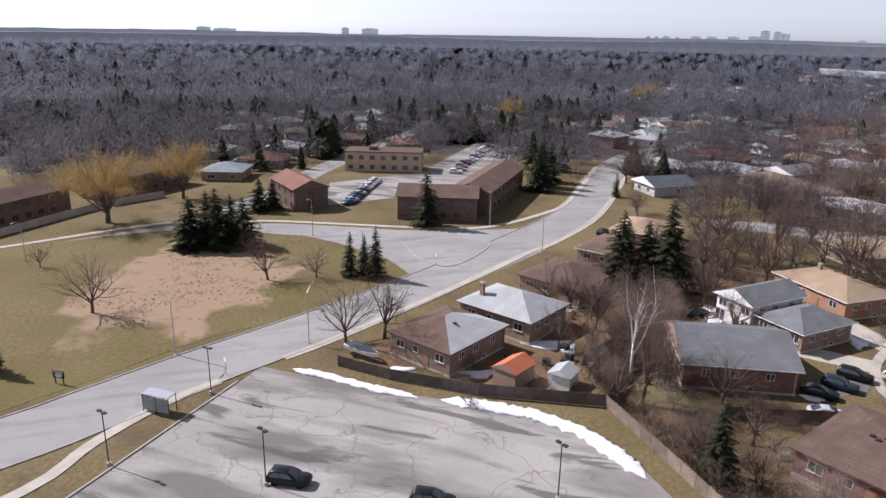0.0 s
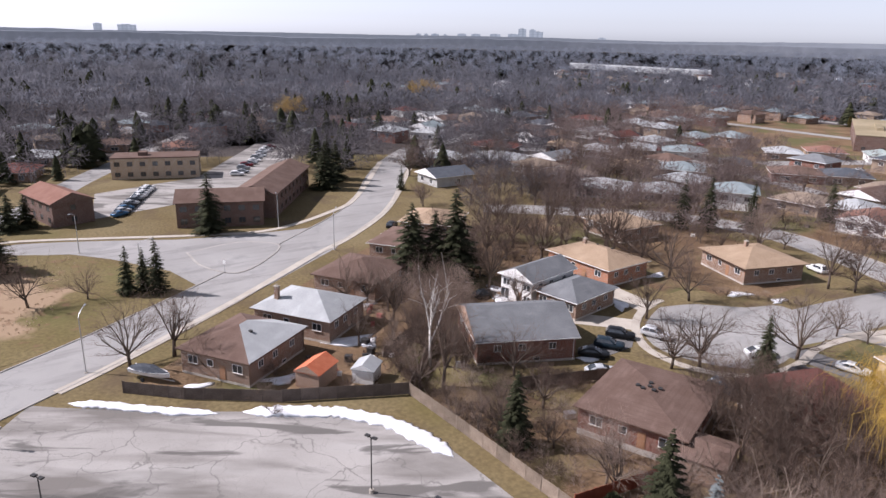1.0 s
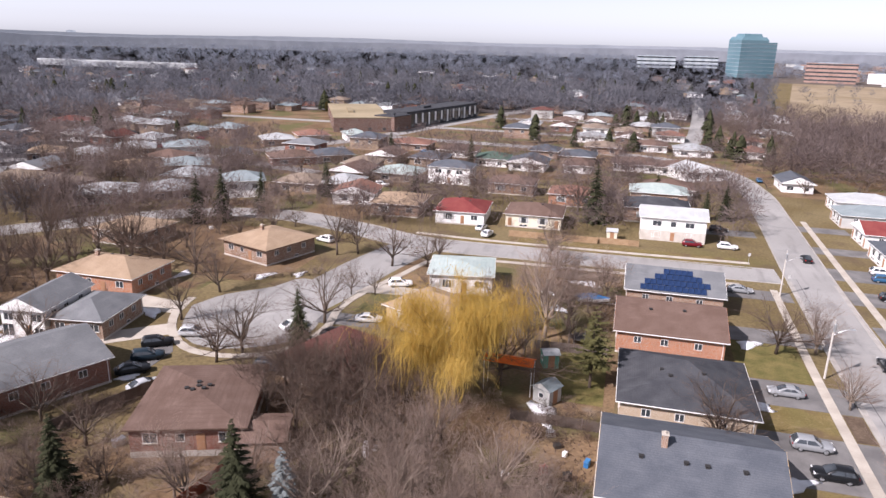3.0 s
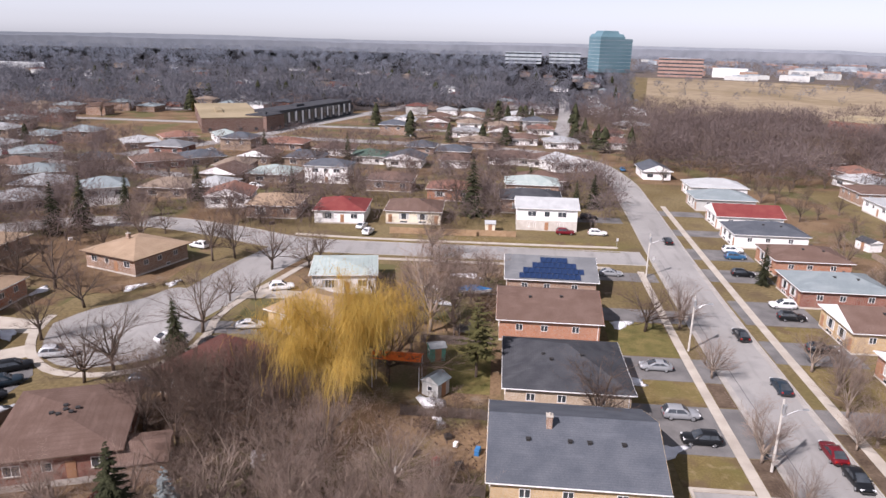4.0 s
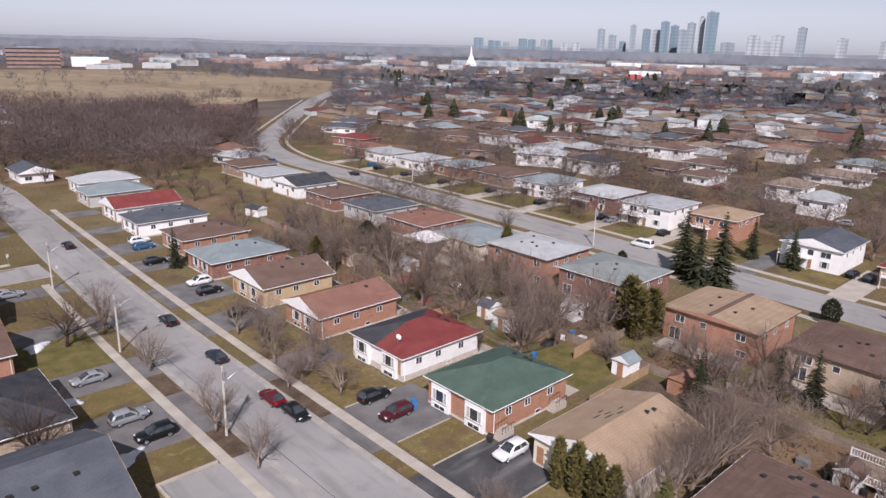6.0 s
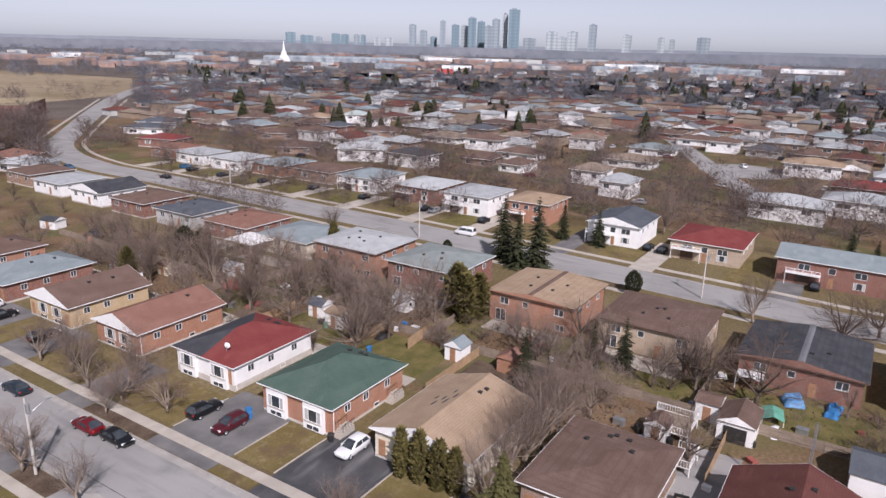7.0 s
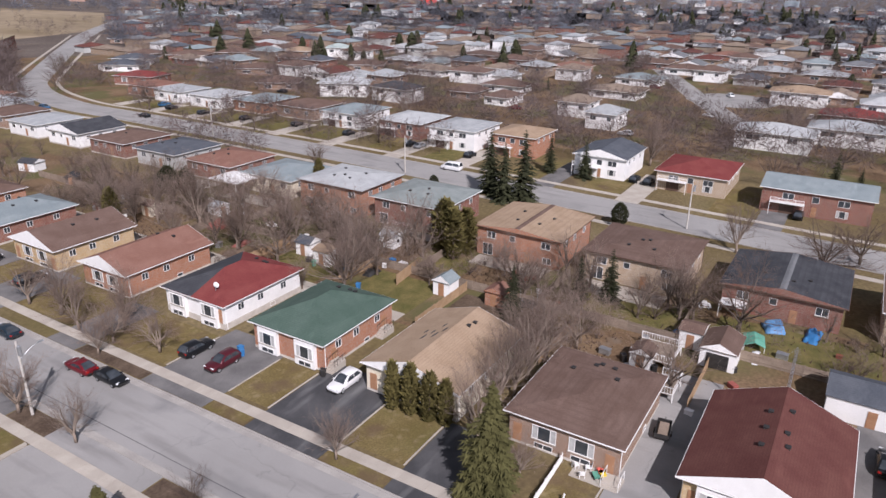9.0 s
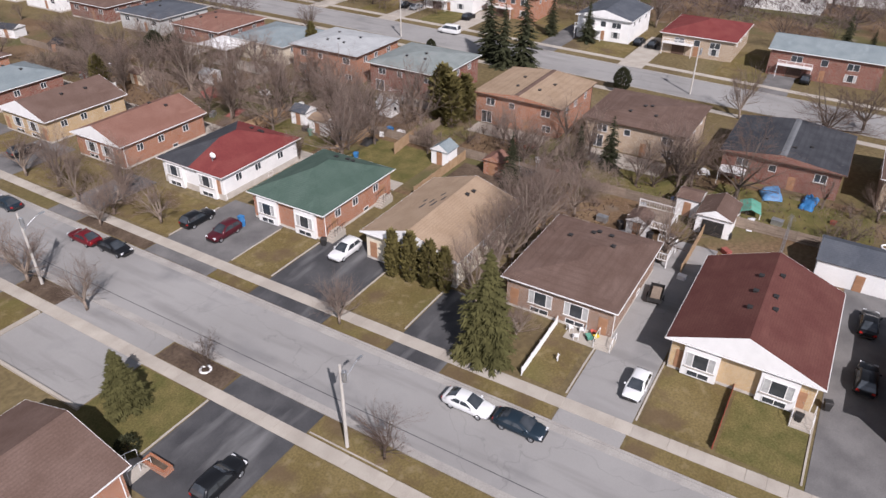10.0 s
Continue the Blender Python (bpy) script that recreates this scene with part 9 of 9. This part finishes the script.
def grove(name, spots, label, kinds=("bare",), top=(5, 10), fine=False):
    rq = random.Random(len(spots) * 7 + int(spots[0][0]))
    trunks, tops = [], []
    for x, y in spots:
        k = [q for q in SPECIES if q[0] in kinds and (fine or q[0] != "bare" or q[1] > 9)]
        tm, cm = SPECIES[rq.choice(k)]
        h = rq.uniform(*top)
        w = h * rq.uniform(1.0, 1.3)
        m = np.array((pose(x, y, 0, 0, 0, rq.uniform(0, 360)) @ Matrix.Diagonal((w, w, h, 1))))
        for me, out in ((tm, trunks), (cm, tops)):
            if me.name not in CACHE:
                CACHE[me.name] = tri_of(me)
            out.append(CACHE[me.name] @ m[:3, :3].T + m[:3, 3])
    a, b = np.concatenate(trunks), np.concatenate(tops)
    tagged(new(name, tri_mesh(name, np.concatenate([a, b]), [bark, pale_twig if "pale" in kinds else twig], np.r_[np.zeros(len(a), np.int32), np.ones(len(b), np.int32)])), label, "trees", "", "stuff")


rn = random.Random(71)


def pick(n, x0, x1, y0, y1, r=1.0):
    out = []
    for _ in range(n):
        x, y = rn.uniform(x0, x1), rn.uniform(y0, y1)
        if free(x, y, r):
            out.append((x, y))
    return out


grove("garden_trees", pick(20, -104, -78, 46, 76) + pick(26, -124, -96, 62, 125) + pick(22, -190, -120, 95, 180), "leafless brown trees crowding the gardens of brick houses", top=(5, 10))
grove("garden_trees", pick(34, -120, -60, 140, 240) + pick(24, -62, 28, 186, 235) + pick(12, -44, -2, 108, 140) + pick(12, -125, -74, 106, 150), "leafless brown trees between bungalows and gardens", top=(4, 8.5))
grove("garden_trees", pick(13, 71, 84, 80, 235) + pick(15, 86, 100, 58, 235) + pick(22, 44, 110, 228, 330) + pick(8, -20, 30, 225, 300) + pick(20, 180, 222, -30, 240), "leafless brown trees in back gardens between rows of houses", top=(4, 9))
grove("thicket", pick(10, -46, -30, 47, 60, .4) + pick(20, -30, -3, 47, 60, .4) + pick(14, -32, -14, 62, 84, .4), "dense grey leafless thicket behind a board fence", ("bare", "pale"), (4.5, 8.5))

grove("garden_trees", pick(16, 71, 84.5, 12, 140, .6) + pick(18, 86, 98.5, -20, 140, .6) + pick(12, -14, 1, 62, 140, .6), "slender leafless grey trees in the back gardens", ("pale", "bare"), (5, 10))

grove("thicket", pick(26, -88, -62, 46.5, 60, .4) + pick(14, -102, -84, 58, 84, .4) + pick(10, -62, -48, 46.5, 56, .4), "dark brown leafless thicket behind a board fence", ("bare",), (4, 8))

# brush and small trees of the back gardens
rn = random.Random(33)
spots = [(72, 84.5, 80, 140, 16), (86, 97, 60, 140, 18), (86, 97, 14, 58, 12), (72, 84, 22, 34, 7), (-14, 0, 62, 78, 9), (-14, 1, 100, 140, 12), (-100, -84, 60, 100, 16), (-118, -96, 84, 120, 12), (-84, -70, 46, 60, 8), (-40, -22, 52, 78, 10), (-62, -50, 46, 60, 8),
         (-70, -56, 150, 172, 4), (-110, -84, 140, 180, 12), (86, 98, -20, 14, 6)]
for x0, x1, y0, y1, n in spots:
    for _ in range(n):
        x, y = rn.uniform(x0, x1), rn.uniform(y0, y1)
        if free(x, y, .3):
            plant("shrub", x, y, rn.uniform(1.6, 4.6), "leafless grey-brown bushy shrub in a back garden", wide=rn.uniform(1.0, 1.5), clear=.6)
B = np.array([(x, y) for x0, x1, y0, y1, n in ((71, 84.5, 80, 235, 70), (86, 98.5, 58, 235, 80), (86, 98, -20, 58, 40), (-45, -2, 46.5, 62, 70), (-34, -13, 60, 84, 40), (-14, 1, 62, 140, 70), (-68, -46, 46.5, 58, 50), (-104, -80, 46, 80, 50), (-124, -98, 66, 124, 70), (-120, -60, 158, 236, 120))
              for x, y in pick(n, x0, x1, y0, y1, .2)])
V = crowns(B, np.random.RandomState(3).uniform(1.2, 3.4, len(B)), 170, np.random.RandomState(4), .03, 1.3, .7, .6)
V[..., 2] -= .3
tagged(new("brush", tri_mesh("brush", V, pale_twig)), "low tangled brown brush in the gardens", "brush", "", "stuff")
q = np.array(pick(60, -30, -3, 46.5, 61, .1) + pick(28, -31, -12, 60, 80, .1) + pick(8, -68, -46, 46.5, 57, .1) + pick(22, -100, -78, 46, 76, .3) + pick(14, 73, 84, 22, 34, .3) + pick(16, 86, 98, 50, 130, .3) + pick(12, 72, 84, 82, 140, .3))
V = crowns(q, np.random.RandomState(5).uniform(3.0, 6.5, len(q)), 620, np.random.RandomState(6), .013, 1.25, .7, .9)
tagged(new("thicket", tri_mesh("thicket", V, light_twig)), "tall dense grey-brown thicket of thin stems in the gardens", "thicket", "", "stuff")
tri = []
for x0, x1, y0, y1, n in spots:           # dead stalks and litter
    for _ in range(n * 60):
        x, y, h, a = rn.uniform(x0, x1), rn.uniform(y0, y1), rn.uniform(.1, .55), rn.uniform(0, 6.28)
        c, s = math.cos(a) * .12, math.sin(a) * .12
        tri.append([(x - c, y - s, 0), (x + c, y + s, 0), (x + rn.uniform(-.3, .3), y + rn.uniform(-.3, .3), h)])
tagged(new("dead_stalks", tri_mesh("dead_stalks", np.array(tri), twig)), "brown dead stalks and leaf litter in back gardens", "plants", "", "stuff")
# brambles along the board fences and under the garden trees
rs = np.random.RandomState(21)
P = []
for (ax, ay), (bx, by), n, out in (((-86, 48.5), (-69, 45.6), 60, 3.5), ((-69, 45.6), (-44, 46.0), 80, 2.6), ((-66, 62), (-56, 64), 30, 2.0), ((-84, 52), (-60, 58), 70, 6.0), ((-9, 63), (-1, 63), 22, 3.0), ((-9, 72), (-.5, 72), 60, 9.0), ((86, 66), (88, 118), 60, 2.0), ((71, 84), (72.5, 118), 50, 2.0), ((-40, 66), (-27, 64), 60, 5.0)):
    for k in rs.rand(n):
        P.append((ax + (bx - ax) * k + rs.uniform(-.6, .6), ay + (by - ay) * k + rs.uniform(0, out)))
P = np.array(P)
V = crowns(P, rs.uniform(1.0, 2.6, len(P)), 130, rs, .035, 1.5, .6, .7)
V[..., 2] -= .25
tagged(new("brambles", tri_mesh("brambles", V, bramble_mat)), "low dark brown brambles along fences and under trees", "plants", "", "stuff")
# odds and ends stored in back gardens
junk = [("storage_box", (1.2, .7, .6), old_wood, "weathered wooden storage box"), ("storage_box", (.9, .6, .5), trim, "white plastic storage box"), ("storage_box", (.7, .45, .4), old_wood, "small weathered wooden storage box"), ("storage_box", (.7, .6, .35), red_wood, "red-brown wooden crate"), ("storage_box", (1.4, .8, .7), metal, "grey metal storage box")]
for x0, x1, y0, y1, n in spots + [(72, 84, 84, 118, 15), (87, 98, 60, 118, 21), (76, 84, 8, 20, 12), (84, 98, -14, 14, 12), (70, 84, 66, 80, 6), (-88, -72, 26, 44, 14), (56, 76, 6, 14, 3), (-8, 0, 64, 78, 10), (70, 84, 122, 140, 10)]:
    for _ in range(max(2, n // 3)):
        x, y = rn.uniform(x0, x1), rn.uniform(y0, y1)
        if not free(x, y, .3):
            continue
        nm, (a, b, c), m, w = rn.choice(junk)
        root = thing(nm, w + " in a back garden", "storage box", pose(x, y, .03, 0, 0, rn.uniform(0, 90)))
        if ("junk", w) not in CACHE:
            g = Geo()
            g.box(-a / 2, a / 2, -b / 2, b / 2, -.05, c, taper=.03)
            q = Geo()
            q.box(-a / 2 - .03, a / 2 + .03, -b / 2 - .03, b / 2 + .03, c, c + .08, taper=.03)
            CACHE["junk", w] = g.mesh("box", m), q.mesh("lid", m)
        part("box", CACHE["junk", w][0], None, root)
        part("lid", CACHE["junk", w][1], None, root)
grove("garden_trees", pick(30, 71.5, 98, 60, 150, .3) + pick(8, 86, 98, 12, 60, .3), "tall slender leafless pale trees crowding the back gardens", ("pale", "bare"), (7, 11.5))
grove("garden_trees", pick(54, -215, -130, 112, 215, .6) + pick(30, -128, -88, 48, 120, .4), "tall broad leafless brown trees hiding bungalows", top=(9, 14))
grove("garden_trees", pick(70, 48, 190, 262, 440, .8), "dense belt of leafless brown trees beyond the street bend", top=(8, 13))

# ---------------------------------------------------------------- small things round the near houses
def strip(pts, w, h, label, mats=concrete):
    structure("lawn_edging", ribbon(glide(pts), -w / 2, w / 2, -.05, h), mats, label, "edging")


for x0, x1, y in ((46, 54.4, 49.9), (46, 54.4, 39.4), (46, 54.4, 31.8), (46, 55, 14.2), (46, 55, 7.7), (46, 54.6, -5.6), (21, 28.4, 41.2), (46, 54.4, 56.1), (46, 54.4, 66.8)):
    strip([(x0, y), ((x0 + x1) / 2, y + .03), (x1, y)], .16, .09, "narrow pale concrete edging beside a lawn")
strip([(30.2, 23), (30.2, 31)], .14, .08, "narrow pale edging of a verge")


def round_bush(x, y, r, label):
    g = cedar_meshes(int(x * 3 + y), spruce, .5, 500, .05)
    root = thing("shrub", label, "shrub", pose(x, y, 0) @ Matrix.Diagonal((r * 2, r * 2, r * 1.8, 1)), "trees of the neighbourhood")
    part("trunk", g[0], None, root)
    part("crown", g[1], None, root)


def entrance(x, y, rot, steps, label, rail=trim):
    """Concrete steps with a landing and railings in front of a door; they lead down along the own -y."""
    root = thing("front_steps", label, "steps", pose(x, y, 0, 0, 0, rot))
    for i in range(steps):
        g = Geo()
        g.box(-.9, .9, -1.3 - .3 * (steps - i), 0, -.05 + .18 * i, .18 * (i + 1), taper=.008)
        part("step", g, concrete, root)
    for sx in (-.85, .85):
        for k, yy in enumerate((-.1, -1.2, -1.3 - .3 * steps)):
            g = Geo()
            z0 = .18 * steps if k < 2 else .1
            g.tube((sx, yy, z0 - .02), (sx, yy, z0 + .95), .03, .03, 6)
            part("post", g, rail, root)
        g = Geo()
        g.tube((sx, -.1, .18 * steps + .93), (sx, -1.2, .18 * steps + .93), .03, .03, 6)
        g.tube((sx, -1.2, .18 * steps + .93), (sx, -1.3 - .3 * steps, 1.05), .03, .03, 6)
        part("handrail", g, rail, root)


def planter(x, y, rot, w, d, h, label):
    root = thing("planter", label, "planter", pose(x, y, 0, 0, 0, rot))
    g = Geo()
    for x0, x1, y0, y1 in ((-w / 2, w / 2, -d / 2, -d / 2 + .2), (-w / 2, w / 2, d / 2 - .2, d / 2), (-w / 2, -w / 2 + .2, -d / 2 + .2, d / 2 - .2), (w / 2 - .2, w / 2, -d / 2 + .2, d / 2 - .2)):
        g.box(x0, x1, y0, y1, -.05, h)
    part("wall", g, orange_brick, root)
    g = Geo()
    g.box(-w / 2 + .2, w / 2 - .2, -d / 2 + .2, d / 2 - .2, 0, h - .08)
    part("earth", g, soil, root)


entrance(18.6, 40.2, 90, 3, "concrete front steps with white railings beside a bungalow")
planter(21.0, 38.9, 90, 2.6, .9, .6, "low red brick planter beside front steps")
round_bush(20.8, 42.2, 1.0, "dark rounded evergreen bush beside front steps")
entrance(54.4, -4.6, -90, 3, "white front steps with railings beside a yellow brick house")
entrance(55.2, 13.6, -90, 2, "concrete front steps with white railings beside a brown brick house")
wheelie_bin(53.0, -4.3, dark_metal, "black")


def garden_chair(x, y, rot, mats, label):
    root = thing("garden_chair", label, "chair", pose(x, y, .06, 0, 0, rot), "garden chairs")
    for sx in (-.24, .24):
        for sy in (-.22, .24):
            g = Geo()
            g.box(sx - .025, sx + .025, sy - .025, sy + .025, 0, .42)
            part("leg", g, mats, root)
    g = Geo()
    g.box(-.28, .28, -.28, .28, .40, .45)
    part("seat", g, mats, root)
    g = Geo()
    g.hexa([(-.27, .24, .45), (.27, .24, .45), (.27, .29, .45), (-.27, .29, .45), (-.25, .36, .95), (.25, .36, .95), (.25, .40, .95), (-.25, .40, .95)])
    part("backrest", g, mats, root)


toy_yellow = mat("yellow_plastic", (0.62, 0.47, 0.04), (0.70, 0.54, 0.07), 1, 0.5, fine=0.08)
for x, y, r in ((54.6, 17.4, 60), (54.9, 16.2, 200), (53.6, 16.4, 120)):
    garden_chair(x, y, r, trim, "white plastic garden chair on a front patio")


def toy_cart(x, y, mats, label):
    root = thing("toy_cart", label, "toy", pose(x, y, .06, 0, 0, 40))
    g = Geo()
    g.hexa([(-.3, -.2, .15), (.3, -.2, .15), (.3, .2, .15), (-.3, .2, .15), (-.4, -.28, .5), (.4, -.28, .5), (.4, .28, .5), (-.4, .28, .5)])
    part("body", g, mats, root)
    for sx in (-.22, .22):
        for sy in (-.24, .24):
            g = Geo()
            g.tube((sx, sy - .03, .11), (sx, sy + .03, .11), .11, .11, 10)
            part("wheel", g, tyre_mat, root)


toy_cart(54.7, 14.7, toy_yellow, "small yellow plastic toy cart on a front patio")
toy_cart(54.2, 15.2, plastic_green, "small green plastic toy cart on a front patio")
toy_cart(55.0, 15.0, pink_plastic, "small coral plastic toy cart on a front patio")
root = thing("garden_ornament", "small white cross-shaped ornament on a front lawn", "ornament", pose(49.6, 16.6, .03))
g = Geo()
g.box(-.05, .05, -.05, .05, -.05, .9)
g.box(-.3, .3, -.04, .04, .55, .65)
part("frame", g, trim, root)
for x, y, r in ((31.1, 44.4, .5), (89.6, -9.6, .7)):        # white rings of stones round trees
    g = Geo()
    g.rings([[((r + .12 * math.cos(b)) * math.cos(a), (r + .12 * math.cos(b)) * math.sin(a), .05 + .1 * math.sin(b)) for b in (0, 1.05, 2.1, 3.14, 4.2, 5.2)] for a in [2 * math.pi * i / 18 for i in range(19)]], close=False)
    tagged(part("tree_ring", g, trim, m=pose(x, y, .03)), "white painted stone ring round a small tree", "tree ring")

# lattice mast behind the oxblood roof
root = thing("antenna_mast", "slender grey lattice antenna mast behind a house", "antenna mast", pose(70.8, 1.2, 0))
for i in range(3):
    a = 2 * math.pi * i / 3
    g = Geo()
    g.tube((.22 * math.cos(a), .22 * math.sin(a), -.1), (.12 * math.cos(a), .12 * math.sin(a), 10.5), .03, .025, 5)
    part("leg", g, metal, root)
for k in range(20):
    g = Geo()
    for i in range(3):
        a, b = 2 * math.pi * i / 3, 2 * math.pi * (i + 1) / 3
        r0, r1 = .22 - .005 * k, .22 - .005 * (k + 1)
        g.tube((r0 * math.cos(a), r0 * math.sin(a), .5 * k), (r1 * math.cos(b), r1 * math.sin(b), .5 * k + .5), .015, .015, 4)
    part("brace", g, metal, root)
g = Geo()
for k in range(5):
    g.tube((-.7 + .35 * k, -.5 + .08 * k, 10.3), (-.7 + .35 * k, .5 - .08 * k, 10.3), .012, .012, 4)
g.tube((-.8, 0, 10.3), (.8, 0, 10.3), .018, .018, 4)
part("aerial", g, metal, root)

# a trailer beside the brown house, a picnic table and clotheslines
root = thing("utility_trailer", "small dark utility trailer with brown load on a driveway", "trailer", pose(64.6, 11.6, .05, 0, 0, 8))
g = Geo()
g.box(-1.5, 1.5, -.75, .75, .45, .55)
for sy in (-.75, .71):
    g.box(-1.5, 1.5, sy, sy + .04, .55, .95)
for sx in (-1.5, 1.46):
    g.box(sx, sx + .04, -.71, .71, .55, .95)
part("bed", g, dark_metal, root)
g = Geo()
g.box(-1.3, 1.2, -.6, .6, .56, .85, taper=.15)
part("load", g, fence_wood, root, "brown boards and litter")
for sy in (-.85, .85):
    g = Geo()
    g.tube((0, sy - .08, .28), (0, sy + .08, .28), .3, .3, 12)
    part("tyre", g, tyre_mat, root)
g = Geo()
g.box(1.5, 2.6, -.04, .04, .42, .5)
part("drawbar", g, dark_metal, root)
root = thing("picnic_table", "white picnic table on a back lawn", "table", pose(98.2, 14.6, .03, 0, 0, 20))
g = Geo()
for i in range(5):
    g.box(-.9, .9, -.4 + .16 * i, -.26 + .16 * i, .70, .74)
part("tabletop", g, trim, root)
for sy in (-.75, .75):
    g = Geo()
    g.box(-.9, .9, sy - .13, sy + .13, .40, .44)
    part("bench", g, trim, root)
for sx in (-.65, .65):
    g = Geo()
    g.box(sx - .04, sx + .04, -.8, .8, .33, .40)
    g.hexa([(sx - .04, -.62, 0), (sx + .04, -.62, 0), (sx + .04, -.54, 0), (sx - .04, -.54, 0), (sx - .04, -.3, .7), (sx + .04, -.3, .7), (sx + .04, -.22, .7), (sx - .04, -.22, .7)])
    g.hexa([(sx - .04, .54, 0), (sx + .04, .54, 0), (sx + .04, .62, 0), (sx - .04, .62, 0), (sx - .04, .22, .7), (sx + .04, .22, .7), (sx + .04, .3, .7), (sx - .04, .3, .7)])
    part("leg", g, trim, root)

# back gardens farther along the near street
fence(75.7, 120.4, 82.0, 118.7, 1.5, cedar_wood, "orange-brown board fence behind a garden full of stored things")
fence(80.4, 56.6, 87.7, 57.4, 1.8, cedar_wood, "tall fresh yellow board fence between back gardens")
shed(86.0, 148.0, -60, 2.4, 2.2, 1.8, 1.0, old_wood, roof_char, "small dark playhouse with pointed roof in a back garden", "gable_d")
shed(87.7, 167.0, -75, 4.6, 3.4, 2.0, .8, white_wall, roof_char, "pale garden shed with charcoal roof")
for x, y, h in ((92.6, 124.0, 6.2), (95.0, 121.6, 5.4), (100.5, 88.5, 2.6), (96.0, 80.4, 2.2)):
    plant("round", x, y, h, "dark green rounded evergreen shrub in a back garden", wide=.8)
for x, y, h in ((81.6, 101.8, 12), (77.5, 87.9, 9.5), (84.6, 107.5, 11), (89.5, 98.0, 10.5), (88.0, 84.0, 9), (79.0, 110.5, 10), (92.0, 108.0, 10), (74.5, 100.0, 9), (90.0, 70.5, 8), (87.5, 31.0, 8.5), (66.8, 28.2, 11.5), (62.6, 28.0, 11)):
    plant("pale", x, y, h, "tall leafless tree with pale tan bark in a garden", wide=.95)
rn = random.Random(5)
stored = [("storage_box", trim, "white plastic storage box"), ("storage_box", plastic_blue, "blue plastic storage box"), ("storage_box", tarp_red, "faded red storage box"), ("storage_box", dark_metal, "black plastic storage box"), ("storage_box", metal, "grey metal storage box")]
for x0, x1, y0, y1, n in ((77, 86.5, 126, 131, 15), (72, 78, 14, 20, 6), (88, 95, 36, 44, 5), (99, 102, 80, 88, 3), (84.5, 88, 60, 63, 4), (76, 82, -4, 8, 5), (-10, -1, 63.5, 76, 9), (-86, -78, 38, 50, 8), (-100, -90, 48, 56, 6), (-46, -38, 58, 62, 3), (76, 86, 70, 79, 4)):
    for _ in range(n):
        nm, m, w = rn.choice(stored)
        a, b, c = rn.uniform(.5, 1.3), rn.uniform(.4, .9), rn.uniform(.3, .9)
        root = thing(nm, w + " among stored things in a back garden", "storage box", pose(rn.uniform(x0, x1), rn.uniform(y0, y1), .03, 0, 0, rn.uniform(0, 90)))
        g = Geo()
        g.box(-a / 2, a / 2, -b / 2, b / 2, -.05, c, taper=.03)
        part("box", g, m, root)
        g = Geo()
        g.box(-a / 2 - .03, a / 2 + .03, -b / 2 - .03, b / 2 + .03, c, c + .07, taper=.03)
        part("lid", g, m, root)
